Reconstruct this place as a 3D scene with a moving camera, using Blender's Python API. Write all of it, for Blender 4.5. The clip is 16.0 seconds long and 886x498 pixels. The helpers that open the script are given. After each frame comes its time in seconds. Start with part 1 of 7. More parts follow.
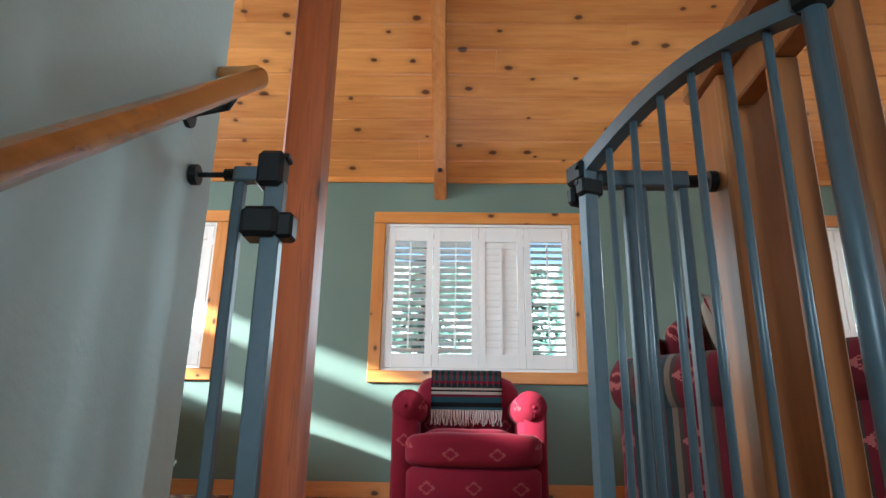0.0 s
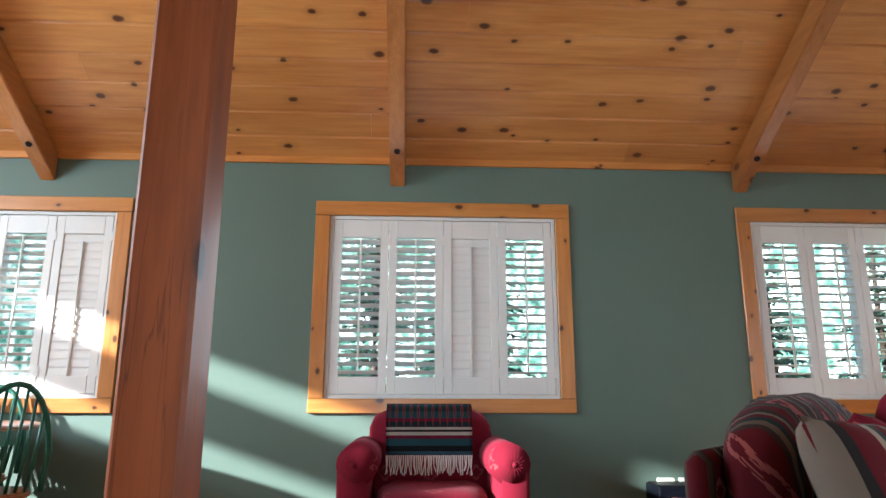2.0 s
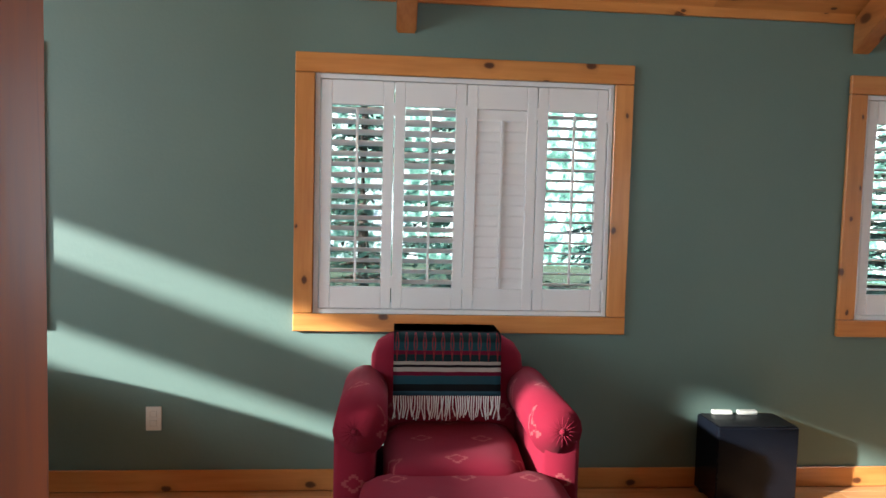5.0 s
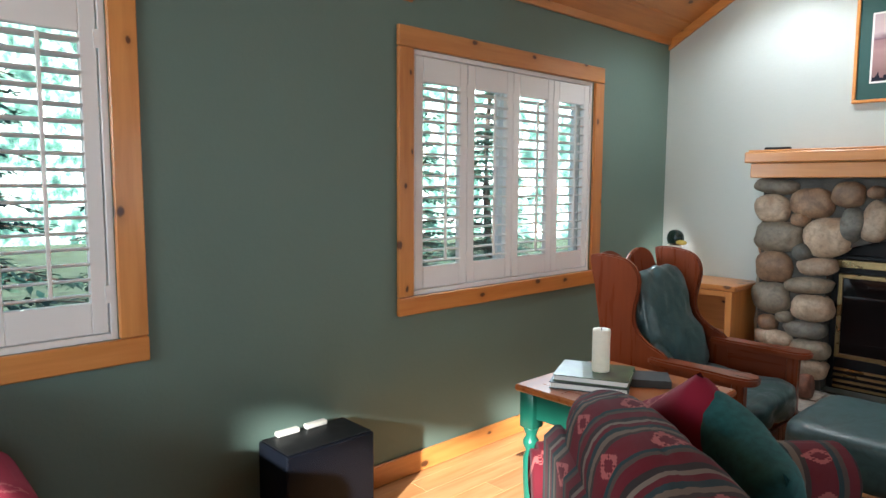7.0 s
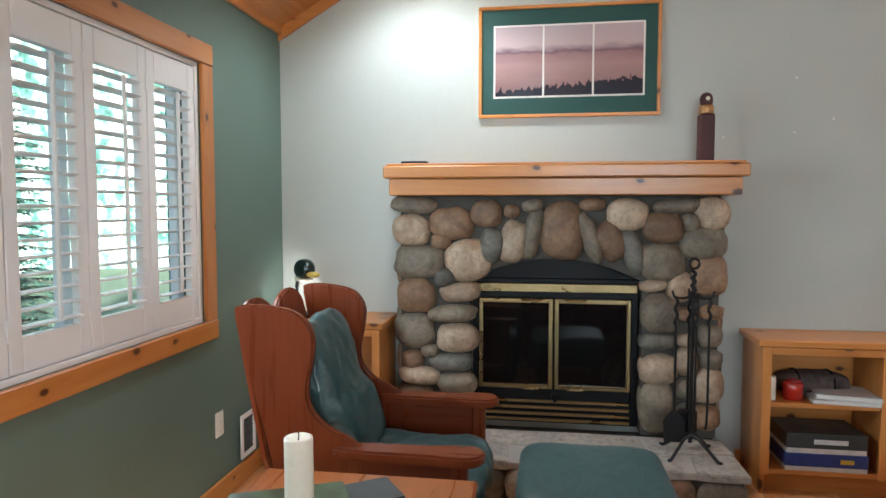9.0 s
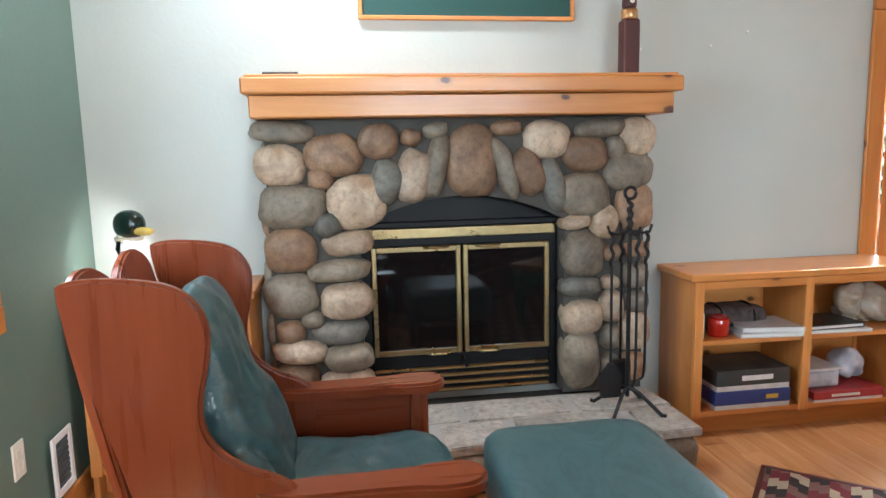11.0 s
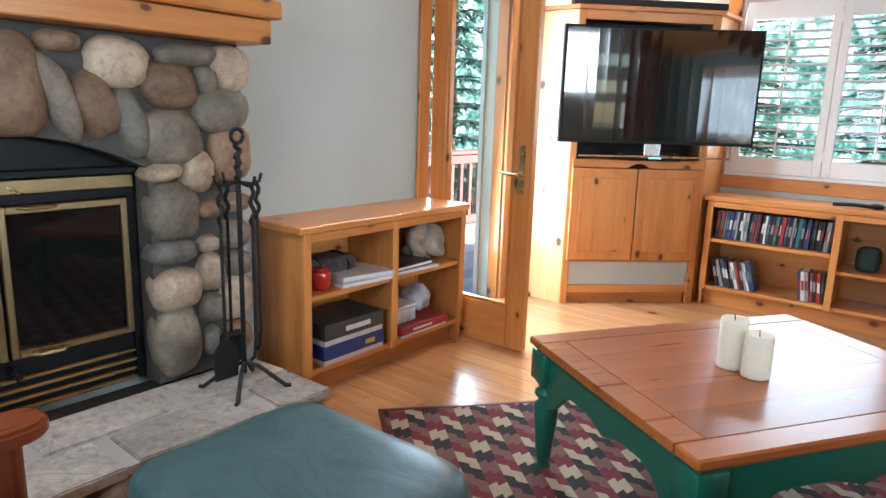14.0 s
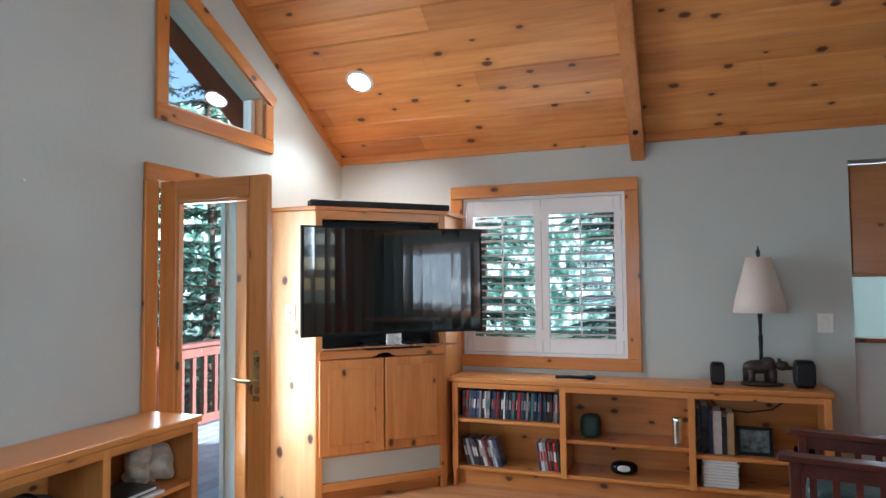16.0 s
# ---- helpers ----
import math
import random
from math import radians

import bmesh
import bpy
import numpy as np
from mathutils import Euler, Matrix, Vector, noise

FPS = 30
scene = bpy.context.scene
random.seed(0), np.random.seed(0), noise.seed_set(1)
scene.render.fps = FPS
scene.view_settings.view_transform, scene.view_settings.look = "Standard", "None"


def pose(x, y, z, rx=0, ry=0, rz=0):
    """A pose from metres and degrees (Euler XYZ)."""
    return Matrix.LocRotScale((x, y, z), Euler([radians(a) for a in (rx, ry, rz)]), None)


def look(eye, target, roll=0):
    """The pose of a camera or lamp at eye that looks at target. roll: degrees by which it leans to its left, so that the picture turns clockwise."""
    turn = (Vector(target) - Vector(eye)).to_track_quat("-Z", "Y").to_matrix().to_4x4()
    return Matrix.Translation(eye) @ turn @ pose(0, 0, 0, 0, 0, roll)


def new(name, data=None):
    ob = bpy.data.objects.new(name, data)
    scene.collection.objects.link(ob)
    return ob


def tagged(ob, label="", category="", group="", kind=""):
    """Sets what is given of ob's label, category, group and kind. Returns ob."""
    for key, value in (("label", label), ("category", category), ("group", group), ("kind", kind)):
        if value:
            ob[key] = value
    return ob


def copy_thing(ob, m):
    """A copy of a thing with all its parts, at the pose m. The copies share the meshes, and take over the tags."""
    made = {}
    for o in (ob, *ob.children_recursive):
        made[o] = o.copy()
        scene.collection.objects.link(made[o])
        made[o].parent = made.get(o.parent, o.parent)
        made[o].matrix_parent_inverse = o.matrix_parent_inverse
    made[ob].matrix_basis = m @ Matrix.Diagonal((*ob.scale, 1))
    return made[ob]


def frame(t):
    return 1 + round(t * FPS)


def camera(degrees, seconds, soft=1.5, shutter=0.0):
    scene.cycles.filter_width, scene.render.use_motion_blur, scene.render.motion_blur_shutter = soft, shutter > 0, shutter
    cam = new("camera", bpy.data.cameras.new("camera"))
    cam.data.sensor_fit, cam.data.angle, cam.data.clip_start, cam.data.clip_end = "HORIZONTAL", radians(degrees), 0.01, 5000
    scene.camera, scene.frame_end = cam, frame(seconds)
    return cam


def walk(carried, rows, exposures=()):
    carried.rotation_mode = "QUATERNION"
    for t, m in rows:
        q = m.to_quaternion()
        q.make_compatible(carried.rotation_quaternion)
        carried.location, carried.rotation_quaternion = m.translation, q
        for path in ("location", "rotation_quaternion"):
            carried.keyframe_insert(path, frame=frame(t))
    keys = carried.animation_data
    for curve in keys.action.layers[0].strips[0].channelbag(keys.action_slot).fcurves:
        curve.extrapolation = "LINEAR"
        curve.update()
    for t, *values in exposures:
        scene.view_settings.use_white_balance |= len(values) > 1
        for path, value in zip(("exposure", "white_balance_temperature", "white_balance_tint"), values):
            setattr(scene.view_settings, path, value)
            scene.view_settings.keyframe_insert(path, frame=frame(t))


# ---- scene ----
cam = camera(68.1, 16.0)
EXPOSURES = [(0.0, 2.5, 5700, 2), (1.5, 2.15, 5750, 4), (3.0, 2.0, 5850, 5), (5.5, 1.85, 5900, 6), (7.5, 2.15, 5950, 6), (9.0, 2.22, 5950, 5), (10.0, 2.42, 5900, 5), (12.3, 3.25, 5650, 5), (13.0, 3.15, 5650, 5), (14.5, 2.48, 5650, 6), (16.0, 2.05, 5520, 7)]
PATH = [
    (0, (0.125, 0.184, 0.279), (0.086, 2.09, 0.883), 0.9),
    (0.5, (0.117, 0.369, 0.46), (0.176, 2.273, 1.07), 1.2),
    (1, (0.101, 0.59, 0.596), (0.202, 2.542, 1.019), 1.3),
    (1.5, (0.074, 0.758, 0.743), (0.093, 2.723, 1.110), 0.9),
    (2, (0.09, 0.935, 0.89), (0.189, 2.885, 1.326), 0.1),
    (2.5, (0.088, 1.126, 0.967), (0.099, 3.126, 0.991), 0.4),
    (3, (-0.006, 1.304, 1.086), (-0.084, 3.302, 1.142), 1.0),
    (3.2, (0.004, 1.358, 1.143), (-0.128, 3.351, 1.034), -1.0),
    (5.3, (-0.05, 1.96, 1.431), (0.245, 3.934, 1.309), 2.2),
    (5.5, (0.022, 2.058, 1.471), (0.435, 4.01, 1.332), 2.4),
    (6, (0.008, 2.335, 1.516), (0.691, 4.199, 1.274), 1.9),
    (6.5, (0.216, 2.462, 1.44), (1.261, 4.157, 1.254), -0.2),
    (7, (0.335, 2.669, 1.395), (1.693, 4.123, 1.198), 0.3),
    (7.5, (0.502, 2.884, 1.391), (2.093, 4.086, 1.228), 1.7),
    (8, (0.629, 3.117, 1.388), (2.473, 3.88, 1.246), -1.9),
    (8.5, (0.811, 3.403, 1.363), (2.76, 3.815, 1.184), 0.1),
    (9, (1.048, 3.506, 1.376), (3.021, 3.81, 1.252), 0.0),
    (9.5, (1.237, 3.596, 1.381), (3.234, 3.565, 1.272), -1.3),
    (10, (1.436, 3.762, 1.37), (3.41, 3.54, 1.134), 0.1),
    (10.2, (1.496, 3.783, 1.352), (3.471, 3.576, 1.119), -0.6),
    (12.3, (2.137, 4.228, 1.219), (3.971, 3.563, 0.782), -0.5),
    (12.5, (2.194, 4.215, 1.227), (3.992, 3.459, 0.782), 0.2),
    (13, (2.311, 4.237, 1.225), (3.953, 3.19, 0.77), 0.9),
    (13.5, (2.306, 4.209, 1.226), (3.762, 2.913, 0.778), 1.8),
    (14, (2.289, 4.135, 1.222), (3.505, 2.602, 0.811), 1.8),
    (14.5, (2.242, 4.09, 1.239), (3.26, 2.412, 0.854), -0.1),
    (15, (2.227, 4.047, 1.324), (3.135, 2.272, 1.169), -1.3),
    (15.5, (2.156, 4.011, 1.371), (2.96, 2.18, 1.396), 0.9),
    (16, (2.11, 4.015, 1.389), (2.784, 2.134, 1.49), -0.5),
]
walk(cam, [(t, look(e, g, r)) for t, e, g, r in PATH], EXPOSURES)

# ---- world, sun and lamps ----
world = bpy.data.worlds.new("sky")
scene.world = world
world.use_nodes = True
wt = world.node_tree
sky = wt.nodes.new("ShaderNodeTexSky")
sky.sky_type = "NISHITA"
sky.sun_disc = False
SUN_DIR = Vector((0.86, 0.43, -0.305)).normalized()
sky.sun_elevation = math.asin(-SUN_DIR.z)
sky.sun_rotation = math.atan2(-SUN_DIR.x, -SUN_DIR.y)
wt.links.new(sky.outputs[0], wt.nodes["Background"].inputs[0])
wt.nodes["Background"].inputs[1].default_value = 0.08
sun = bpy.data.lights.new("sun", "SUN")
sun.energy, sun.angle, sun.color = 5.0, radians(1.2), (1.0, 0.95, 0.88)
new("sun", sun).matrix_world = look((-20, -10, 9), Vector((-20, -10, 9)) + SUN_DIR)


def area(name, eye, target, w, h, watts, color):
    d = bpy.data.lights.new(name, "AREA")
    d.shape, d.size, d.size_y, d.energy, d.color = "RECTANGLE", w, h, watts, color
    new(name, d).matrix_world = look(eye, target)


def spot(name, eye, target, watts, color, angle, radius=0.05):
    d = bpy.data.lights.new(name, "SPOT")
    d.energy, d.color, d.spot_size, d.spot_blend, d.shadow_soft_size = watts, color, radians(angle), 0.6, radius
    new(name, d).matrix_world = look(eye, target)


DAY = (0.82, 0.93, 1.0)
# fill lamp added before the unseen gable behind the walk, wider than its openings
area("gable_fill", (-4.55, 2.2, 2.0), (0, 2.2, 1.2), 2.6, 1.5, 58, DAY)
# area lamps standing in for daylight at the room's other windows
area("window_daylight_1", (-2.46, 4.88, 1.45), (-2.46, 0, 0.9), 1.2, 0.9, 3.2, DAY)
area("window_daylight_2", (0.3, 4.88, 1.45), (0.3, 0, 0.9), 1.2, 0.9, 3.2, DAY)
area("window_daylight_3", (3.03, 4.88, 1.45), (3.03, 0, 0.6), 1.2, 0.9, 5.0, DAY)
area("window_daylight_4", (3.03, -0.55, 1.45), (3.03, 4, 0.9), 1.0, 0.9, 2.8, DAY)
# fill lamp added behind the stairs, at a made-up hall opening
area("hall_fill", (-0.1, -3.36, 1.3), (0.0, 0, 0.9), 0.55, 1.15, 13, DAY)
area("door_daylight", (4.72, 0.98, 1.1), (0, 1.4, 0.7), 0.55, 1.6, 11, DAY)
spot("downlight_south", (4.14, 0.035, 2.735), (4.14, 0.06, 0), 15, (1.0, 0.95, 0.88), 125)
spot("downlight_north", (4.14, 4.185, 2.82), (4.14, 4.16, 0), 15, (0.95, 0.97, 1.0), 125)
spot("duck_lamp_light", (4.44, 4.80, 0.965), (4.60, 4.99, 0.92), 0.7, (1.0, 0.96, 0.90), 130, 0.03)

# ---- materials ----
def nodes_of(name):
    m = bpy.data.materials.new(name)
    m.use_nodes = True
    return m, m.node_tree, m.node_tree.nodes["Principled BSDF"]


def ramp(t, stops):
    r = t.nodes.new("ShaderNodeValToRGB")
    while len(r.color_ramp.elements) < len(stops):
        r.color_ramp.elements.new(0.5)
    for e, (p, c) in zip(r.color_ramp.elements, stops):
        e.position, e.color = p, (*c, 1)
    return r


def noise_node(t, coord, scale, detail=3, stretch=None, rough=0.5):
    n = t.nodes.new("ShaderNodeTexNoise")
    n.inputs["Scale"].default_value, n.inputs["Detail"].default_value = scale, detail
    n.inputs["Roughness"].default_value = rough
    if stretch:
        mp = t.nodes.new("ShaderNodeMapping")
        mp.inputs["Scale"].default_value = stretch
        t.links.new(coord, mp.inputs[0])
        coord = mp.outputs[0]
    t.links.new(coord, n.inputs["Vector"])
    return n


def mixc(t, fac, a, b, mode="MIX"):
    m = t.nodes.new("ShaderNodeMix")
    m.data_type, m.blend_type = "RGBA", mode
    for sock, v in ((m.inputs[0], fac), (m.inputs[6], a), (m.inputs[7], b)):
        if isinstance(v, bpy.types.NodeSocket):
            t.links.new(v, sock)
        else:
            sock.default_value = v if isinstance(v, (int, float)) else (*v, 1)
    return m.outputs[2]


def math_node(t, op, a, b=0.0):
    m = t.nodes.new("ShaderNodeMath")
    m.operation = op
    for sock, v in ((m.inputs[0], a), (m.inputs[1], b)):
        if isinstance(v, bpy.types.NodeSocket):
            t.links.new(v, sock)
        else:
            sock.default_value = v
    return m.outputs[0]


def bump(t, bsdf, height, strength, dist=0.002):
    b = t.nodes.new("ShaderNodeBump")
    b.inputs["Strength"].default_value, b.inputs["Distance"].default_value = strength * 0.55, dist
    t.links.new(height, b.inputs["Height"])
    t.links.new(b.outputs[0], bsdf.inputs["Normal"])


def coords(t, vary=True):
    """Object space, shifted from piece to piece."""
    tc = t.nodes.new("ShaderNodeTexCoord")
    if not vary:
        return tc.outputs["Object"]
    oi = t.nodes.new("ShaderNodeObjectInfo")
    sc = t.nodes.new("ShaderNodeVectorMath")
    sc.operation = "MULTIPLY_ADD"
    sc.inputs[1].default_value = (1, 1, 1)
    cb = t.nodes.new("ShaderNodeCombineXYZ")
    k = math_node(t, "MULTIPLY", oi.outputs["Random"], 37.0)
    for i in range(3):
        t.links.new(k, cb.inputs[i])
    t.links.new(tc.outputs["Object"], sc.inputs[0])
    t.links.new(cb.outputs[0], sc.inputs[2])
    return sc.outputs[0]


def wood(name, light, dark, axis=0, knots=0.0, rough=0.4, knot_color=(0.07, 0.02, 0.008), island=False, knot_scale=5.0, coat=0.0, slope=False, checks=0.0):
    """Sawn wood with its grain along an axis of the object; knots: share of dark knots."""
    m, t, b = nodes_of(name)
    c = coords(t)
    st = [1.0, 1.0, 1.0]
    st[axis] = 0.07
    g = noise_node(t, c, 38, 4, st, 0.6)
    st2 = [1.0, 1.0, 1.0]
    st2[axis] = 0.16
    w = noise_node(t, c, 5.5, 3, st2, 0.55)
    f = math_node(t, "ADD", math_node(t, "MULTIPLY", g.outputs[0], 0.45), math_node(t, "MULTIPLY", w.outputs[0], 0.6))
    r = ramp(t, [(0.36, dark), (0.66, light)])
    t.links.new(f, r.inputs[0])
    col = r.outputs[0]
    if island:
        geo = t.nodes.new("ShaderNodeNewGeometry")
        rr = ramp(t, [(0.0, (0.80, 0.74, 0.68)), (0.5, (0.98, 0.96, 0.94)), (1.0, (1.10, 1.08, 1.02))])
        t.links.new(geo.outputs["Random Per Island"], rr.inputs[0])
        col = mixc(t, 1.0, col, rr.outputs[0], "MULTIPLY")
    else:
        oi = t.nodes.new("ShaderNodeObjectInfo")
        rr = ramp(t, [(0.0, (0.86, 0.82, 0.78)), (1.0, (1.06, 1.05, 1.02))])
        t.links.new(oi.outputs["Random"], rr.inputs[0])
        col = mixc(t, 1.0, col, rr.outputs[0], "MULTIPLY")
    if knots > 0:
        sx = t.nodes.new("ShaderNodeSeparateXYZ")
        t.links.new(c, sx.inputs[0])
        others = [sx.outputs[i] for i in range(3) if i != axis]
        mp = t.nodes.new("ShaderNodeCombineXYZ")
        t.links.new(math_node(t, "MULTIPLY", sx.outputs[axis], 0.62), mp.inputs[0])
        t.links.new(math_node(t, "MULTIPLY", others[0], 1.157) if slope else math_node(t, "ADD", others[0], others[1]), mp.inputs[1])
        wob = noise_node(t, c, 30, 2)
        add = t.nodes.new("ShaderNodeVectorMath")
        add.operation = "MULTIPLY_ADD"
        add.inputs[1].default_value = (0.009, 0.009, 0.009)
        t.links.new(wob.outputs[1], add.inputs[0])
        t.links.new(mp.outputs[0], add.inputs[2])
        v = t.nodes.new("ShaderNodeTexVoronoi")
        v.voronoi_dimensions = "2D"
        v.inputs["Scale"].default_value = knot_scale
        t.links.new(add.outputs[0], v.inputs["Vector"])
        sep = t.nodes.new("ShaderNodeSeparateColor")
        t.links.new(v.outputs["Color"], sep.inputs[0])
        here = math_node(t, "LESS_THAN", sep.outputs[0], knots)
        size = math_node(t, "MULTIPLY_ADD", sep.outputs[1], 0.09)
        t.nodes[-1].inputs[2].default_value = 0.06
        rel = math_node(t, "DIVIDE", v.outputs["Distance"], size)
        kr = ramp(t, [(0.0, (1, 1, 1)), (0.62, (0.9, 0.9, 0.9)), (1.0, (0, 0, 0))])
        t.links.new(rel, kr.inputs[0])
        halo = ramp(t, [(0.0, (0.5, 0.5, 0.5)), (1.0, (0, 0, 0))])
        t.links.new(math_node(t, "MULTIPLY", rel, 0.42), halo.inputs[0])
        col = mixc(t, math_node(t, "MULTIPLY", halo.outputs[0], here), col, tuple(x * 0.55 for x in dark))
        col = mixc(t, math_node(t, "MULTIPLY", kr.outputs[0], here), col, knot_color)
    if checks > 0:
        st3 = [1.0, 1.0, 1.0]
        st3[axis] = 0.035
        k = noise_node(t, c, 26, 3, st3, 0.5)
        line = ramp(t, [(0.487, (0, 0, 0)), (0.5, (checks,) * 3), (0.513, (0, 0, 0))])
        t.links.new(k.outputs[0], line.inputs[0])
        where = ramp(t, [(0.5, (0, 0, 0)), (0.6, (1, 1, 1))])
        t.links.new(w.outputs[0], where.inputs[0])
        col = mixc(t, math_node(t, "MULTIPLY", line.outputs[0], where.outputs[0]), col, tuple(x * 0.3 for x in dark))
    t.links.new(col, b.inputs["Base Color"])
    rg = ramp(t, [(0.2, (rough * 0.8,) * 3), (0.8, (min(1, rough * 1.3),) * 3)])
    t.links.new(g.outputs[0], rg.inputs[0])
    t.links.new(rg.outputs[0], b.inputs["Roughness"])
    b.inputs["Coat Weight"].default_value = coat
    b.inputs["Coat Roughness"].default_value = 0.15
    bump(t, b, g.outputs[0], 0.12, 0.0008)
    return m


def painted(name, color, rough=0.6, texture=0.35, scale=55, var=0.06, dist=0.004):
    """Paint on plaster or joinery, with orange-peel relief and faint blotches."""
    m, t, b = nodes_of(name)
    c = coords(t, False)
    big = noise_node(t, c, 1.3, 4)
    fine = noise_node(t, c, scale, 4, None, 0.6)
    lo, hi = tuple(x * (1 - var) for x in color), tuple(min(1, x * (1 + var)) for x in color)
    r = ramp(t, [(0.3, lo), (0.7, hi)])
    t.links.new(big.outputs[0], r.inputs[0])
    t.links.new(r.outputs[0], b.inputs["Base Color"])
    b.inputs["Roughness"].default_value = rough
    bump(t, b, fine.outputs[0], texture, dist)
    return m


def plain(name, color, rough=0.5, metal=0.0, grain=0.06, scale=60, bmp=0.1, coat=0.0):
    """Plastic, metal, cloth and the like, with fine uneven tone and wear in the gloss."""
    m, t, b = nodes_of(name)
    c = coords(t)
    n = noise_node(t, c, scale, 4, None, 0.6)
    r = ramp(t, [(0.3, tuple(x * (1 - grain) for x in color)), (0.7, tuple(min(1, x * (1 + grain)) for x in color))])
    t.links.new(n.outputs[0], r.inputs[0])
    t.links.new(r.outputs[0], b.inputs["Base Color"])
    big = noise_node(t, c, 7, 3)
    rr = ramp(t, [(0.3, (rough * 0.85,) * 3), (0.7, (min(1, rough * 1.2),) * 3)])
    t.links.new(big.outputs[0], rr.inputs[0])
    t.links.new(rr.outputs[0], b.inputs["Roughness"])
    b.inputs["Metallic"].default_value = metal
    b.inputs["Coat Weight"].default_value = coat
    bump(t, b, n.outputs[0], bmp, 0.0015)
    return m


PINE_L, PINE_D = (0.65, 0.288, 0.080), (0.48, 0.172, 0.038)
M_pine = [wood("knotty_pine_%s" % "xyz"[a], PINE_L, PINE_D, a, 0.34, 0.32, knot_scale=7.0, coat=0.15) for a in range(3)]
M_trim_side = wood("knotty_pine_casing", PINE_L, PINE_D, 2, 0.62, 0.32, knot_scale=8.0, coat=0.15)
M_ceil = wood("pine_ceiling", (0.68, 0.318, 0.096), (0.48, 0.182, 0.046), 0, 0.5, 0.36, island=True, knot_scale=5.8, slope=True)
M_beam = wood("fir_beam", (0.50, 0.21, 0.065), (0.34, 0.12, 0.03), 1, 0.2, 0.35, knot_scale=3.5, coat=0.2)
M_post = wood("fir_post", (0.36, 0.090, 0.019), (0.15, 0.031, 0.007), 2, 0.3, 0.5, knot_scale=4.0, coat=0.04, checks=0.5)
M_rail = wood("oak_handrail", (0.50, 0.22, 0.06), (0.33, 0.12, 0.03), 1, 0.0, 0.22, coat=0.5)
M_floor = wood("maple_floor", (0.62, 0.335, 0.15), (0.46, 0.205, 0.075), 0, 0.08, 0.22, coat=0.25, knot_scale=3)
M_cherry = wood("cherry_frame", (0.185, 0.041, 0.013), (0.125, 0.024, 0.008), 2, 0.0, 0.28, coat=0.35)
M_cherryy = wood("cherry_rail", (0.185, 0.041, 0.013), (0.125, 0.024, 0.008), 1, 0.0, 0.28, coat=0.35)
for m_ in (M_cherry, M_cherryy):
    m_.node_tree.nodes["Principled BSDF"].inputs["Specular IOR Level"].default_value = 0.22
M_table = wood("stained_tabletop", (0.40, 0.128, 0.029), (0.25, 0.068, 0.015), 0, 0.1, 0.30, coat=0.25, knot_scale=3)
M_darkwood = wood("dark_stained_wood", (0.11, 0.024, 0.013), (0.06, 0.012, 0.008), 0, 0.0, 0.35)
M_redwood = wood("redwood_railing", (0.20, 0.062, 0.045), (0.12, 0.035, 0.025), 2, 0.0, 0.7)
M_deck = wood("weathered_deck", (0.42, 0.46, 0.50), (0.30, 0.34, 0.38), 0, 0.0, 0.75)
M_green = painted("green_wall_paint", (0.125, 0.185, 0.155), 0.55, 0.5, 48, 0.05)
M_grey = painted("grey_wall_paint", (0.474, 0.505, 0.470), 0.6, 0.5, 48, 0.04)
# the grey wall paint with the cool light over the stairs mixed in
M_stairwall_cool = painted("grey_wall_cool_tint", (0.36, 0.435, 0.42), 0.6, 0.5, 48, 0.05)
M_white = painted("white_shutter_paint", (0.80, 0.79, 0.775), 0.38, 0.05, 90, 0.03)
M_cream = plain("candle_wax", (0.80, 0.74, 0.60), 0.5, 0, 0.04)
M_greenpaint = painted("green_furniture_paint", (0.012, 0.105, 0.068), 0.3, 0.12, 70, 0.12)
M_steel = plain("blue_grey_steel", (0.078, 0.112, 0.134), 0.34, 0.1, 0.06)
M_black = plain("black_plastic", (0.007, 0.007, 0.008), 0.42)
M_gloss = plain("gloss_black", (0.004, 0.005, 0.008), 0.22, 0, 0.05)
for m_ in (M_black, M_gloss):
    m_.node_tree.nodes["Principled BSDF"].inputs["Specular IOR Level"].default_value = 0.2
M_iron = plain("wrought_iron", (0.013, 0.012, 0.013), 0.5, 0.35, 0.2, 90, 0.3)
M_brass = plain("brass", (0.44, 0.34, 0.17), 0.3, 1.0, 0.08)
M_mortar = painted("mortar", (0.075, 0.068, 0.058), 0.9, 0.9, 80, 0.15, 0.01)

# ---- mesh helpers ----
def box(bm, x0, x1, y0, y1, z0, z1, bev=0.0):
    r = bmesh.ops.create_cube(bm, size=1.0)
    vs = r["verts"]
    for v in vs:
        v.co = ((x0 + x1) / 2 + v.co.x * (x1 - x0), (y0 + y1) / 2 + v.co.y * (y1 - y0), (z0 + z1) / 2 + v.co.z * (z1 - z0))
    if bev > 0:
        es = list({e for v in vs for e in v.link_edges})
        bmesh.ops.bevel(bm, geom=es, offset=bev, segments=1, affect="EDGES")
    return bm


def boxm(*a):
    return box(bmesh.new(), *a)


def cyl(bm, p0, p1, r0, r1=None, seg=12):
    r1 = r0 if r1 is None else r1
    p0, p1 = Vector(p0), Vector(p1)
    d = p1 - p0
    m = Matrix.Translation((p0 + p1) / 2) @ d.to_track_quat("Z", "Y").to_matrix().to_4x4()
    bmesh.ops.create_cone(bm, cap_ends=True, segments=seg, radius1=r0, radius2=r1, depth=d.length, matrix=m)
    return bm


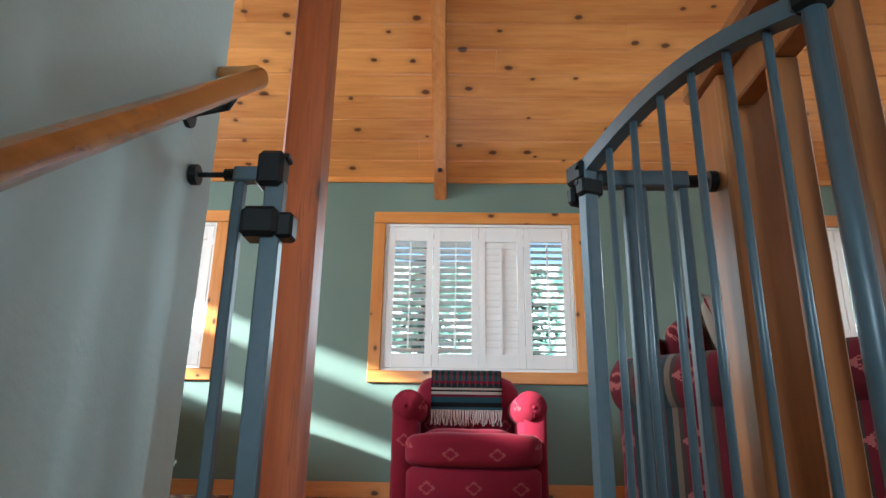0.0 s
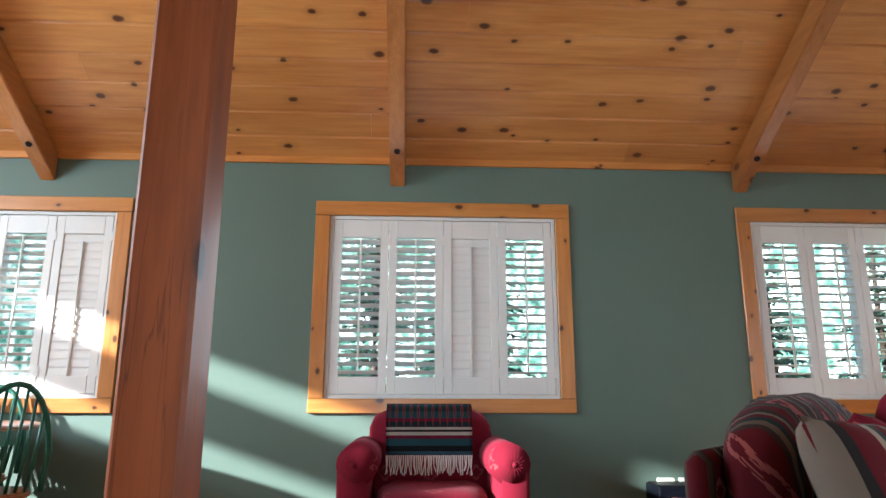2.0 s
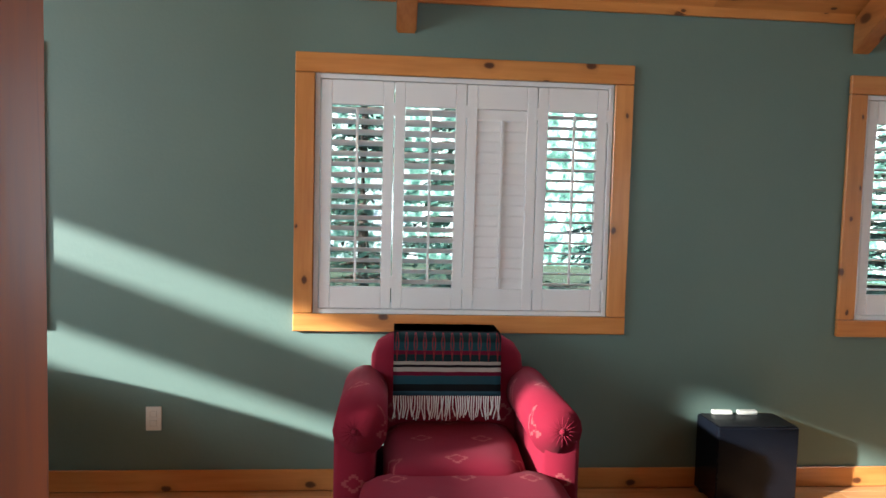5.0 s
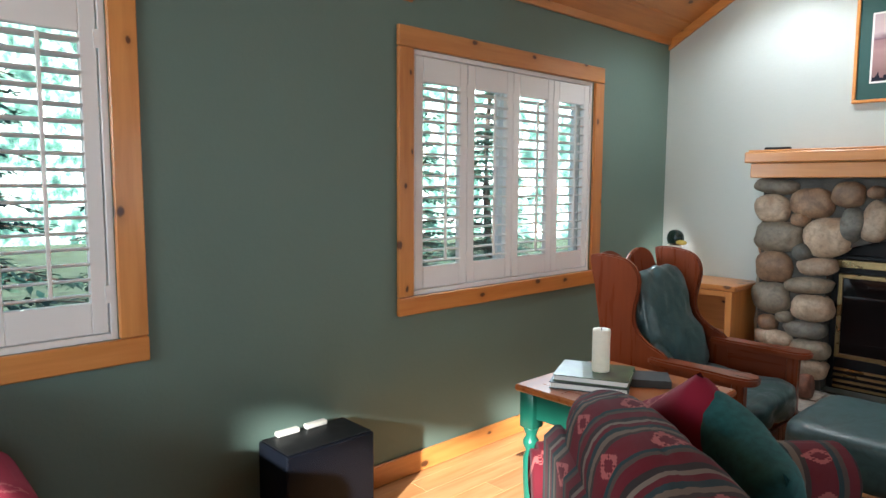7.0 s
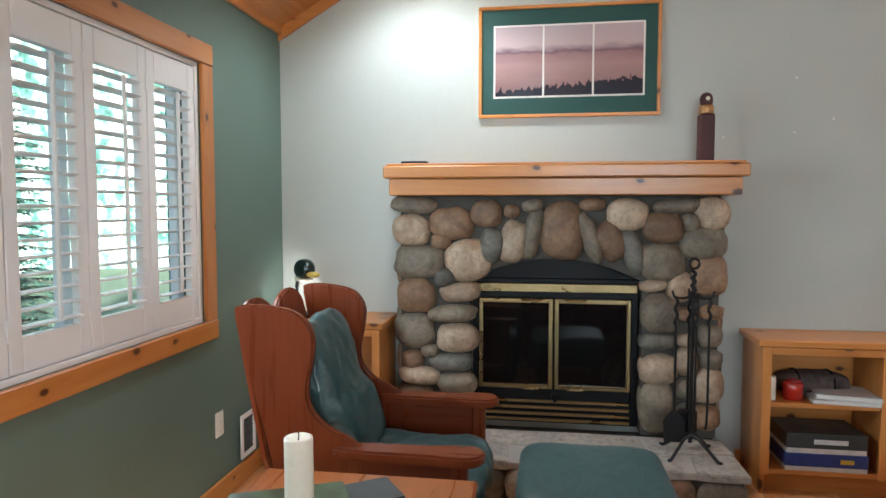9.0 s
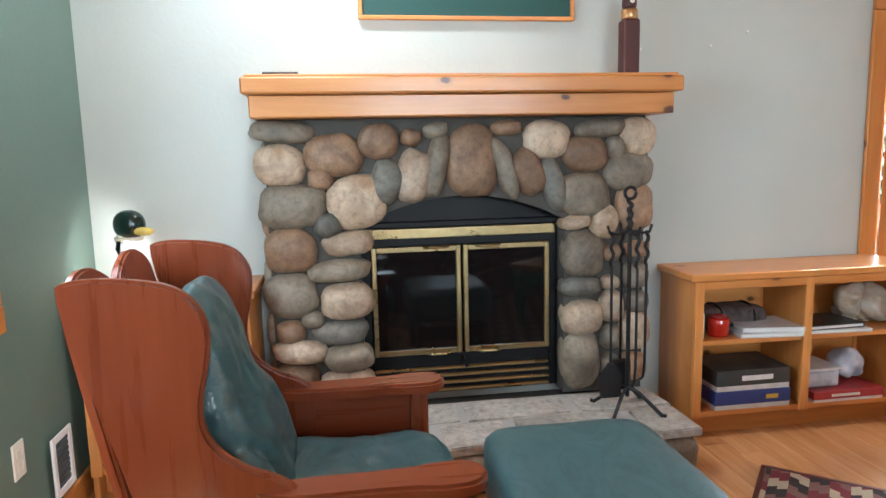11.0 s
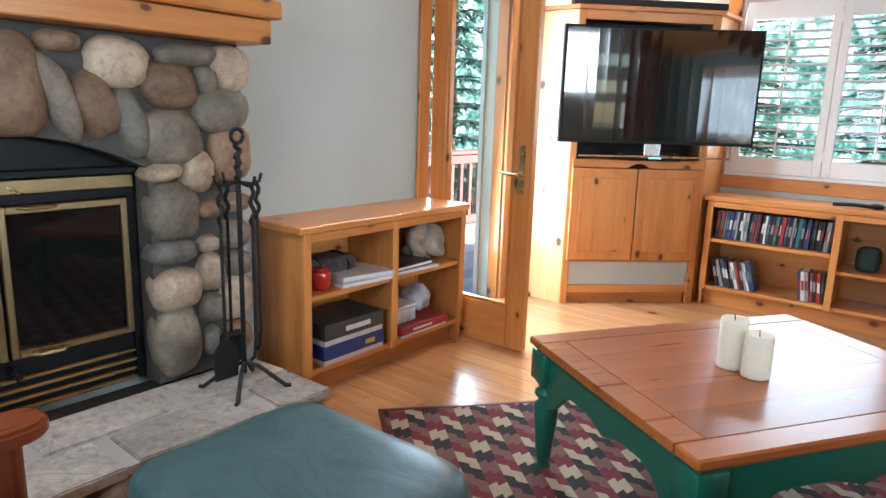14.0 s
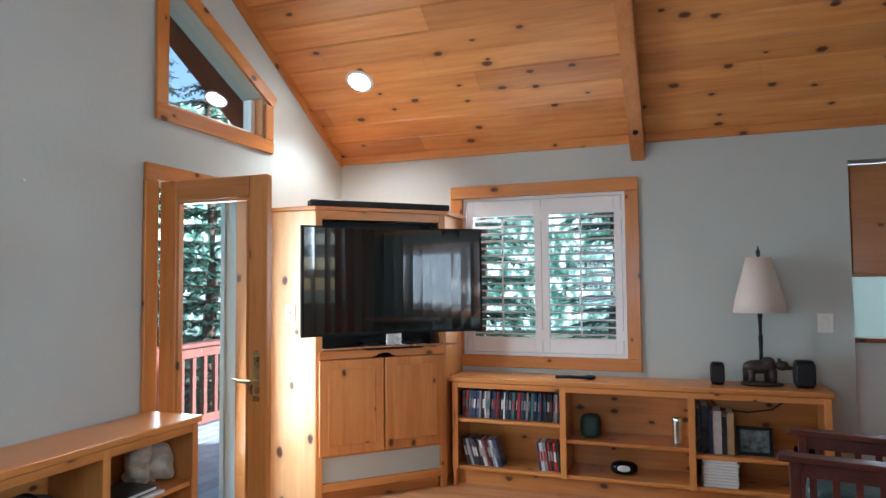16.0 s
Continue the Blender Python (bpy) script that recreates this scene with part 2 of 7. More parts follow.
def lathe(bm, profile, seg=16, at=(0, 0, 0)):
    """Turned shape: profile of (radius, height) from the bottom up."""
    rings = []
    for r, z in profile:
        rings.append([bm.verts.new((at[0] + r * math.cos(2 * math.pi * i / seg), at[1] + r * math.sin(2 * math.pi * i / seg), at[2] + z)) for i in range(seg)])
    for a, b in zip(rings, rings[1:]):
        for i in range(seg):
            bm.faces.new((a[i], a[(i + 1) % seg], b[(i + 1) % seg], b[i]))
    bm.faces.new(rings[0][::-1])
    bm.faces.new(rings[-1])
    return bm


def tube(bm, pts, r, seg=8, flat=1.0):
    """A bar swept along points; flat squeezes it upright."""
    pts = [Vector(p) for p in pts]
    rings = []
    for i, p in enumerate(pts):
        d = (pts[min(i + 1, len(pts) - 1)] - pts[max(i - 1, 0)]).normalized()
        side = d.cross(Vector((0, 0, 1)))
        side = side.normalized() if side.length > 1e-4 else Vector((1, 0, 0))
        up = side.cross(d)
        rr = r[i] if isinstance(r, (list, tuple)) else r
        rings.append([bm.verts.new(p + side * rr * math.cos(2 * math.pi * k / seg) + up * rr * flat * math.sin(2 * math.pi * k / seg)) for k in range(seg)])
    for a, b in zip(rings, rings[1:]):
        for k in range(seg):
            bm.faces.new((a[k], a[(k + 1) % seg], b[(k + 1) % seg], b[k]))
    bm.faces.new(rings[0][::-1])
    bm.faces.new(rings[-1])
    return bm


def prism(bm, pts, axis, lo, hi, bev=0.0):
    """A polygon in the plane across an axis, made thick along it."""
    def co(p, w):
        q = [p[0], p[1]]
        q.insert(axis, w)
        return q
    a = [bm.verts.new(co(p, lo)) for p in pts]
    b = [bm.verts.new(co(p, hi)) for p in pts]
    n = len(pts)
    fs = [bm.faces.new(a[::-1]), bm.faces.new(b)]
    fs += [bm.faces.new((a[i], a[(i + 1) % n], b[(i + 1) % n], b[i])) for i in range(n)]
    bmesh.ops.recalc_face_normals(bm, faces=fs)
    if bev > 0:
        es = list({e for f in fs[:2] for e in f.edges})
        bmesh.ops.bevel(bm, geom=es, offset=bev, segments=2, affect="EDGES")
    return bm


def cushion(bm, cx, cy, cz, sx, sy, sz, power=4.0, lumps=0.0, n=14, seed=0, rot=None, folds=0.0, across=(5, 5, 11)):
    """A padded block: a rounded box with soft edges; lumps adds swellings, folds narrow creases, closest along across."""
    r = bmesh.ops.create_uvsphere(bm, u_segments=n * 2, v_segments=n, radius=1.0)
    rot = rot or Matrix.Identity(3)
    for v in r["verts"]:
        d = v.co.normalized()
        k = (abs(d.x) ** power + abs(d.y) ** power + abs(d.z) ** power) ** (-1 / power)
        p = Vector((d.x * k * sx / 2, d.y * k * sy / 2, d.z * k * sz / 2))
        if lumps:
            p += d * lumps * (noise.noise(p * 7 + Vector((seed, 0, 0))) + 0.55 * noise.noise(p * 19 + Vector((0, seed, 0))))
        if folds:
            q = Vector((p.x * across[0], p.y * across[1], p.z * across[2])) + Vector((seed * 3.1, 1.7, seed))
            q += 0.6 * Vector((noise.noise(q * 0.6), noise.noise(q * 0.6 + Vector((9, 0, 0))), noise.noise(q * 0.6 + Vector((0, 9, 0)))))
            p -= d * folds * max(0.0, 1 - 3.2 * abs(noise.noise(q))) ** 1.5
        p = rot @ p
        v.co = (cx + p.x, cy + p.y, cz + p.z)
    return bm


def part(name, bm, material, parent=None, label="", smooth=False, m=None):
    """Links a bmesh as one mesh object under a thing or a part."""
    me = bpy.data.meshes.new(name)
    bmesh.ops.recalc_face_normals(bm, faces=bm.faces)
    bm.to_mesh(me)
    bm.free()
    if smooth:
        me.polygons.foreach_set("use_smooth", [True] * len(me.polygons))
    me.materials.append(material)
    ob = new(name, me)
    if parent:
        ob.parent = parent
    if m is not None:
        ob.matrix_basis = m
    if label:
        ob["label"] = label
    return ob


def thing(name, m, label, category, group="", kind=""):
    e = new(name)
    e.empty_display_size = 0.1
    e.matrix_basis = m
    return tagged(e, label, category, group, kind)


def solid(name, bm, material, label, category="", kind="structure", smooth=False):
    return tagged(part(name, bm, material, None, "", smooth), label, category, "", kind)


# ---- structure ----
EAVE, SLOPE, RIDGE_Y = 2.385, 0.583, 2.175
Y0, Y1, XL, XR = -0.65, 5.0, -4.6, 4.65


def roof_z(y):
    return EAVE + SLOPE * (min(y - Y0, Y1 - y))


def wall_y(name, y, thick, x0, x1, z0, top, holes, material, label):
    """Wall across y with rectangular holes (x0, x1, z0, z1)."""
    bm = bmesh.new()
    ya, yb = min(y, y + thick), max(y, y + thick)
    xs = x0
    for a, b, c, d in sorted(holes):
        box(bm, xs, a, ya, yb, z0, top)
        box(bm, a, b, ya, yb, z0, c)
        box(bm, a, b, ya, yb, d, top)
        xs = b
    box(bm, xs, x1, ya, yb, z0, top)
    return solid(name, bm, material, label, "wall")


WINS = [(-3.27, -1.65), (-0.512, 1.11), (2.218, 3.836)]
TRIM = 0.092
WZ0, WZ1 = 0.785, 2.10
wall_y("wall_north", Y1, 0.16, XL - 0.16, XR + 0.16, -2.8, EAVE + 0.02, [(a + TRIM, b - TRIM, WZ0 + 0.085, WZ1 - TRIM) for a, b in WINS], M_green, "dark green textured wall with three shuttered windows")
W4 = (2.354, 3.71)
wall_y("wall_south", Y0, -0.16, 1.1, XR + 0.16, -2.8, EAVE + 0.02, [(W4[0] + TRIM, W4[1] - TRIM, 0.77 + 0.085, WZ1 - TRIM)], M_grey, "pale grey textured wall over the long bookcase")

DOOR = (0.56, 1.335, 1.925)
TW = (0.40, 1.27, 2.335, 2.60, 3.02)
bm = bmesh.new()
# gable wall in upright strips, cut by the door and the sloped window over it
xa, xb = XR, XR + 0.16
def strip(bm, ya, yb, za0, za1, zb0, zb1):
    vs = [bm.verts.new(p) for x in (xa, xb) for p in ((x, ya, za0), (x, yb, zb0), (x, yb, zb1), (x, ya, za1))]
    for f in ((3, 2, 1, 0), (4, 5, 6, 7), (0, 1, 5, 4), (2, 3, 7, 6), (1, 2, 6, 5), (3, 0, 4, 7)):
        bm.faces.new([vs[i] for i in f])
def tw_top(y):
    return TW[3] + (TW[4] - TW[3]) * (y - TW[0]) / (TW[1] - TW[0])
LOW = -2.8
strip(bm, Y0, TW[0], LOW, roof_z(Y0), LOW, roof_z(TW[0]))
strip(bm, TW[0], DOOR[0], LOW, TW[2], LOW, TW[2])
strip(bm, TW[0], TW[1], tw_top(TW[0]), roof_z(TW[0]), tw_top(TW[1]), roof_z(TW[1]))
strip(bm, DOOR[0], TW[1], DOOR[2], TW[2], DOOR[2], TW[2])
strip(bm, TW[1], DOOR[1], DOOR[2], roof_z(TW[1]), DOOR[2], roof_z(DOOR[1]))
strip(bm, DOOR[0], DOOR[1], LOW, -0.04, LOW, -0.04)
strip(bm, DOOR[1], RIDGE_Y, LOW, roof_z(DOOR[1]), LOW, roof_z(RIDGE_Y))
strip(bm, RIDGE_Y, Y1, LOW, roof_z(RIDGE_Y), LOW, roof_z(Y1))
solid("wall_east", bm, M_grey, "pale grey gable wall behind the stone fireplace", "wall")

# unseen far gable; the sun comes through slots made up to shape its patches
bm = bmesh.new()
xa, xb = XL - 0.16, XL
SUN_SLOTS = [(0.45, 0.8, 2.30, 2.98), (0.8, 1.2, 2.30, 2.97), (1.2, 1.93, 2.16, 2.70), (3.55, 4.05, 1.0, 1.5), (2.50, 4.25, 2.17, 2.40), (2.60, 4.05, 1.67, 1.91), (1.97, 2.08, 1.30, 1.48), (1.82, 1.92, 1.34, 1.52)]
cuts = sorted({Y0, Y1, RIDGE_Y, *[g[0] for g in SUN_SLOTS], *[g[1] for g in SUN_SLOTS]})
for a, b in zip(cuts, cuts[1:]):
    z, mid = LOW, (a + b) / 2
    for g in sorted(SUN_SLOTS, key=lambda q: q[2]):
        if g[0] <= mid <= g[1]:
            strip(bm, a, b, z, g[2], z, g[2])
            z = g[3]
    strip(bm, a, b, z, roof_z(a), z, roof_z(b))
solid("wall_west", bm, M_grey, "unseen pale grey gable wall behind the dining table, slotted to shape the sun patches", "wall")

# stairwell
STX0, STX1, STY = -0.38, 0.60, 1.27
solid("wall_stair", boxm(STX0 - 0.12, STX0, -3.4, 1.42, -2.8, EAVE + 0.02), M_stairwall_cool, "pale grey wall along the stairs, cool light tinted into its colour", "wall")
bm = bmesh.new()
prism(bm, [(Y0, EAVE), (1.42, EAVE), (1.42, roof_z(1.42))], 0, STX0 - 0.12, STX0)
solid("wall_stair_top", bm, M_stairwall_cool, "pale grey upper wall beside the stairs, cool light tinted into its colour", "wall")
solid("wall_stairwell", boxm(STX1 + 0.02, STX1 + 0.12, -3.4, 1.28, -2.8, -0.03), M_grey, "pale grey lower wall of the stairwell", "wall")
# the hole in this unseen wall is made up for the hall lamp
solid("wall_landing", box(box(box(boxm(-0.5, -0.4, -3.5, -3.4, -2.8, 2.6), 0.2, 1.1, -3.5, -3.4, -2.8, 2.6), -0.4, 0.2, -3.5, -3.4, -2.8, 0.7), -0.4, 0.2, -3.5, -3.4, 1.9, 2.6), M_grey, "pale grey wall behind the stairs", "wall")
solid("wall_header", boxm(STX0, 1.1, Y0 - 0.16, Y0, 2.125, EAVE + 0.02), M_grey, "pale grey wall over the opening to the hall", "wall")
solid("wall_hall", boxm(1.1, 1.22, -3.4, Y0 - 0.16, -2.8, 2.5), M_grey, "pale grey side wall of the hall", "wall")
solid("wall_southwest", boxm(XL - 0.16, STX0 - 0.12, Y0 - 0.16, Y0, -2.8, EAVE + 0.02), M_grey, "pale grey wall behind the dining area", "wall")
solid("ceiling_hall", boxm(-0.5, 1.2, -3.4, Y0, EAVE - 0.02, EAVE + 0.1), M_white, "white hall ceiling over the stairs", "ceiling")
for k in range(11):
    t0 = thing("stair_step", pose(0, STY - 0.27 * (k + 1), -0.18 * (k + 1)), "oak stair tread with a rounded nosing", "stair", "steps of the stairs", "structure")
    part("tread", boxm(STX0, STX1 + 0.02, 0.0, 0.30, -0.03, 0.0, 0.008), M_pine[0], t0)
    part("riser", boxm(STX0, STX1 + 0.02, 0.27, 0.29, 0.0, 0.15), M_white, t0)
solid("floor_base", box(box(boxm(XL, STX0 - 0.01, Y0 - 0.1, Y1, -0.25, -0.022), STX0 - 0.01, STX1 + 0.02, STY, Y1, -0.25, -0.022), STX1 + 0.02, XR, Y0, Y1, -0.25, -0.022), M_mortar, "subfloor under the boards", "floor")

# ceiling planks along the house, one mesh
bm = bmesh.new()
rng = random.Random(4)
run = math.hypot(1, SLOPE)
for side in (0, 1):
    y, n = 0.0, 0
    while y < RIDGE_Y - Y0 - 0.001:
        y2 = min(y + 0.158, RIDGE_Y - Y0)
        x = XL - rng.uniform(0, 2.0)
        while x < XR:
            x2 = x + rng.uniform(2.6, 4.4)
            xs, xe = max(x, XL) + 0.0008, min(x2, XR) - 0.0008
            if xe > xs:
                g = 0.008
                def P(yy, off):
                    z = EAVE + SLOPE * yy + off
                    return (Y0 + yy if side == 0 else Y1 - yy), z
                prof = [P(y + 0.0005, 0.014), P(y + g, 0.0), P(y2 - g, 0.0), P(y2 - 0.0005, 0.014), P(y2 - 0.0005, 0.03), P(y + 0.0005, 0.03)]
                prism(bm, prof, 0, xs, xe)
            x = x2
        y = y2
solid("ceiling", bm, M_ceil, "knotty pine plank ceiling sloping up to the ridge", "ceiling")
bm = bmesh.new()
for s in (0, 1):
    ya, yb = (Y0 - 0.2, RIDGE_Y) if s == 0 else (Y1 + 0.2, RIDGE_Y)
    za = EAVE + SLOPE * -0.2
    prism(bm, [(ya, za + 0.04), (yb, roof_z(RIDGE_Y) + 0.04), (yb, roof_z(RIDGE_Y) + 0.2), (ya, za + 0.2)], 0, XL - 0.3, XR + 0.76)
solid("roof", bm, M_darkwood, "dark roof over the sloping ceiling", "roof")

# rafters, ridge beam, eave and rake trim
def rafter(x, side):
    bm = bmesh.new()
    d, w = 0.175, 0.095
    yw = Y1 - 0.001 if side else Y0 + 0.001
    zr = roof_z(RIDGE_Y)
    prism(bm, [(yw, EAVE - 0.003), (RIDGE_Y, zr - 0.003), (RIDGE_Y, zr - d - 0.003), (yw, EAVE - d)], 0, x - w / 2, x + w / 2, 0.006)
    r = tagged(part("rafter", bm, M_beam), "varnished fir rafter under the plank ceiling", "beam", "rafters", "structure")
    yb = yw + (-0.25 if side else 0.25)
    zb = EAVE - d + SLOPE * 0.25
    b = bmesh.new()
    nrm = Vector((0, (SLOPE if side else -SLOPE) * -1, -1)).normalized()
    p = Vector((x, yb, zb))
    cyl(b, p, p + nrm * 0.008, 0.019, seg=14)
    cyl(b, p + nrm * 0.008, p + nrm * 0.018, 0.010, seg=6)
    part("bolt", b, M_iron, r, "iron lag bolt with washer")
for x in (-2.2, 0.0, 2.27):
    rafter(x, 1)
    rafter(x + (0.08 if x > 2 else 0), 0)
solid("ridge_beam", boxm(XL, XR, RIDGE_Y - 0.07, RIDGE_Y + 0.07, roof_z(RIDGE_Y) - 0.30, roof_z(RIDGE_Y) - 0.02, 0.006), M_beam, "varnished fir ridge beam", "beam")
for side, y in ((1, Y1), (0, Y0)):
    s = -1 if side else 1
    for a, b in ((XL, -2.25), (-2.15, -0.05), (0.05, 2.22 if side else 2.30), (2.32 if side else 2.40, XR)):
        yy = (y, y + s * 0.02)
        t_ = part("eave_trim", boxm(a, b, min(yy), max(yy), EAVE - 0.055 + 0.022 * side, EAVE + 0.008 + 0.008 * side, 0.003), M_pine[0])
        tagged(t_, "knotty pine trim along the eaves", "trim", "eave trim", "structure")
for s in (0, 1):
    bm = bmesh.new()
    ya, yb = (Y0, RIDGE_Y) if s == 0 else (Y1, RIDGE_Y)
    prism(bm, [(ya, EAVE + 0.0), (yb, roof_z(RIDGE_Y)), (yb, roof_z(RIDGE_Y) - 0.065), (ya, EAVE - 0.065)], 0, XR - 0.02, XR - 0.001)
    tagged(part("rake_trim", bm, M_pine[1]), "knotty pine trim along the gable slope", "trim", "rake trim", "structure")
for a, b in ((XL, 4.6),):
    solid("baseboard", boxm(a, b, Y1 - 0.016, Y1 - 0.001, 0.002, 0.105, 0.004), M_pine[0], "knotty pine baseboard", "baseboard")
solid("baseboard_east", boxm(XR - 0.016, XR - 0.001, 1.43, 2.5, 0.002, 0.105, 0.004), M_pine[1], "knotty pine baseboard", "baseboard")
solid("baseboard_south", boxm(1.1, 3.6, Y0 + 0.001, Y0 + 0.016, 0.002, 0.105, 0.004), M_pine[0], "knotty pine baseboard", "baseboard")
solid("ground", boxm(-400, 400, -400, 400, -3.2, -2.9), painted("forest_floor", (0.075, 0.10, 0.05), 0.95, 0.8, 6, 0.4, 0.05), "brown forest floor around the house", "ground")

# the big fir post beside the stair head
post = thing("timber_post", pose(-0.43, 2.387, 0), "varnished red-brown fir timber post beside the stair head", "post", "", "structure")
part("shaft", boxm(-0.072, 0.072, -0.075, 0.075, 0.0, roof_z(2.387), 0.009), M_post, post)

# ---- more materials ----
def glass(name, tint=(0.95, 0.98, 1.0)):
    m, t, b = nodes_of(name)
    out = t.nodes["Material Output"]
    tr = t.nodes.new("ShaderNodeBsdfTransparent")
    tr.inputs[0].default_value = (*tint, 1)
    gl = t.nodes.new("ShaderNodeBsdfGlossy")
    gl.inputs["Roughness"].default_value = 0.02
    lw = t.nodes.new("ShaderNodeLayerWeight")
    lw.inputs[0].default_value = 0.5
    fac = math_node(t, "ADD", math_node(t, "MULTIPLY", math_node(t, "POWER", lw.outputs["Facing"], 5.0), 0.9), 0.035)
    mx = t.nodes.new("ShaderNodeMixShader")
    for a, c in ((fac, mx.inputs[0]), (tr.outputs[0], mx.inputs[1]), (gl.outputs[0], mx.inputs[2]), (mx.outputs[0], out.inputs[0])):
        t.links.new(a, c)
    return m


def glow(name, color, strength):
    m, t, b = nodes_of(name)
    b.inputs["Emission Color"].default_value = (*color, 1)
    b.inputs["Emission Strength"].default_value = strength
    b.inputs["Base Color"].default_value = (*color, 1)
    return m


def wave(t, x, period):
    return math_node(t, "FRACT", math_node(t, "DIVIDE", x, period))


def cloth(name, stripes=None, axis=0, base=(0.20, 0.006, 0.020), motif=(0.42, 0.12, 0.11), cell=(0.21, 0.17), period=0.26, rough=0.9):
    """Woven upholstery: an optional band pattern along an axis, with stepped star motifs."""
    m, t, b = nodes_of(name)
    tc = t.nodes.new("ShaderNodeTexCoord")
    sp = t.nodes.new("ShaderNodeSeparateXYZ")
    t.links.new(tc.outputs["Object"], sp.inputs[0])
    x, y, z = sp.outputs
    u, v = (x, math_node(t, "SUBTRACT", z, y)) if axis == 0 else (y, math_node(t, "ADD", z, x))
    if axis == 2:
        u, v = math_node(t, "SUBTRACT", 0.92, z), x
    col = base
    if stripes:
        r = ramp(t, stripes)
        r.color_ramp.interpolation = "CONSTANT"
        f = wave(t, math_node(t, "ADD", u, 10.0), period)
        t.links.new(f, r.inputs[0])
        col = r.outputs[0]
    row = math_node(t, "FLOOR", math_node(t, "DIVIDE", v, cell[1]))
    uu = math_node(t, "ADD", math_node(t, "DIVIDE", math_node(t, "ADD", u, 10.0), cell[0] if not stripes else period), math_node(t, "MULTIPLY", row, 0.5 if not stripes else 0.0))
    du = math_node(t, "ABSOLUTE", math_node(t, "SUBTRACT", math_node(t, "FRACT", uu), 0.5 if not stripes else 0.12))
    dv = math_node(t, "ABSOLUTE", math_node(t, "SUBTRACT", math_node(t, "FRACT", math_node(t, "DIVIDE", v, cell[1])), 0.5))
    step = 0.035
    qu = math_node(t, "MULTIPLY", math_node(t, "FLOOR", math_node(t, "DIVIDE", du, step)), step)
    qv = math_node(t, "MULTIPLY", math_node(t, "FLOOR", math_node(t, "DIVIDE", dv, step)), step)
    s = math_node(t, "ADD", qu, qv)
    star = math_node(t, "LESS_THAN", math_node(t, "ABSOLUTE", math_node(t, "SUBTRACT", s, 0.15 if stripes else 0.12)), 0.05 if stripes else 0.04)
    cut = math_node(t, "GREATER_THAN", math_node(t, "ABSOLUTE", math_node(t, "SUBTRACT", qu, qv)), 0.03)
    mask = math_node(t, "MULTIPLY", math_node(t, "MULTIPLY", star, cut), 0.8)
    col = mixc(t, mask, col, motif)
    n = noise_node(t, tc.outputs["Object"], 320, 2)
    big = noise_node(t, tc.outputs["Object"], 6, 3)
    col = mixc(t, math_node(t, "MULTIPLY", big.outputs[0], 0.35), col, (0.03, 0.01, 0.012))
    t.links.new(col, b.inputs["Base Color"])
    b.inputs["Roughness"].default_value = rough
    b.inputs["Sheen Weight"].default_value = 0.02
    b.inputs["Specular IOR Level"].default_value = 0.15
    bump(t, b, n.outputs[0], 0.4, 0.002)
    return m


MAROON, DARKRED = (0.17, 0.010, 0.020), (0.085, 0.007, 0.013)
SOFA_BANDS = [(0.0, (0.115, 0.0086, 0.0158)), (0.30, (0.043, 0.0324, 0.0274)), (0.36, (0.144, 0.1080, 0.0792)), (0.44, (0.014, 0.0360, 0.0396)), (0.52, (0.101, 0.0086, 0.0144)), (0.60, (0.173, 0.1368, 0.1080)), (0.66, (0.025, 0.0216, 0.0202)), (0.74, (0.108, 0.0079, 0.0144)), (0.88, (0.072, 0.0540, 0.0432)), (0.94, (0.014, 0.0396, 0.0432))]
BLANKET = [(0.0, (0.012, 0.05, 0.055)), (0.10, (0.02, 0.10, 0.12)), (0.20, (0.20, 0.015, 0.045)), (0.25, (0.012, 0.04, 0.045)), (0.33, (0.62, 0.58, 0.50)), (0.37, (0.01, 0.012, 0.014)), (0.40, (0.66, 0.62, 0.54)), (0.45, (0.20, 0.015, 0.045)), (0.50, (0.03, 0.11, 0.14)), (0.60, (0.012, 0.02, 0.022)), (0.68, (0.05, 0.15, 0.20)), (0.80, (0.16, 0.014, 0.035)), (0.86, (0.01, 0.012, 0.014))]
M_red = cloth("red_motif_upholstery", base=(0.19, 0.007, 0.022), motif=(0.30, 0.07, 0.07), cell=(0.25, 0.20))
M_sofax = cloth("striped_upholstery", SOFA_BANDS, 0)
M_sofay = cloth("striped_upholstery_arm", SOFA_BANDS, 1)
PILLOW_BANDS = [(0.0, (0.15, 0.012, 0.022)), (0.22, (0.42, 0.36, 0.30)), (0.36, (0.03, 0.085, 0.09)), (0.46, (0.14, 0.012, 0.02)), (0.62, (0.26, 0.21, 0.17)), (0.74, (0.03, 0.03, 0.03)), (0.84, (0.15, 0.011, 0.02))]
M_pillow = cloth("banded_pillow_cloth", PILLOW_BANDS, 0, period=0.30)
M_redpillow = cloth("red_pillow_cloth", base=(0.22, 0.012, 0.03), cell=(0.3, 0.3))
M_teal = plain("teal_fleece", (0.012, 0.085, 0.085), 0.95, 0, 0.25, 45, 0.5)
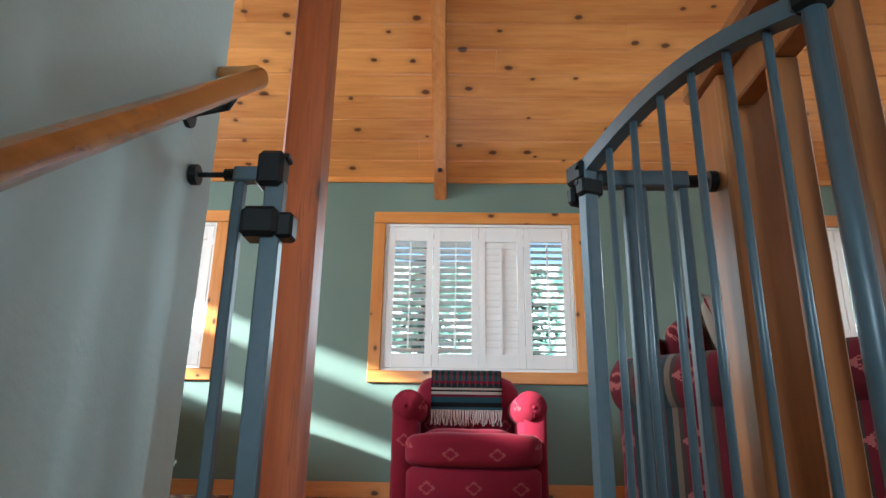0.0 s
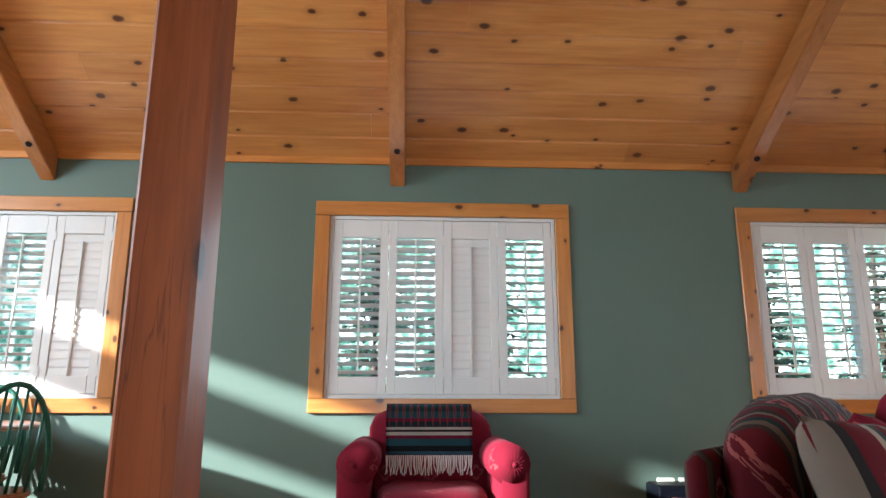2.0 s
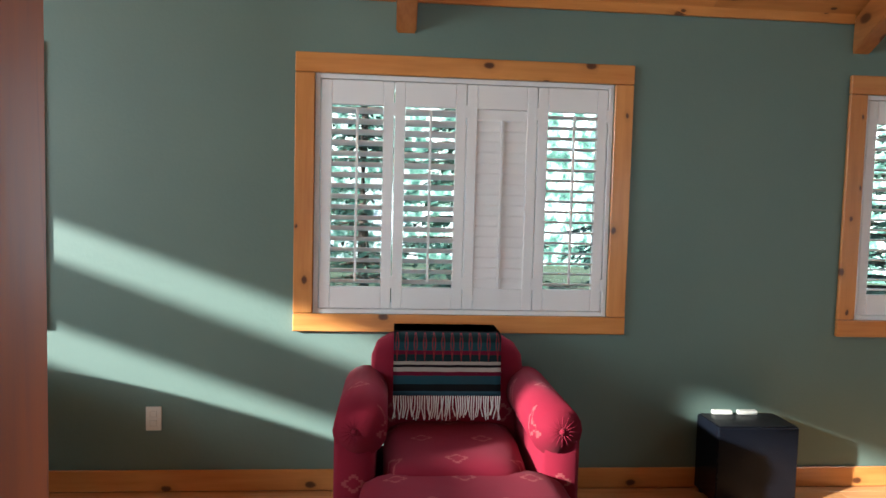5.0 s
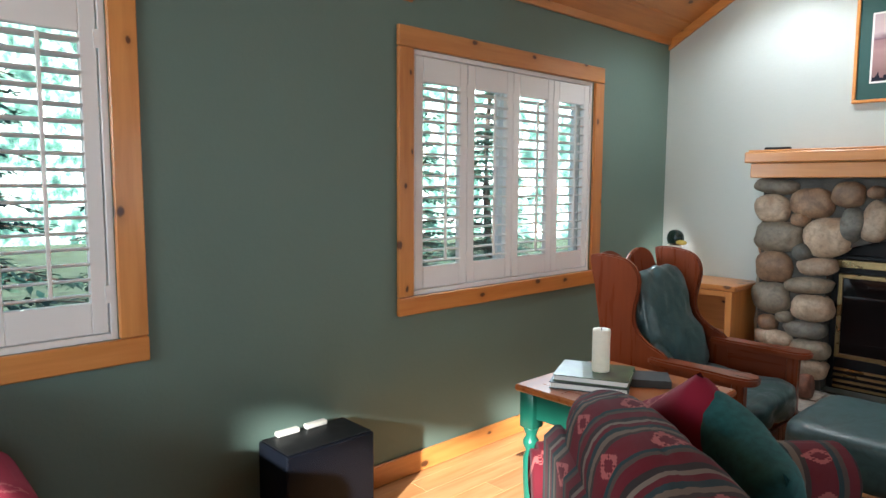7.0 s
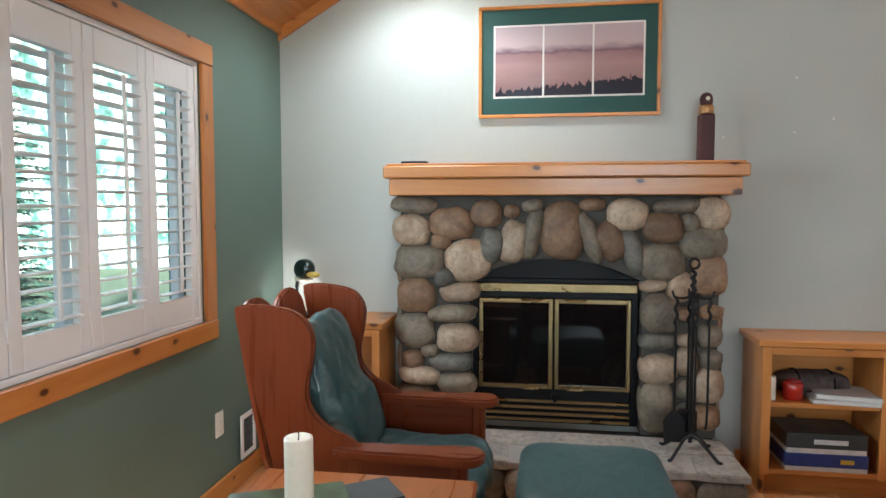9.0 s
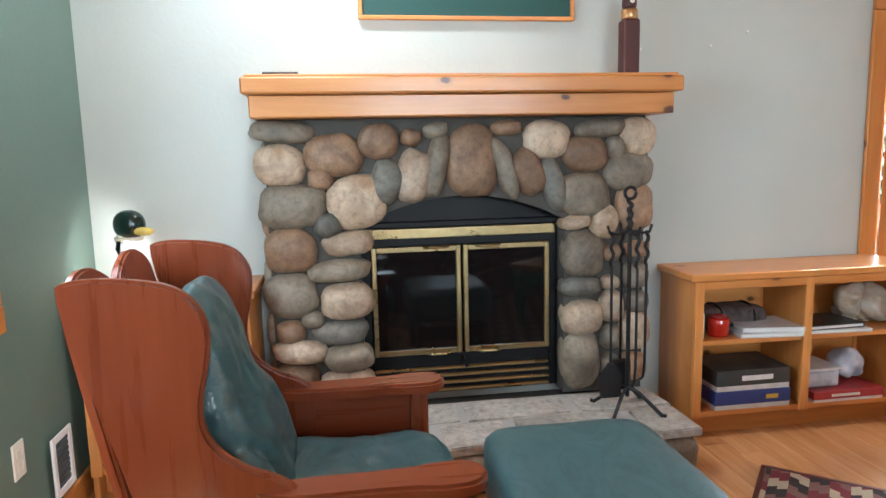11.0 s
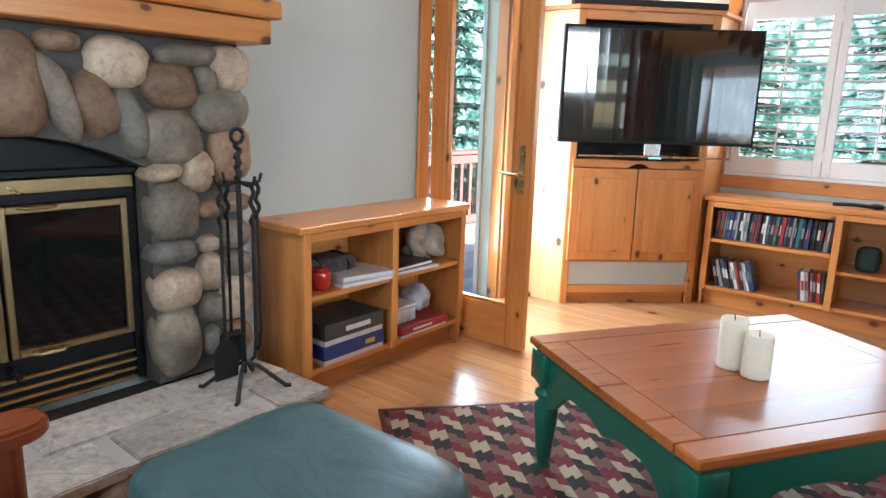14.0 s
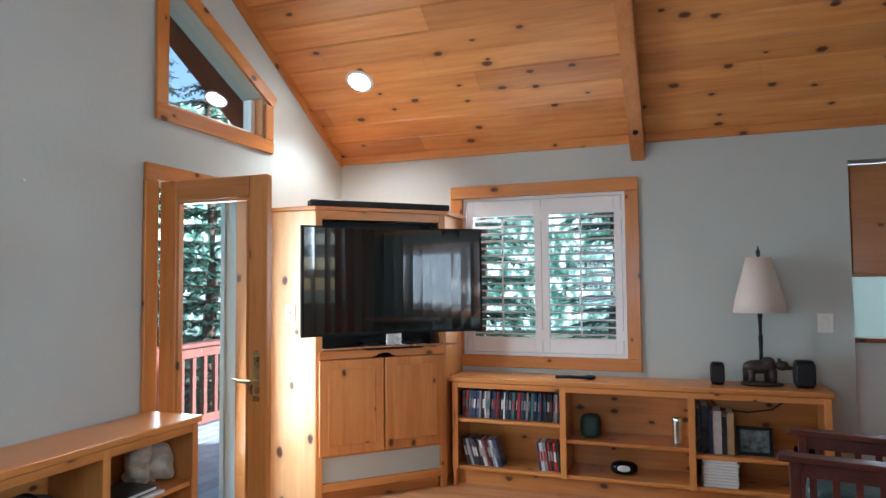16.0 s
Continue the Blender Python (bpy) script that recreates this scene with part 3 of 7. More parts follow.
def leather(name, color, crease_depth=0.4):
    """Soft leather: fine grain over long creases, with shade painted into the creases."""
    m, t, b = nodes_of(name)
    c = coords(t)
    f1 = noise_node(t, c, 5.5, 3, (0.8, 1.4, 1.9), 0.55)
    f1.inputs["Distortion"].default_value = 1.6
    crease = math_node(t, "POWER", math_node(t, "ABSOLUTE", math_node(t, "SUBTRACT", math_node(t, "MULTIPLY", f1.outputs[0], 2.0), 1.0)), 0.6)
    g = noise_node(t, c, 160, 3)
    h = math_node(t, "ADD", math_node(t, "MULTIPLY", crease, 1.0), math_node(t, "MULTIPLY", g.outputs[0], 0.05))
    # shading in the colour: darker down in the creases, lighter on the swells
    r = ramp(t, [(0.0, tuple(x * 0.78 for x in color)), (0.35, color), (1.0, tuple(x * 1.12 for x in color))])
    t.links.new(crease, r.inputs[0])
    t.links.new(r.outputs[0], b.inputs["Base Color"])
    b.inputs["Roughness"].default_value = 0.28
    bump(t, b, h, crease_depth, 0.012)
    return m
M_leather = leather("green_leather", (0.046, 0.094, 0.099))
M_leather_taut = leather("taut_green_leather", (0.050, 0.102, 0.107), 0.10)
M_leather_taut.node_tree.nodes["Principled BSDF"].inputs["Roughness"].default_value = 0.4
def tint_metal(name, c):
    return plain(name, c, 0.35, 0.8, 0.15)
M_glass = glass("window_glass")
M_fireglass = plain("smoked_fire_glass", (0.007, 0.006, 0.006), 0.05, 0.0, 0.02, bmp=0.01)
M_screen = plain("screen_black", (0.005, 0.006, 0.008), 0.07, 0.0, 0.02, bmp=0.01, coat=0.9)
M_shade = plain("linen_shade", (0.62, 0.54, 0.47), 0.9, 0, 0.05, 120, 0.2)
M_bear = plain("dark_bronze_resin", (0.035, 0.022, 0.018), 0.5, 0.2, 0.3, 40, 0.6)
M_chrome = plain("bright_metal", (0.6, 0.6, 0.6), 0.25, 1.0)
M_canvas = leather("beige_canvas", (0.40, 0.33, 0.25))
M_paper = plain("paper_pages", (0.75, 0.73, 0.68), 0.8, 0, 0.08, 200, 0.3)
M_switch = plain("cream_plastic", (0.74, 0.72, 0.64), 0.4, 0, 0.02)


def stone_mat(name, a, b_, seed, vein=0.0):
    """River stone: broad blotches, a second mineral tone, speckle, pits and hairline veins."""
    m, t, b = nodes_of(name)
    c = coords(t)
    n1 = noise_node(t, c, 5 + seed, 5, None, 0.68)
    n1.inputs["Distortion"].default_value = 0.8
    n2 = noise_node(t, c, 34, 4, None, 0.66)
    n3 = noise_node(t, c, 11, 3, None, 0.55)
    r = ramp(t, [(0.34, b_), (0.50, tuple((x + y) / 2 for x, y in zip(a, b_))), (0.66, a)])
    t.links.new(n1.outputs[0], r.inputs[0])
    rust = ramp(t, [(0.56, (0, 0, 0)), (0.72, (0.55, 0.55, 0.55))])
    t.links.new(n3.outputs[0], rust.inputs[0])
    col = mixc(t, rust.outputs[0], r.outputs[0], (b_[0] * 0.95, b_[1] * 0.72, b_[2] * 0.55))
    sp = ramp(t, [(0.33, (0.70, 0.68, 0.66)), (0.47, (0.96, 0.95, 0.94)), (0.66, (1.14, 1.12, 1.08))])
    t.links.new(n2.outputs[0], sp.inputs[0])
    oi = t.nodes.new("ShaderNodeObjectInfo")
    tone = ramp(t, [(0.0, (0.70, 0.69, 0.68)), (1.0, (1.14, 1.11, 1.06))])
    t.links.new(oi.outputs["Random"], tone.inputs[0])
    col = mixc(t, 1.0, mixc(t, 1.0, col, sp.outputs[0], "MULTIPLY"), tone.outputs[0], "MULTIPLY")
    if vein:
        nv = noise_node(t, c, 2.6, 2, None, 0.5)
        nv.inputs["Distortion"].default_value = 1.2
        line = ramp(t, [(0.488, (0, 0, 0)), (0.5, (vein,) * 3), (0.512, (0, 0, 0))])
        t.links.new(nv.outputs[0], line.inputs[0])
        col = mixc(t, line.outputs[0], col, tuple(x * 0.45 for x in b_))
    t.links.new(col, b.inputs["Base Color"])
    b.inputs["Roughness"].default_value = 0.58
    bump(t, b, math_node(t, "ADD", n2.outputs[0], math_node(t, "MULTIPLY", n3.outputs[0], 1.6)), 0.55, 0.007)
    return m


M_stone = {"g": stone_mat("grey_river_stone", (0.29, 0.25, 0.195), (0.15, 0.13, 0.10), 0, 0.2), "t": stone_mat("tan_river_stone", (0.54, 0.435, 0.33), (0.33, 0.245, 0.175), 1, 0.28),
           "b": stone_mat("brown_river_stone", (0.35, 0.225, 0.14), (0.18, 0.11, 0.07), 2, 0.2), "s": stone_mat("slate_river_stone", (0.19, 0.185, 0.162), (0.10, 0.10, 0.09), 1.5)}
M_flag = stone_mat("flagstone", (0.56, 0.54, 0.50), (0.36, 0.34, 0.31), 0.5, 0.4)
M_grout = painted("pale_grout", (0.42, 0.40, 0.37), 0.9, 0.7, 60, 0.12)

# ---- windows with plantation shutters ----
def shutter_panel(win, x0, x1, z0, z1, tilt, rod=0.0):
    """A hinged shutter; x runs across, y towards the room; tilt: degrees of the louvres."""
    st, top, bot = 0.05, 0.115, 0.105
    fr = bmesh.new()
    for a, b, c, d in ((x0, x0 + st, z0, z1), (x1 - st, x1, z0, z1), (x0 + st, x1 - st, z1 - top, z1), (x0 + st, x1 - st, z0, z0 + bot)):
        box(fr, a, b, -0.036, -0.006, c, d, 0.003)
    sh = part("shutter", fr, M_white, win)
    n = max(3, int((z1 - z0 - top - bot) / 0.0495))
    pitch = (z1 - z0 - top - bot) / n
    prof = [(0.031 * math.cos(a), 0.0058 * math.sin(a)) for a in [i * math.pi / 4 for i in range(8)]]
    bm = bmesh.new()
    prism(bm, prof, 0, -(x1 - x0 - 2 * st) / 2 + 0.001, (x1 - x0 - 2 * st) / 2 - 0.001)
    first = None
    for i in range(n):
        mt = pose((x0 + x1) / 2, -0.021, z0 + bot + pitch * (i + 0.5), tilt)
        if first is None:
            first = part("louver", bm, M_white, sh, "", False, mt)
        else:
            o = new("louver", first.data)
            o.parent, o.matrix_basis = sh, mt
    k = 0.030 * math.cos(radians(tilt))
    part("tilt_rod", boxm((x0 + x1) / 2 - 0.006, (x0 + x1) / 2 + 0.006, k - 0.016, k - 0.004, z0 + bot + 0.03 - rod, z1 - top - 0.02 - rod, 0.002), M_white, sh)
    for z in (z0 + 0.13, z1 - 0.13):
        part("hinge", boxm(x0 - 0.012, x0 + 0.008, -0.008, -0.001, z - 0.03, z + 0.03), M_white, sh)


def window(name, cx, wy, rz, w, z0, z1, tilts, label, gap=()):
    win = thing(name, pose(cx, wy, 0, 0, 0, rz), label, "window", "", "structure")
    h = w / 2
    T = TRIM
    part("window_trim", boxm(-h, h, 0.002, 0.024, z1 - T, z1, 0.004), M_pine[0], win, "knotty pine head trim")
    part("window_sill", boxm(-h, h, 0.002, 0.026, z0, z0 + 0.085, 0.004), M_pine[0], win, "knotty pine sill trim")
    for s in (-1, 1):
        part("window_trim", boxm(min(s * h, s * (h - T)), max(s * h, s * (h - T)), 0.002, 0.022, z0 + 0.087, z1 - T - 0.002, 0.004), M_trim_side, win, "knotty pine side trim")
    a, b, c, d = -h + T, h - T, z0 + 0.085, z1 - T
    fr = bmesh.new()
    for q in ((a, a + 0.022, c, d), (b - 0.022, b, c, d), (a + 0.022, b - 0.022, d - 0.022, d), (a + 0.022, b - 0.022, c, c + 0.022)):
        box(fr, q[0], q[1], -0.06, -0.002, q[2], q[3], 0.002)
    part("window_frame", fr, M_white, win, "white shutter frame")
    sash = bmesh.new()
    for q in ((a, a + 0.04, c, d), (b - 0.04, b, c, d), (a + 0.04, b - 0.04, d - 0.04, d), (a + 0.04, b - 0.04, c, c + 0.04), (-0.02, 0.02, c + 0.04, d - 0.04)):
        box(sash, q[0], q[1], -0.13, -0.09, q[2], q[3], 0.003)
    part("sash", sash, M_white, win, "white window sash")
    p = part("pane", boxm(a + 0.03, b - 0.03, -0.112, -0.108, c + 0.03, d - 0.03), M_glass, win)
    p.visible_shadow = False
    n = len(tilts)
    pw = (b - a - 0.05) / n
    for i, tl in enumerate(tilts):
        shutter_panel(win, a + 0.025 + i * pw + 0.002, a + 0.025 + (i + 1) * pw - 0.002, c + 0.025, d - 0.025, tl, 0.03 if tl < -60 else 0.0)


NORTH = "white louvred shutters in a knotty pine frame on the green wall"
window("window_1", -2.46, Y1, 180, 1.62, WZ0, WZ1, [-80, 12, 10, 8], NORTH)
window("window_2", 0.299, Y1, 180, 1.622, WZ0, WZ1, [6, -80, 24, 20], NORTH)
window("window_3", 3.027, Y1, 180, 1.618, WZ0, WZ1, [6, 3, 3, 2], NORTH)
window("window_4", 3.032, Y0, 0, 1.356, 0.77, WZ1, [6, 8], "two wide louvred shutters in a knotty pine frame over the bookcase")

# ---- garden door, sloped window ----
M_outer = painted("pale_exterior_paint", (0.42, 0.50, 0.53), 0.5, 0.1, 60, 0.05)
trim = thing("door_trim", pose(XR, 0, 0), "knotty pine casing round the garden door", "trim", "", "structure")
part("side_casing", boxm(-0.024, -0.002, DOOR[1] + 0.002, DOOR[1] + 0.09, 0.0, DOOR[2], 0.004), M_pine[2], trim)
part("side_casing", boxm(-0.024, -0.002, DOOR[0] - 0.09, DOOR[0] - 0.002, 0.0, DOOR[2], 0.004), M_pine[2], trim)
part("head_casing", boxm(-0.026, -0.002, DOOR[0] - 0.09, DOOR[1] + 0.09, DOOR[2] + 0.002, DOOR[2] + 0.088, 0.004), M_pine[1], trim)
part("jamb", boxm(0.0, 0.14, DOOR[1] - 0.022, DOOR[1] - 0.002, 0.0, DOOR[2] - 0.002), M_pine[2], trim)
part("jamb", boxm(0.0, 0.075, DOOR[0] + 0.002, DOOR[0] + 0.014, 0.0, DOOR[2] - 0.002), M_pine[2], trim)
part("jamb", boxm(0.077, 0.12, DOOR[0] + 0.002, DOOR[0] + 0.014, 0.0, DOOR[2] - 0.002), M_outer, trim, "pale blue-grey painted jamb")
part("jamb", boxm(0.162, 0.19, DOOR[0] - 0.04, DOOR[0] + 0.018, -0.03, DOOR[2] + 0.1), M_outer, trim, "pale blue-grey outer frame")
part("threshold", boxm(-0.01, 0.2, DOOR[0] + 0.036, DOOR[1] - 0.024, -0.02, 0.012, 0.004), M_chrome, trim, "metal threshold")

door = thing("door_1", pose(XR - 0.03, DOOR[1] - 0.02, 0.008, 0, 0, 179.5), "pine garden door with one tall glass pane, standing open", "door", "", "structure")
DW, DH = 0.655, 1.912
fr = [(0, 0.105, 0, DH), (DW - 0.105, DW, 0, DH)]
for a, b, c, d in fr:
    part("stile", boxm(a, b, -0.02, 0.02, c, d, 0.004), M_pine[2], door)
part("rail", boxm(0.107, DW - 0.107, -0.02, 0.02, DH - 0.105, DH, 0.004), M_pine[0], door)
part("rail", boxm(0.107, DW - 0.107, -0.02, 0.02, 0, 0.22, 0.004), M_pine[0], door)
p = part("pane", boxm(0.10, DW - 0.10, -0.004, 0.004, 0.21, DH - 0.10), M_glass, door)
p.visible_shadow = False
bead = bmesh.new()
for a, b, c, d in ((0.107, 0.122, 0.222, DH - 0.107), (DW - 0.122, DW - 0.107, 0.222, DH - 0.107), (0.122, DW - 0.122, 0.222, 0.237), (0.122, DW - 0.122, DH - 0.122, DH - 0.107)):
    box(bead, a, b, -0.016, 0.016, c, d)
part("glazing_bead", bead, M_pine[2], door)
hd = bmesh.new()
for s in (-1, 1):
    box(hd, DW - 0.075, DW - 0.040, s * 0.0205, s * 0.0245, 0.82, 1.06, 0.001)
    tube(hd, [(DW - 0.057, s * 0.02, 0.915), (DW - 0.057, s * 0.06, 0.915), (DW - 0.11, s * 0.064, 0.917), (DW - 0.165, s * 0.058, 0.925)], [0.009, 0.009, 0.008, 0.006], 8)
    cyl(hd, (DW - 0.057, s * 0.022, 1.02), (DW - 0.057, s * 0.034, 1.02), 0.012)
part("handle", hd, M_brass, door, "brass lever handle on a long plate")

tw = thing("window_5", pose(XR, 0, 0), "sloped fixed window in knotty pine trim above the garden door", "window", "", "structure")
def tw_bar(ya, za, yb, zb, w, name="window_trim"):
    d = Vector((yb - ya, zb - za)).normalized()
    nn = Vector((-d.y, d.x)) * w
    bm = bmesh.new()
    prism(bm, [(ya, za), (yb, zb), (yb + nn.x, zb + nn.y), (ya + nn.x, za + nn.y)], 0, -0.024, -0.002, 0.003)
    part(name, bm, M_pine[1], tw)
bm = boxm(-0.024, -0.002, TW[0] - 0.085, TW[1] + 0.085, TW[2] - 0.085, TW[2], 0.004)
part("window_sill", bm, M_pine[1], tw)
part("window_trim", boxm(-0.022, -0.002, TW[1] + 0.002, TW[1] + 0.085, TW[2] + 0.002, TW[4] + 0.13, 0.004), M_pine[2], tw)
part("window_trim", boxm(-0.022, -0.002, TW[0] - 0.085, TW[0] - 0.002, TW[2] + 0.002, TW[3] - 0.03, 0.004), M_pine[2], tw)
tw_bar(TW[0] - 0.087, TW[3] - 0.042, TW[1] + 0.087, TW[4] + 0.042, 0.085)
lin = bmesh.new()
box(lin, 0, 0.13, TW[0], TW[0] + 0.014, TW[2], TW[3])
box(lin, 0, 0.13, TW[0], TW[1], TW[2], TW[2] + 0.014)
part("jamb", lin, M_pine[2], tw)
bm = bmesh.new()
prism(bm, [(TW[0], TW[2]), (TW[1], TW[2]), (TW[1], TW[4]), (TW[0], TW[3])], 0, 0.085, 0.09)
part("pane", bm, M_glass, tw).visible_shadow = False
fr = bmesh.new()
box(fr, 0.06, 0.12, TW[0] + 0.014, TW[0] + 0.05, TW[2] + 0.014, TW[3] - 0.01)
box(fr, 0.06, 0.12, TW[0] + 0.05, TW[1], TW[2] + 0.014, TW[2] + 0.045)
part("window_frame", fr, M_white, tw)

# ---- stair rail, guard rail, child gate ----
hr = thing("stair_handrail", pose(STX0, 0, 0), "varnished round oak handrail on black wall brackets", "handrail")
a, b = Vector((0.085, -1.4, -1.105)), Vector((0.085, 1.40, 1.043))
part("rail", tube(bmesh.new(), [a, a.lerp(b, 0.5), b], 0.0175, 14, 1.3), M_rail, hr, "", True)
part("rail_return", tube(bmesh.new(), [(0.085, 1.375, 1.038), (0.055, 1.388, 1.043), (0.002, 1.39, 1.043)], 0.018, 12), M_rail, hr, "", True)
for y in (-0.7, 0.3, 1.27):
    z = 1.043 - (1.40 - y) * 0.767
    bk = bmesh.new()
    tube(bk, [(0.085, y, z - 0.024), (0.075, y, z - 0.045), (0.03, y, z - 0.055), (0.003, y, z - 0.06)], 0.007)
    cyl(bk, (0.0, y, z - 0.06), (0.008, y, z - 0.06), 0.026)
    part("bracket", bk, M_iron, hr, "black iron wall bracket")

M_guard = wood("honey_fir_rail", (0.40, 0.15, 0.042), (0.20, 0.062, 0.016), 2, 0.2, 0.32, knot_scale=4.0, coat=0.2)
gr = thing("guard_rail", pose(0.655, 0, 0), "varnished fir guard rail with square balusters beside the stairs", "railing")
part("newel", boxm(-0.045, 0.055, 1.268, 1.365, 0.0, 0.975, 0.006), M_guard, gr)
part("top_rail", boxm(-0.065, 0.075, -0.64, 1.40, 0.977, 1.017, 0.010), M_guard, gr)
part("under_rail", boxm(-0.022, 0.022, -0.64, 1.266, 0.905, 0.975, 0.004), M_guard, gr)
part("bottom_rail", boxm(-0.03, 0.03, -0.64, 1.266, 0.06, 0.10, 0.004), M_guard, gr)
for i in range(11):
    y = 1.125 - i * 0.165
    part("baluster", boxm(-0.019, 0.019, y - 0.019, y + 0.019, 0.10, 0.903, 0.003), M_guard, gr)

GY = 1.32
gate = thing("child_gate", pose(0, GY, 0), "blue-grey steel child gate at the stair head, swung open", "gate")
def gbar(x0, x1, z0, z1, name="tube", d=0.012):
    return part(name, boxm(x0, x1, -d, d, z0, z1, 0.003), M_steel, gate)
GT = 0.79
gbar(STX0 + 0.088, STX0 + 0.108, 0.036, GT - 0.024)
gbar(STX0 + 0.148, STX0 + 0.184, 0.036, GT - 0.02, d=0.015)
gbar(STX0 + 0.085, STX0 + 0.147, GT - 0.023, GT + 0.006, "top_bar", 0.014)
gbar(0.434, 0.453, 0.036, GT - 0.03)
gbar(0.457, 0.476, 0.036, GT - 0.03)
gbar(0.536, 0.552, 0.036, GT - 0.03)
gbar(0.385, 0.556, GT - 0.029, GT + 0.003, "top_bar", 0.014)
gbar(STX0 + 0.085, 0.555, 0.002, 0.035, "floor_bar", 0.016)
for x0, x1, sx in ((STX0 + 0.085, STX0 + 0.002, -1), (0.556, 0.608, 1)):
    z = GT - 0.008 if sx < 0 else GT - 0.014
    sp = bmesh.new()
    cyl(sp, (x0, 0, z), (x1, 0, z), 0.005)
    cyl(sp, (x1 - sx * 0.014, 0, z), (x1, 0, z), 0.020, seg=16)
    cyl(sp, (x0 - sx * 0.004, 0, z), (x0 + sx * 0.018, 0, z), 0.012, seg=10)
    part("spindle", sp, M_black, gate, "black screw spindle with a rubber pad")
lk = bmesh.new()
box(lk, STX0 + 0.132, STX0 + 0.182, -0.026, 0.026, GT - 0.037, GT + 0.035, 0.008)
box(lk, STX0 + 0.177, STX0 + 0.190, -0.018, 0.018, GT + 0.02, GT + 0.032, 0.003)
part("latch", lk, M_black, gate, "black latch housing")
lk = bmesh.new()
box(lk, STX0 + 0.112, STX0 + 0.180, -0.03, 0.03, GT - 0.137, GT - 0.078, 0.009)
box(lk, STX0 + 0.176, STX0 + 0.208, -0.022, 0.022, GT - 0.138, GT - 0.088, 0.006)
part("latch", lk, M_black, gate, "black latch bolt")
leaf = part("gate_leaf", boxm(-0.014, 0.014, -0.014, 0.014, 0.05, 0.795, 0.004), M_steel, gate, "steel gate leaf with an arched top rail", False, pose(0.366, -0.02, 0, 0, 0, -66))
W = 0.475
def arch(s):
    return 0.79 + 0.045 * math.sin(math.pi * s / W) + 0.027 * s / W
pts = [(W * i / 14, 0, arch(W * i / 14)) for i in range(15)]
bm = bmesh.new()
for (xa_, _, za_), (xb_, _, zb_) in zip(pts, pts[1:]):
    prism(bm, [(xa_, za_ - 0.014), (xb_, zb_ - 0.014), (xb_, zb_ + 0.014), (xa_, za_ + 0.014)], 1, -0.013, 0.013)
part("arched_rail", bm, M_steel, leaf)
for i in range(1, 7):
    x = W * i / 7
    part("bar", cyl(bmesh.new(), (x, 0, 0.06), (x, 0, arch(x) - 0.01), 0.0062, seg=10), M_steel, leaf, "", True)
part("bottom_rail", boxm(0, W, -0.012, 0.012, 0.045, 0.075, 0.003), M_steel, leaf)
part("end_tube", cyl(bmesh.new(), (W, 0, 0.04), (W, 0, arch(W) - 0.012), 0.014, seg=14), M_steel, leaf, "", True)
part("end_cap", boxm(W - 0.022, W + 0.022, -0.020, 0.020, arch(W) - 0.012, arch(W) + 0.026, 0.008), M_black, leaf, "black corner cap")
hg = bmesh.new()
box(hg, -0.042, 0.010, -0.021, 0.021, 0.765, 0.806, 0.006)
box(hg, -0.044, -0.022, -0.019, 0.019, 0.728, 0.764, 0.006)
box(hg, -0.008, 0.018, -0.023, 0.023, 0.735, 0.766, 0.004)
cyl(hg, (-0.002, -0.025, 0.792), (-0.002, 0.025, 0.792), 0.005)
cyl(hg, (-0.002, -0.025, 0.760), (-0.002, 0.025, 0.760), 0.005)
part("hinge", hg, M_black, leaf, "black hinge bracket")

# ---- fireplace ----
fp = thing("fireplace", pose(XR, 0, 0), "river stone fireplace surround with an arched firebox", "fireplace")
core = bmesh.new()
FX = -0.155
box(core, FX, -0.001, 3.895, 4.265, 0.205, 1.44)
N = 16
yc, half = 3.45, 0.445
def zz(y):
    return 1.00 + 0.115 * (1 - ((y - yc) / half) ** 2)
part("mortar", core, M_mortar, fp, "grey mortar bed")
part("mortar", boxm(FX, -0.001, 2.635, 3.005, 0.205, 1.44), M_mortar, fp, "grey mortar bed")
prism_pts = [(yc - half + 2 * half * i / N, zz(yc - half + 2 * half * i / N)) for i in range(N + 1)]
part("arch_mortar", prism(bmesh.new(), prism_pts + [(yc + half, 1.44), (yc - half, 1.44)], 0, FX, -0.001), M_mortar, fp, "grey mortar over the arch")
rng = random.Random(11)
def stone(y, z, w, h, turn, tone, x=FX, parent=fp, depth=0.11, name="stone"):
    bm = bmesh.new()
    r = bmesh.ops.create_icosphere(bm, subdivisions=3 if w * h > 0.012 else 2, radius=1.0)
    o = Vector((rng.uniform(0, 50), rng.uniform(0, 50), 0))
    for v in r["verts"]:
        d = v.co.normalized()
        k = (abs(d.x) ** 2.5 + abs(d.y) ** 2.7 + abs(d.z) ** 2.7) ** (-1 / 2.6)
        k *= 1 + 0.13 * noise.noise(d * 1.3 + o) + 0.03 * noise.noise(d * 4 + o)
        v.co = (d.x * k * depth / 2 * 1.3, d.y * k * w / 2 * 1.1, d.z * k * h / 2 * 1.1)
    return part(name, bm, M_stone[tone], parent, "", True, pose(x + 0.012, y, z, -turn, 0, 0))
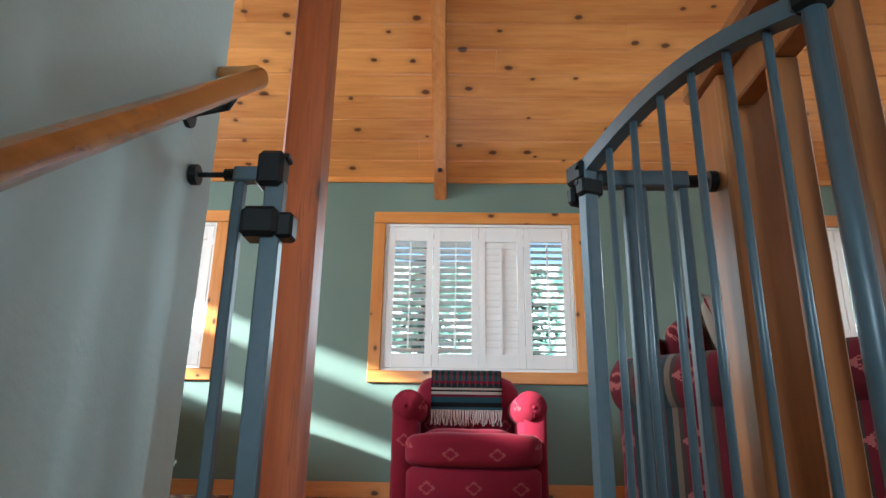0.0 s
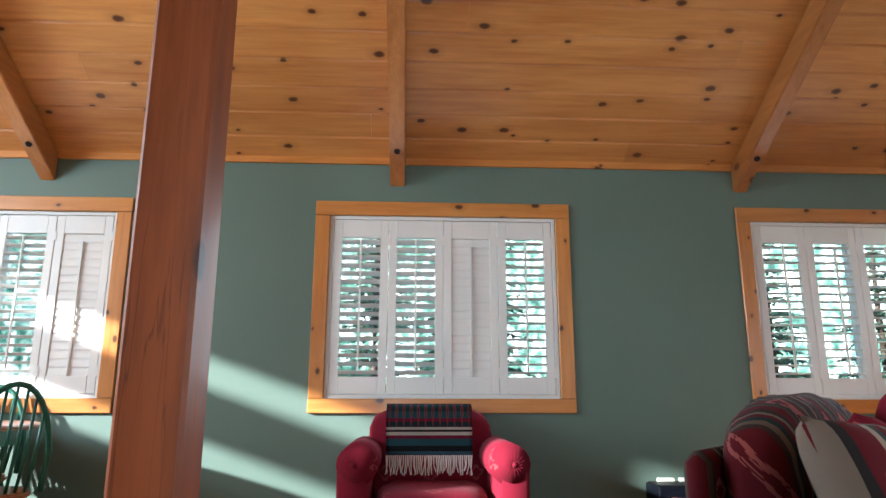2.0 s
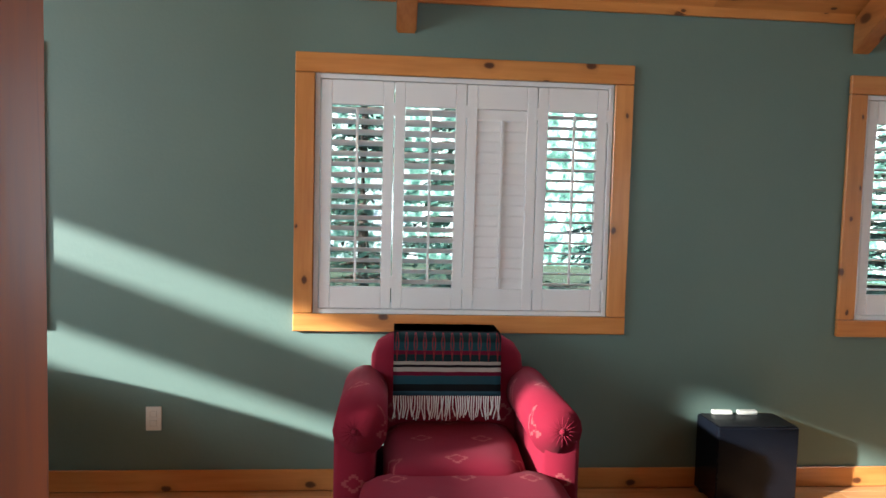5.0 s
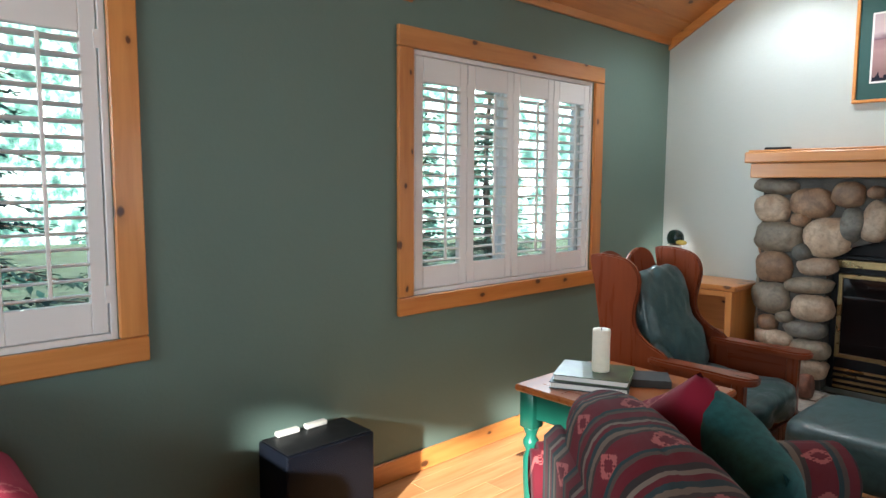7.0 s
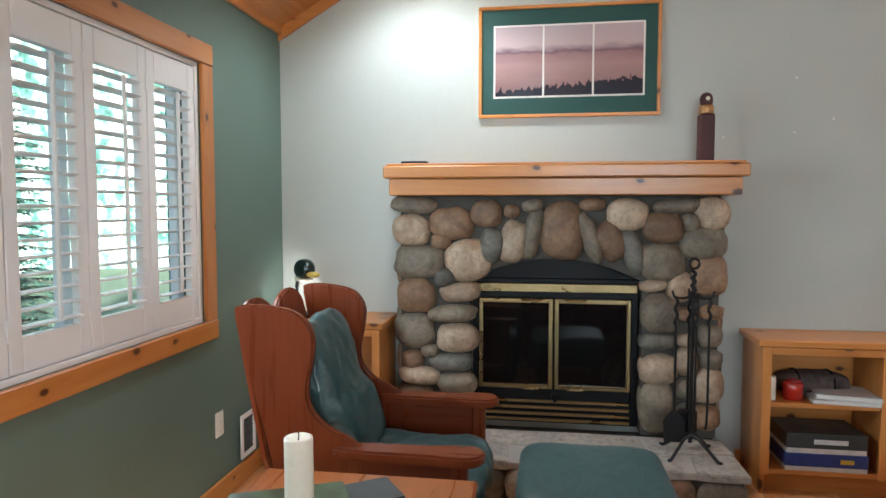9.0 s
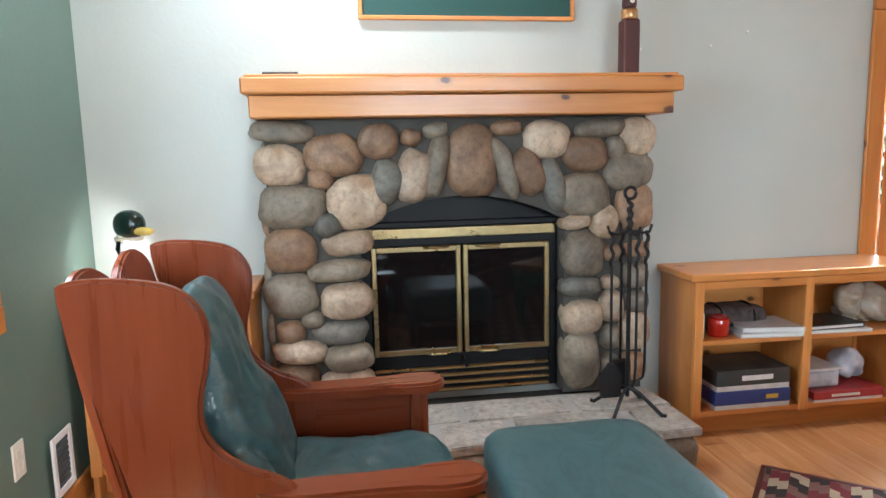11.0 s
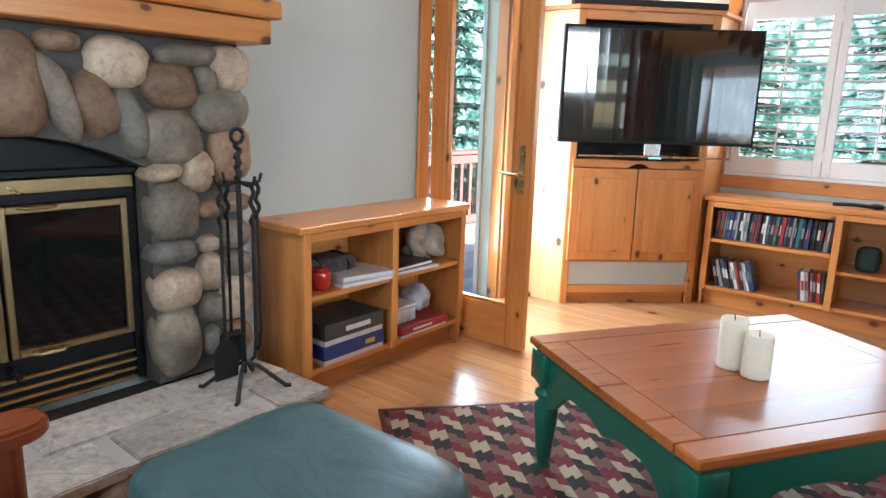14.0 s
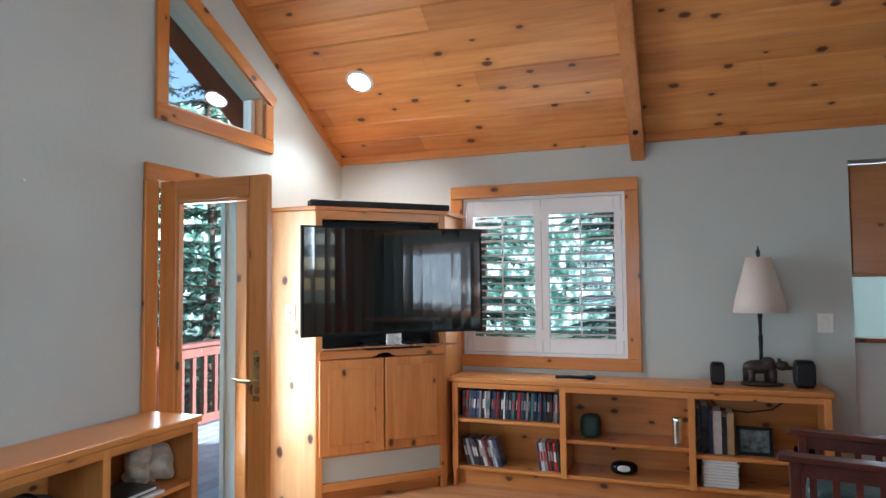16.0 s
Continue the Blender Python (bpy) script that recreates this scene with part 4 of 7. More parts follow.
# (across, down, width, height, turn) in hundredths of the surround, with the stone's tone
LEFT = [(6, 4, 14, 7, -5, "g"), (18, 12, 13, 13, 0, "b"), (5, 15, 11, 13, 0, "t"), (14.5, 20, 6, 7, 0, "b"), (7.5, 29, 15, 14, 0, "g"), (23.3, 28, 14, 17, 0, "t"), (15.7, 36, 7, 8, 0, "s"), (6.5, 44, 12.5, 14, 0, "b"), (20.4, 42.5, 12, 8, 5, "t"), (18, 52, 14.5, 7, 4, "g"), (6, 60, 12.5, 14, 0, "g"), (19.6, 63, 12.5, 12.5, 0, "t"), (5.4, 73, 7, 8, 0, "b"), (11, 69, 5.5, 6, 0, "g"), (17.8, 74, 13, 8, 4, "s"), (7.5, 80.5, 13, 8, -4, "t"), (19.5, 83.5, 12, 9, 0, "g"), (6, 90, 11, 10, 0, "b"), (19, 93, 13, 9, 0, "t")]
RIGHT = [(86, 4.5, 13, 6, 3, "g"), (96.2, 7.5, 9.5, 13, 0, "t"), (82, 13.5, 11.5, 12, 0, "b"), (90, 11.5, 5, 8, 10, "g"), (93.6, 20, 13, 13, 0, "g"), (81.7, 28, 13, 15, 0, "g"), (95.5, 33, 10, 16, 0, "b"), (79.6, 38, 8, 5, 8, "t"), (87.2, 38.5, 7, 12, -15, "t"), (81.7, 50, 10.5, 16, 0, "g"), (89.5, 50, 6, 6, 0, "b"), (96.5, 49, 7, 6, 0, "b"), (80.9, 62, 10.5, 6.5, 0, "s"), (89, 61, 5, 5, 0, "t"), (96, 59, 7, 9, 0, "g"), (81.5, 74, 11, 12, 5, "t"), (89.5, 70, 6.5, 11, 0, "t"), (96.5, 69, 7, 8, 0, "g")]
FOOT = [(80.9, 90, 10.5, 20, 0, "g"), (89.5, 82, 6, 9, 0, "g"), (96, 80, 8.5, 14, 0, "t"), (95.5, 94, 8, 10, 0, "b"), (89, 93, 5, 9, 0, "s")]
ARCH = [(28.8, 7.5, 9.5, 11, 0, "b"), (36.7, 6.5, 5, 5.5, 0, "b"), (30.4, 21.5, 7.5, 14.5, -18, "s"), (37.4, 20, 8.4, 17, -12, "t"), (43.2, 16.5, 5.2, 20.5, -12, "g"), (52.1, 15, 12.5, 22.5, 0, "b"), (60.7, 18, 5.2, 20, 20, "g"), (66.8, 19.5, 8.6, 16, 28, "b"), (73.2, 24, 6, 18, 16, "s"), (71.7, 8, 11.5, 12, 0, "t"), (61, 3.8, 7.5, 5, 0, "b"), (43, 4.2, 6, 5, 10, "g")]
for group in (LEFT, RIGHT, FOOT, ARCH):
    for u, v, w, h, turn, tone in group:
        stone(4.29 - u * 0.0168, 1.44 - v * 0.0120, w * 0.0165, h * 0.0123, turn, tone)
for k in range(5):
    for yy, sgn in ((4.265, 1), (2.635, -1)):
        stone(yy, 0.33 + k * 0.235, 0.07, 0.16, 0, rng.choice("gtbs"), FX + 0.085, fp, 0.14)
insert = thing("fireplace_insert", pose(XR - 0.06, 3.45, 0.205), "black fireplace insert with brass-framed glass doors", "fireplace insert")
part("backing", boxm(0.03, 0.058, -0.44, 0.44, 0.0, 0.93), M_black, insert)
arch_bm = bmesh.new()
prism(arch_bm, [(-half, 0.79), (half, 0.79)] + [(half - 2 * half * i / N, 0.80 + 0.113 * (1 - ((half - 2 * half * i / N) / half) ** 2)) for i in range(N + 1)], 0, 0.0, 0.03)
part("arch_plate", arch_bm, M_black, insert)
part("hood", boxm(-0.045, 0.03, -0.43, 0.43, 0.775, 0.80, 0.004), M_black, insert)
part("brass_strip", boxm(-0.022, 0.03, -0.43, 0.43, 0.725, 0.77, 0.003), M_brass, insert)
fr = bmesh.new()
for q in ((-0.435, -0.405, 0.02, 0.725), (0.405, 0.435, 0.02, 0.725), (-0.405, 0.405, 0.695, 0.725)):
    box(fr, -0.012, 0.03, *q)
part("frame", fr, M_black, insert)
for s in (-1, 1):
    a_, b_ = (0.005, 0.40) if s > 0 else (-0.40, -0.005)
    dr = bmesh.new()
    for q in ((a_, a_ + 0.022, 0.20, 0.69), (b_ - 0.022, b_, 0.20, 0.69), (a_ + 0.022, b_ - 0.022, 0.665, 0.69), (a_ + 0.022, b_ - 0.022, 0.20, 0.222)):
        box(dr, -0.028, 0.0, *q, 0.003)
    d_ = part("glass_door", dr, M_brass, insert, "brass door frame")
    part("pane", boxm(-0.014, -0.008, a_ + 0.02, b_ - 0.02, 0.22, 0.667), M_fireglass, d_)
    hb = tube(bmesh.new(), [(-0.03, s * 0.06, 0.683), (-0.05, s * 0.08, 0.683), (-0.05, s * 0.15, 0.683), (-0.03, s * 0.17, 0.683)], 0.006)
    part("handle", hb, M_brass, d_)
    hb = tube(bmesh.new(), [(-0.03, s * 0.06, 0.207), (-0.05, s * 0.08, 0.207), (-0.05, s * 0.15, 0.207), (-0.03, s * 0.17, 0.207)], 0.006)
    part("handle", hb, M_brass, d_)
part("lower_panel", boxm(-0.01, 0.0, -0.40, 0.40, 0.015, 0.195), M_black, insert)
for k in range(4):
    part("louver", boxm(-0.028, -0.011, -0.40, 0.40, 0.022 + k * 0.034, 0.036 + k * 0.034, 0.004), M_brass, insert)
part("latch", tube(bmesh.new(), [(-0.012, 0, 0.175), (-0.04, 0, 0.165), (-0.055, -0.012, 0.14)], 0.009), M_black, insert)

hearth = thing("hearth", pose(4.02, 0, 0), "raised flagstone hearth with a rubble front", "hearth", "", "structure")
part("hearth_core", boxm(0.03, XR - 4.02 - 0.002, 2.62, 4.30, 0.0, 0.165), M_mortar, hearth)
rng2 = random.Random(3)
ys = [2.59, 2.93, 3.41, 3.72, 4.32]
for i in range(4):
    for j in range(2):
        x0_, x1_ = (0.0, 0.24) if j == 0 else (0.245, 0.47)
        off = 0.17 * (j - 0.5)
        ya_, yb_ = ys[i] + (off if i else 0), ys[i + 1] + (off if i < 3 else 0)
        bm = bmesh.new()
        g = 0.006
        jit = lambda q: rng2.uniform(-q, q)
        ym = (ya_ + yb_) / 2
        pts = [(x0_ + g + jit(0.012), ya_ + g + abs(jit(0.03))), (x1_ - g - abs(jit(0.015)), ya_ + g + abs(jit(0.03))), (x1_ - g, ym + jit(0.05)), (x1_ - g - abs(jit(0.02)), yb_ - g - abs(jit(0.03))), (x0_ + g + jit(0.012), yb_ - g - abs(jit(0.03))), (x0_ + jit(0.01), ym + jit(0.05))]
        prism(bm, pts, 2, 0.166, 0.203 + jit(0.004), 0.005)
        part("flagstone", bm, M_flag, hearth)
part("grout", boxm(0.02, 0.475, 2.61, 4.31, 0.165, 0.196), M_grout, hearth, "pale grout")
rng = random.Random(21)
for yy, w in ((2.71, 0.2), (2.92, 0.17), (3.12, 0.22), (3.34, 0.19), (3.56, 0.22), (3.78, 0.19), (4.0, 0.22), (4.2, 0.17)):
    stone(yy, 0.085, w, 0.155, 0, rng.choice("ggbt"), 0.022, hearth, 0.07)
for xx in (0.16, 0.36):
    o = stone(2.618, 0.085, 0.06, 0.15, 0, "g", xx, hearth, 0.18)

mt = thing("mantel", pose(XR, 3.435, 1.442), "knotty pine mantel shelf of three stepped boards", "mantel")
part("fascia", boxm(-0.285, -0.001, -0.865, 0.865, 0.0, 0.085, 0.005), M_pine[1], mt)
part("shelf", boxm(-0.325, -0.001, -0.888, 0.888, 0.087, 0.150, 0.007), M_pine[1], mt)
part("top_board", boxm(-0.30, -0.001, -0.875, 0.875, 0.152, 0.163, 0.003), M_pine[1], mt)

# ---- seating by the green wall ----
def rolled_arm(w, y0, y1, z0, z1, inner):
    """An upholstered arm: upright side with a rolled top; inner: which way the roll overhangs."""
    bm = bmesh.new()
    box(bm, -w / 2 + 0.01, w / 2 - 0.01, y0, y1, z0, z1 - 0.08, 0.02)
    r = 0.098
    pts = [(r * 1.02 * math.cos(a) - inner * 0.02, z1 - r + r * math.sin(a)) for a in [i * math.pi / 9 for i in range(18)]]
    prism(bm, pts, 1, y0 - 0.012, y1, 0.018)
    return bm

ac = thing("armchair", pose(0.215, 4.53, 0), "red upholstered armchair with rolled arms and pale star motifs", "armchair")
part("base", boxm(-0.34, 0.34, -0.30, 0.36, 0.03, 0.27, 0.03), M_red, ac, "", True)
part("seat_cushion", cushion(bmesh.new(), 0, -0.06, 0.345, 0.56, 0.62, 0.20, 5, 0.006, 16), M_red, ac, "", True)
part("backrest", cushion(bmesh.new(), 0, 0.30, 0.55, 0.70, 0.24, 0.54, 4.5, 0.008, 18, 3, Matrix.Rotation(radians(-8), 3, "X")), M_red, ac, "", True)
for s in (-1, 1):
    o = part("arm", rolled_arm(0.17, -0.33, 0.30, 0.03, 0.665, s), M_red, ac, "", True, pose(s * 0.385, 0, 0))
    fan = bmesh.new()
    for k in range(16):
        a = k * math.pi / 8
        tube(fan, [(0.012 * math.cos(a), -0.341, 0.567 + 0.012 * math.sin(a)), (0.06 * math.cos(a), -0.3405, 0.567 + 0.06 * math.sin(a))], [0.002, 0.0025], 5)
    cyl(fan, (0, -0.34, 0.567), (0, -0.352, 0.567), 0.014, 0.009, 12)
    part("arm_pleats", fan, M_red, o, "", True)
for x in (-0.33, 0.33):
    for y in (-0.27, 0.33):
        part("foot", boxm(x - 0.03, x + 0.03, y - 0.03, y + 0.03, 0, 0.03), M_darkwood, ac)
bl = thing("throw_blanket", pose(0.205, 4.53, 0), "fringed blanket in teal, black and cream bands over the armchair", "blanket")
M_blanket = cloth("banded_blanket", BLANKET, 2, period=0.36, cell=(0.05, 0.04), motif=(0.45, 0.05, 0.06))
def blanket_prof(s):
    """Along the blanket from behind the back, over the top and down the front."""
    top = 0.835
    if s < 0.25:
        return 0.36, top - 0.02
    if s < 0.34:
        return 0.36 - (s - 0.25) * 2.4, top + 0.008
    return 0.135 - (s - 0.34) * 0.13, top - (s - 0.34)
def sheet(bm, x0, x1, s0, s1, nx, ns, sag=0.006):
    g = []
    for j in range(ns + 1):
        s = s0 + (s1 - s0) * j / ns
        y, z = blanket_prof(s)
        g.append([bm.verts.new((x0 + (x1 - x0) * i / nx, y + sag * noise.noise(Vector((i * 0.6, j * 0.3, 1))), z)) for i in range(nx + 1)])
    for a, b in zip(g, g[1:]):
        for i in range(nx):
            bm.faces.new((a[i], a[i + 1], b[i + 1], b[i]))
    return bm
bm = sheet(bmesh.new(), -0.235, 0.235, 0.25, 0.60, 18, 22)
bmesh.ops.solidify(bm, geom=bm.faces[:], thickness=0.006)
part("cloth", bm, M_blanket, bl, "", True)
fr = bmesh.new()
rfr = random.Random(6)
for i in range(46):
    x = -0.232 + i * 0.0103
    y, z = blanket_prof(0.60)
    tube(fr, [(x, y - 0.004, z), (x + rfr.uniform(-0.006, 0.006), y - 0.012, z - 0.05), (x + rfr.uniform(-0.012, 0.012), y - 0.016, z - rfr.uniform(0.08, 0.105))], 0.003, 4)
part("fringe", fr, M_paper, bl, "cream and black fringe")

ot = thing("ottoman", pose(0.232, 4.05, 0), "red upholstered ottoman with pale star motifs", "ottoman")
part("base", boxm(-0.362, 0.362, -0.18, 0.20, 0.025, 0.225, 0.025), M_red, ot, "", True)
part("cushion", cushion(bmesh.new(), 0, 0.01, 0.315, 0.755, 0.44, 0.19, 5, 0.004, 18), M_red, ot, "", True)
for x in (-0.28, 0.28):
    for y in (-0.12, 0.14):
        part("foot", boxm(x - 0.03, x + 0.03, y - 0.03, y + 0.03, 0, 0.025), M_darkwood, ot)

sw = thing("subwoofer", pose(1.70, 4.86, 0), "black gloss subwoofer standing by the green wall", "speaker")
part("cabinet", boxm(-0.20, 0.20, -0.11, 0.11, 0.02, 0.39, 0.006), M_gloss, sw)
part("top_panel", boxm(-0.19, 0.19, -0.10, 0.10, 0.391, 0.396, 0.002), M_black, sw)
for x in (-0.085, 0.045):
    part("cable_clip", boxm(x - 0.05, x + 0.05, 0.07, 0.10, 0.396, 0.416, 0.004), M_switch, sw, "cream plastic clip")
part("dial", cyl(bmesh.new(), (0.20, 0.0, 0.10), (0.222, 0.0, 0.10), 0.018, seg=16), M_switch, sw)
for x in (-0.17, 0.17):
    for y in (-0.08, 0.08):
        part("foot", cyl(bmesh.new(), (x, y, 0), (x, y, 0.02), 0.016), M_black, sw)

# ---- sofa ----
SOFA = pose(1.619, 2.944, 0, 0, 0, 48.1)
so = thing("sofa", SOFA, "long sofa in maroon, taupe and teal striped upholstery", "sofa")
L, Dp = 1.70, 0.92
part("base", boxm(-L / 2 + 0.12, L / 2 - 0.12, -Dp / 2 + 0.06, Dp / 2 - 0.03, 0.04, 0.30, 0.03), M_sofax, so, "", True)
part("back", boxm(-L / 2 + 0.16, L / 2 - 0.16, Dp / 2 - 0.075, Dp / 2, 0.04, 0.745, 0.03), M_sofax, so, "striped outer back", True)
for i in range(2):
    part("seat_cushion", cushion(bmesh.new(), (-0.5 + i) * 0.73, -0.10, 0.385, 0.73, 0.64, 0.19, 5.5, 0.006, 18, i), M_sofax, so, "", True)
part("back_cushion", cushion(bmesh.new(), 0.085, Dp / 2 - 0.165, 0.655, 1.44, 0.27, 0.48, 2.8, 0.012, 34, 3, Matrix.Rotation(radians(-8), 3, "X")), M_sofax, so, "long striped back cushion", True)
for s in (-1, 1):
    bm = bmesh.new()
    box(bm, -0.085, 0.085, -Dp / 2 + 0.04, Dp / 2, 0.04, 0.50, 0.02)
    r = 0.105
    prism(bm, [(r * math.cos(i * math.pi / 10) + s * 0.025, 0.535 + r * math.sin(i * math.pi / 10)) for i in range(20)], 1, -Dp / 2, Dp / 2 + 0.01, 0.02)
    part("arm", bm, M_sofay, so, "striped rolled arm", True, pose(s * (L / 2 - 0.09), 0, 0))
for x in (-0.8, 0.8):
    for y in (-0.36, 0.40):
        part("foot", boxm(x - 0.03, x + 0.03, y - 0.03, y + 0.03, 0.0, 0.04), M_darkwood, so)


def pillow(name, m, sx, sz, mat, label, seed):
    bm = bmesh.new()
    n = 16
    for side in (1, -1):
        g = []
        for j in range(n + 1):
            row = []
            for i in range(n + 1):
                u, v = 2 * i / n - 1, 2 * j / n - 1
                t = 0.075 * ((1 - u ** 4) * (1 - v ** 4)) ** 0.6 + 0.004
                pin = 1 - 0.06 * (1 - abs(u)) * abs(v) ** 3
                pin2 = 1 - 0.06 * (1 - abs(v)) * abs(u) ** 3
                row.append(bm.verts.new((u * sx / 2 * pin2, side * (t + 0.008 * (1 - u ** 4) * (1 - v ** 4) * noise.noise(Vector((u * 2, v * 2, seed)))), v * sz / 2 * pin)))
            g.append(row)
        for a, b in zip(g, g[1:]):
            for i in range(n):
                bm.faces.new((a[i], a[i + 1], b[i + 1], b[i]))
    bmesh.ops.remove_doubles(bm, verts=bm.verts, dist=0.0095)
    o = part(name, bm, mat, None, "", True, m)
    return tagged(o, label, "pillow", "sofa pillows")
pillow("throw_pillow", SOFA @ pose(-0.58, 0.03, 0.655, -22, 4, -14), 0.44, 0.38, M_pillow, "striped throw pillow leaning on the sofa", 1)
pillow("throw_pillow", SOFA @ pose(-0.18, 0.05, 0.655, -20, 4, 8), 0.42, 0.38, M_redpillow, "plain red throw pillow leaning on the sofa", 2)
pillow("throw_pillow", SOFA @ pose(0.62, 0.055, 0.70, -16, 32, 14), 0.33, 0.33, M_redpillow, "red throw pillow with pale motifs against the sofa arm", 3)
pillow("throw_pillow", SOFA @ pose(0.47, -0.015, 0.685, -22, -18, 8), 0.35, 0.33, M_teal, "teal fleece throw pillow on the sofa", 4)

# ---- end table ----
def turned_leg(h, r, x, y):
    k = [(0.55, 0.0), (0.62, 0.03), (0.40, 0.05), (0.55, 0.10), (0.9, 0.42), (0.95, 0.55), (0.6, 0.60), (0.95, 0.64), (0.95, 0.67), (0.6, 0.70), (0.95, 0.75), (1.0, 0.76)]
    bm = lathe(bmesh.new(), [(r * a, h * b) for a, b in k], 14, (x, y, 0))
    box(bm, x - r, x + r, y - r, y + r, h * 0.76, h, 0.003)
    return bm


def scalloped(bm, x0, x1, y0, y1, ztop, zmin, zmax, along):
    """Apron board with a scalloped lower edge."""
    n = 20
    lo, hi = (x0, x1) if along == 0 else (y0, y1)
    pts = [(lo, ztop), (hi, ztop)]
    for i in range(n, -1, -1):
        f = i / n
        e = abs(2 * f - 1)
        pts.append((lo + (hi - lo) * f, zmin + (zmax - zmin) * (0.5 - 0.5 * math.cos(min(1, (1 - e) * 2.2) * math.pi)) * (1 if e > 0.25 else 0.72 + 0.28 * e / 0.25)))
    if along == 0:
        prism(bm, pts, 1, y0, y1)
    else:
        prism(bm, pts, 0, x0, x1)
    return bm


et = thing("end_table", pose(2.53, 3.99, 0), "square end table with a wooden top and turned green legs", "table")
part("tabletop", boxm(-0.29, 0.29, -0.31, 0.31, 0.595, 0.622, 0.008), M_table, et)
part("inset_board", boxm(-0.21, 0.21, -0.23, 0.23, 0.622, 0.6235, 0.001), M_table, et)
ap = bmesh.new()
for q in ((-0.25, 0.25, -0.27, -0.25), (-0.25, 0.25, 0.25, 0.27), (-0.25, -0.23, -0.25, 0.25), (0.23, 0.25, -0.25, 0.25)):
    box(ap, *q, 0.49, 0.594, 0.002)
part("apron", ap, M_greenpaint, et)
for x in (-0.24, 0.24):
    for y in (-0.26, 0.26):
        part("leg", turned_leg(0.594, 0.033, x, y), M_greenpaint, et, "turned green leg", True)


def book(name, m, w, d, h, mat, label, group="", cat="book"):
    o = thing(name, m, label, cat, group)
    cv = bmesh.new()
    for q in ((-h / 2, -h / 2 + 0.003), (h / 2 - 0.003, h / 2)):
        box(cv, -w / 2, w / 2, -d / 2, d / 2, q[0] + h / 2, q[1] + h / 2)
    box(cv, -w / 2, -w / 2 + 0.003, -d / 2, d / 2, 0.003, h - 0.003)
    part("cover", cv, mat, o)
    part("page_block", boxm(-w / 2 + 0.003, w / 2 - 0.006, -d / 2 + 0.005, d / 2 - 0.005, 0.0032, h - 0.0032), M_paper, o)
    return o
def tint(name, c, rough=0.45, coat=0.2):
    return plain(name, c, rough, 0, 0.12, 25, 0.05, coat)
M_bookg = plain("green_printed_cover", (0.045, 0.075, 0.03), 0.35, 0, 0.8, 14, 0.05, 0.2)
M_bookd = tint("dark_cover", (0.03, 0.035, 0.035))
M_bookr = tint("red_cover", (0.32, 0.025, 0.03))
M_bookb = tint("blue_cover", (0.02, 0.045, 0.20))
M_bookw = tint("white_cover", (0.62, 0.62, 0.60))
book("hardback_book", pose(2.465, 4.095, 0.624, 0, 0, 207), 0.24, 0.29, 0.026, M_bookd, "thick dark hardback book with white pages on the end table")
book("hardback_book", pose(2.475, 4.09, 0.651, 0, 0, 205), 0.23, 0.28, 0.024, M_bookg, "green hardback book with pale page edges on the end table")
book("paperback_book", pose(2.62, 3.965, 0.624, 0, 0, 35), 0.13, 0.20, 0.03, M_bookd, "small dark paperback on the end table")


def candle(m, r, h, label):
    o = thing("pillar_candle", m, label, "candle", "cream candles")
    bm = lathe(bmesh.new(), [(r * 0.97, 0), (r, 0.006), (r, h - 0.006), (r * 0.95, h), (r * 0.6, h - 0.004), (r * 0.2, h - 0.008)], 24)
    part("wax", bm, M_cream, o, "", True)
    part("wick", cyl(bmesh.new(), (0, 0, h - 0.008), (0.002, 0, h + 0.012), 0.0015), M_black, o)
candle(pose(2.485, 4.07, 0.676), 0.034, 0.165, "cream pillar candle on the books")

# ---- reclining armchair with footstool ----
mc = thing("wing_chair", pose(3.33, 4.035, 0), "cherry wing armchair with loose green leather cushions", "armchair")
WING = [(0.02, 0.30), (0.29, 0.30), (0.345, 0.62), (0.468, 1.048), (0.43, 1.07), (0.32, 1.066), (0.23, 1.045), (0.185, 0.98), (0.19, 0.90), (0.215, 0.80), (0.20, 0.73), (0.14, 0.675), (0.06, 0.645), (0.02, 0.60)]
def smooth_loop(pts, n=2):
    for _ in range(n):
        q = []
        for (ax, ay), (bx, by) in zip(pts, pts[1:] + pts[:1]):
            q += [(ax * 0.75 + bx * 0.25, ay * 0.75 + by * 0.25), (ax * 0.25 + bx * 0.75, ay * 0.25 + by * 0.75)]
        pts = q
    return pts
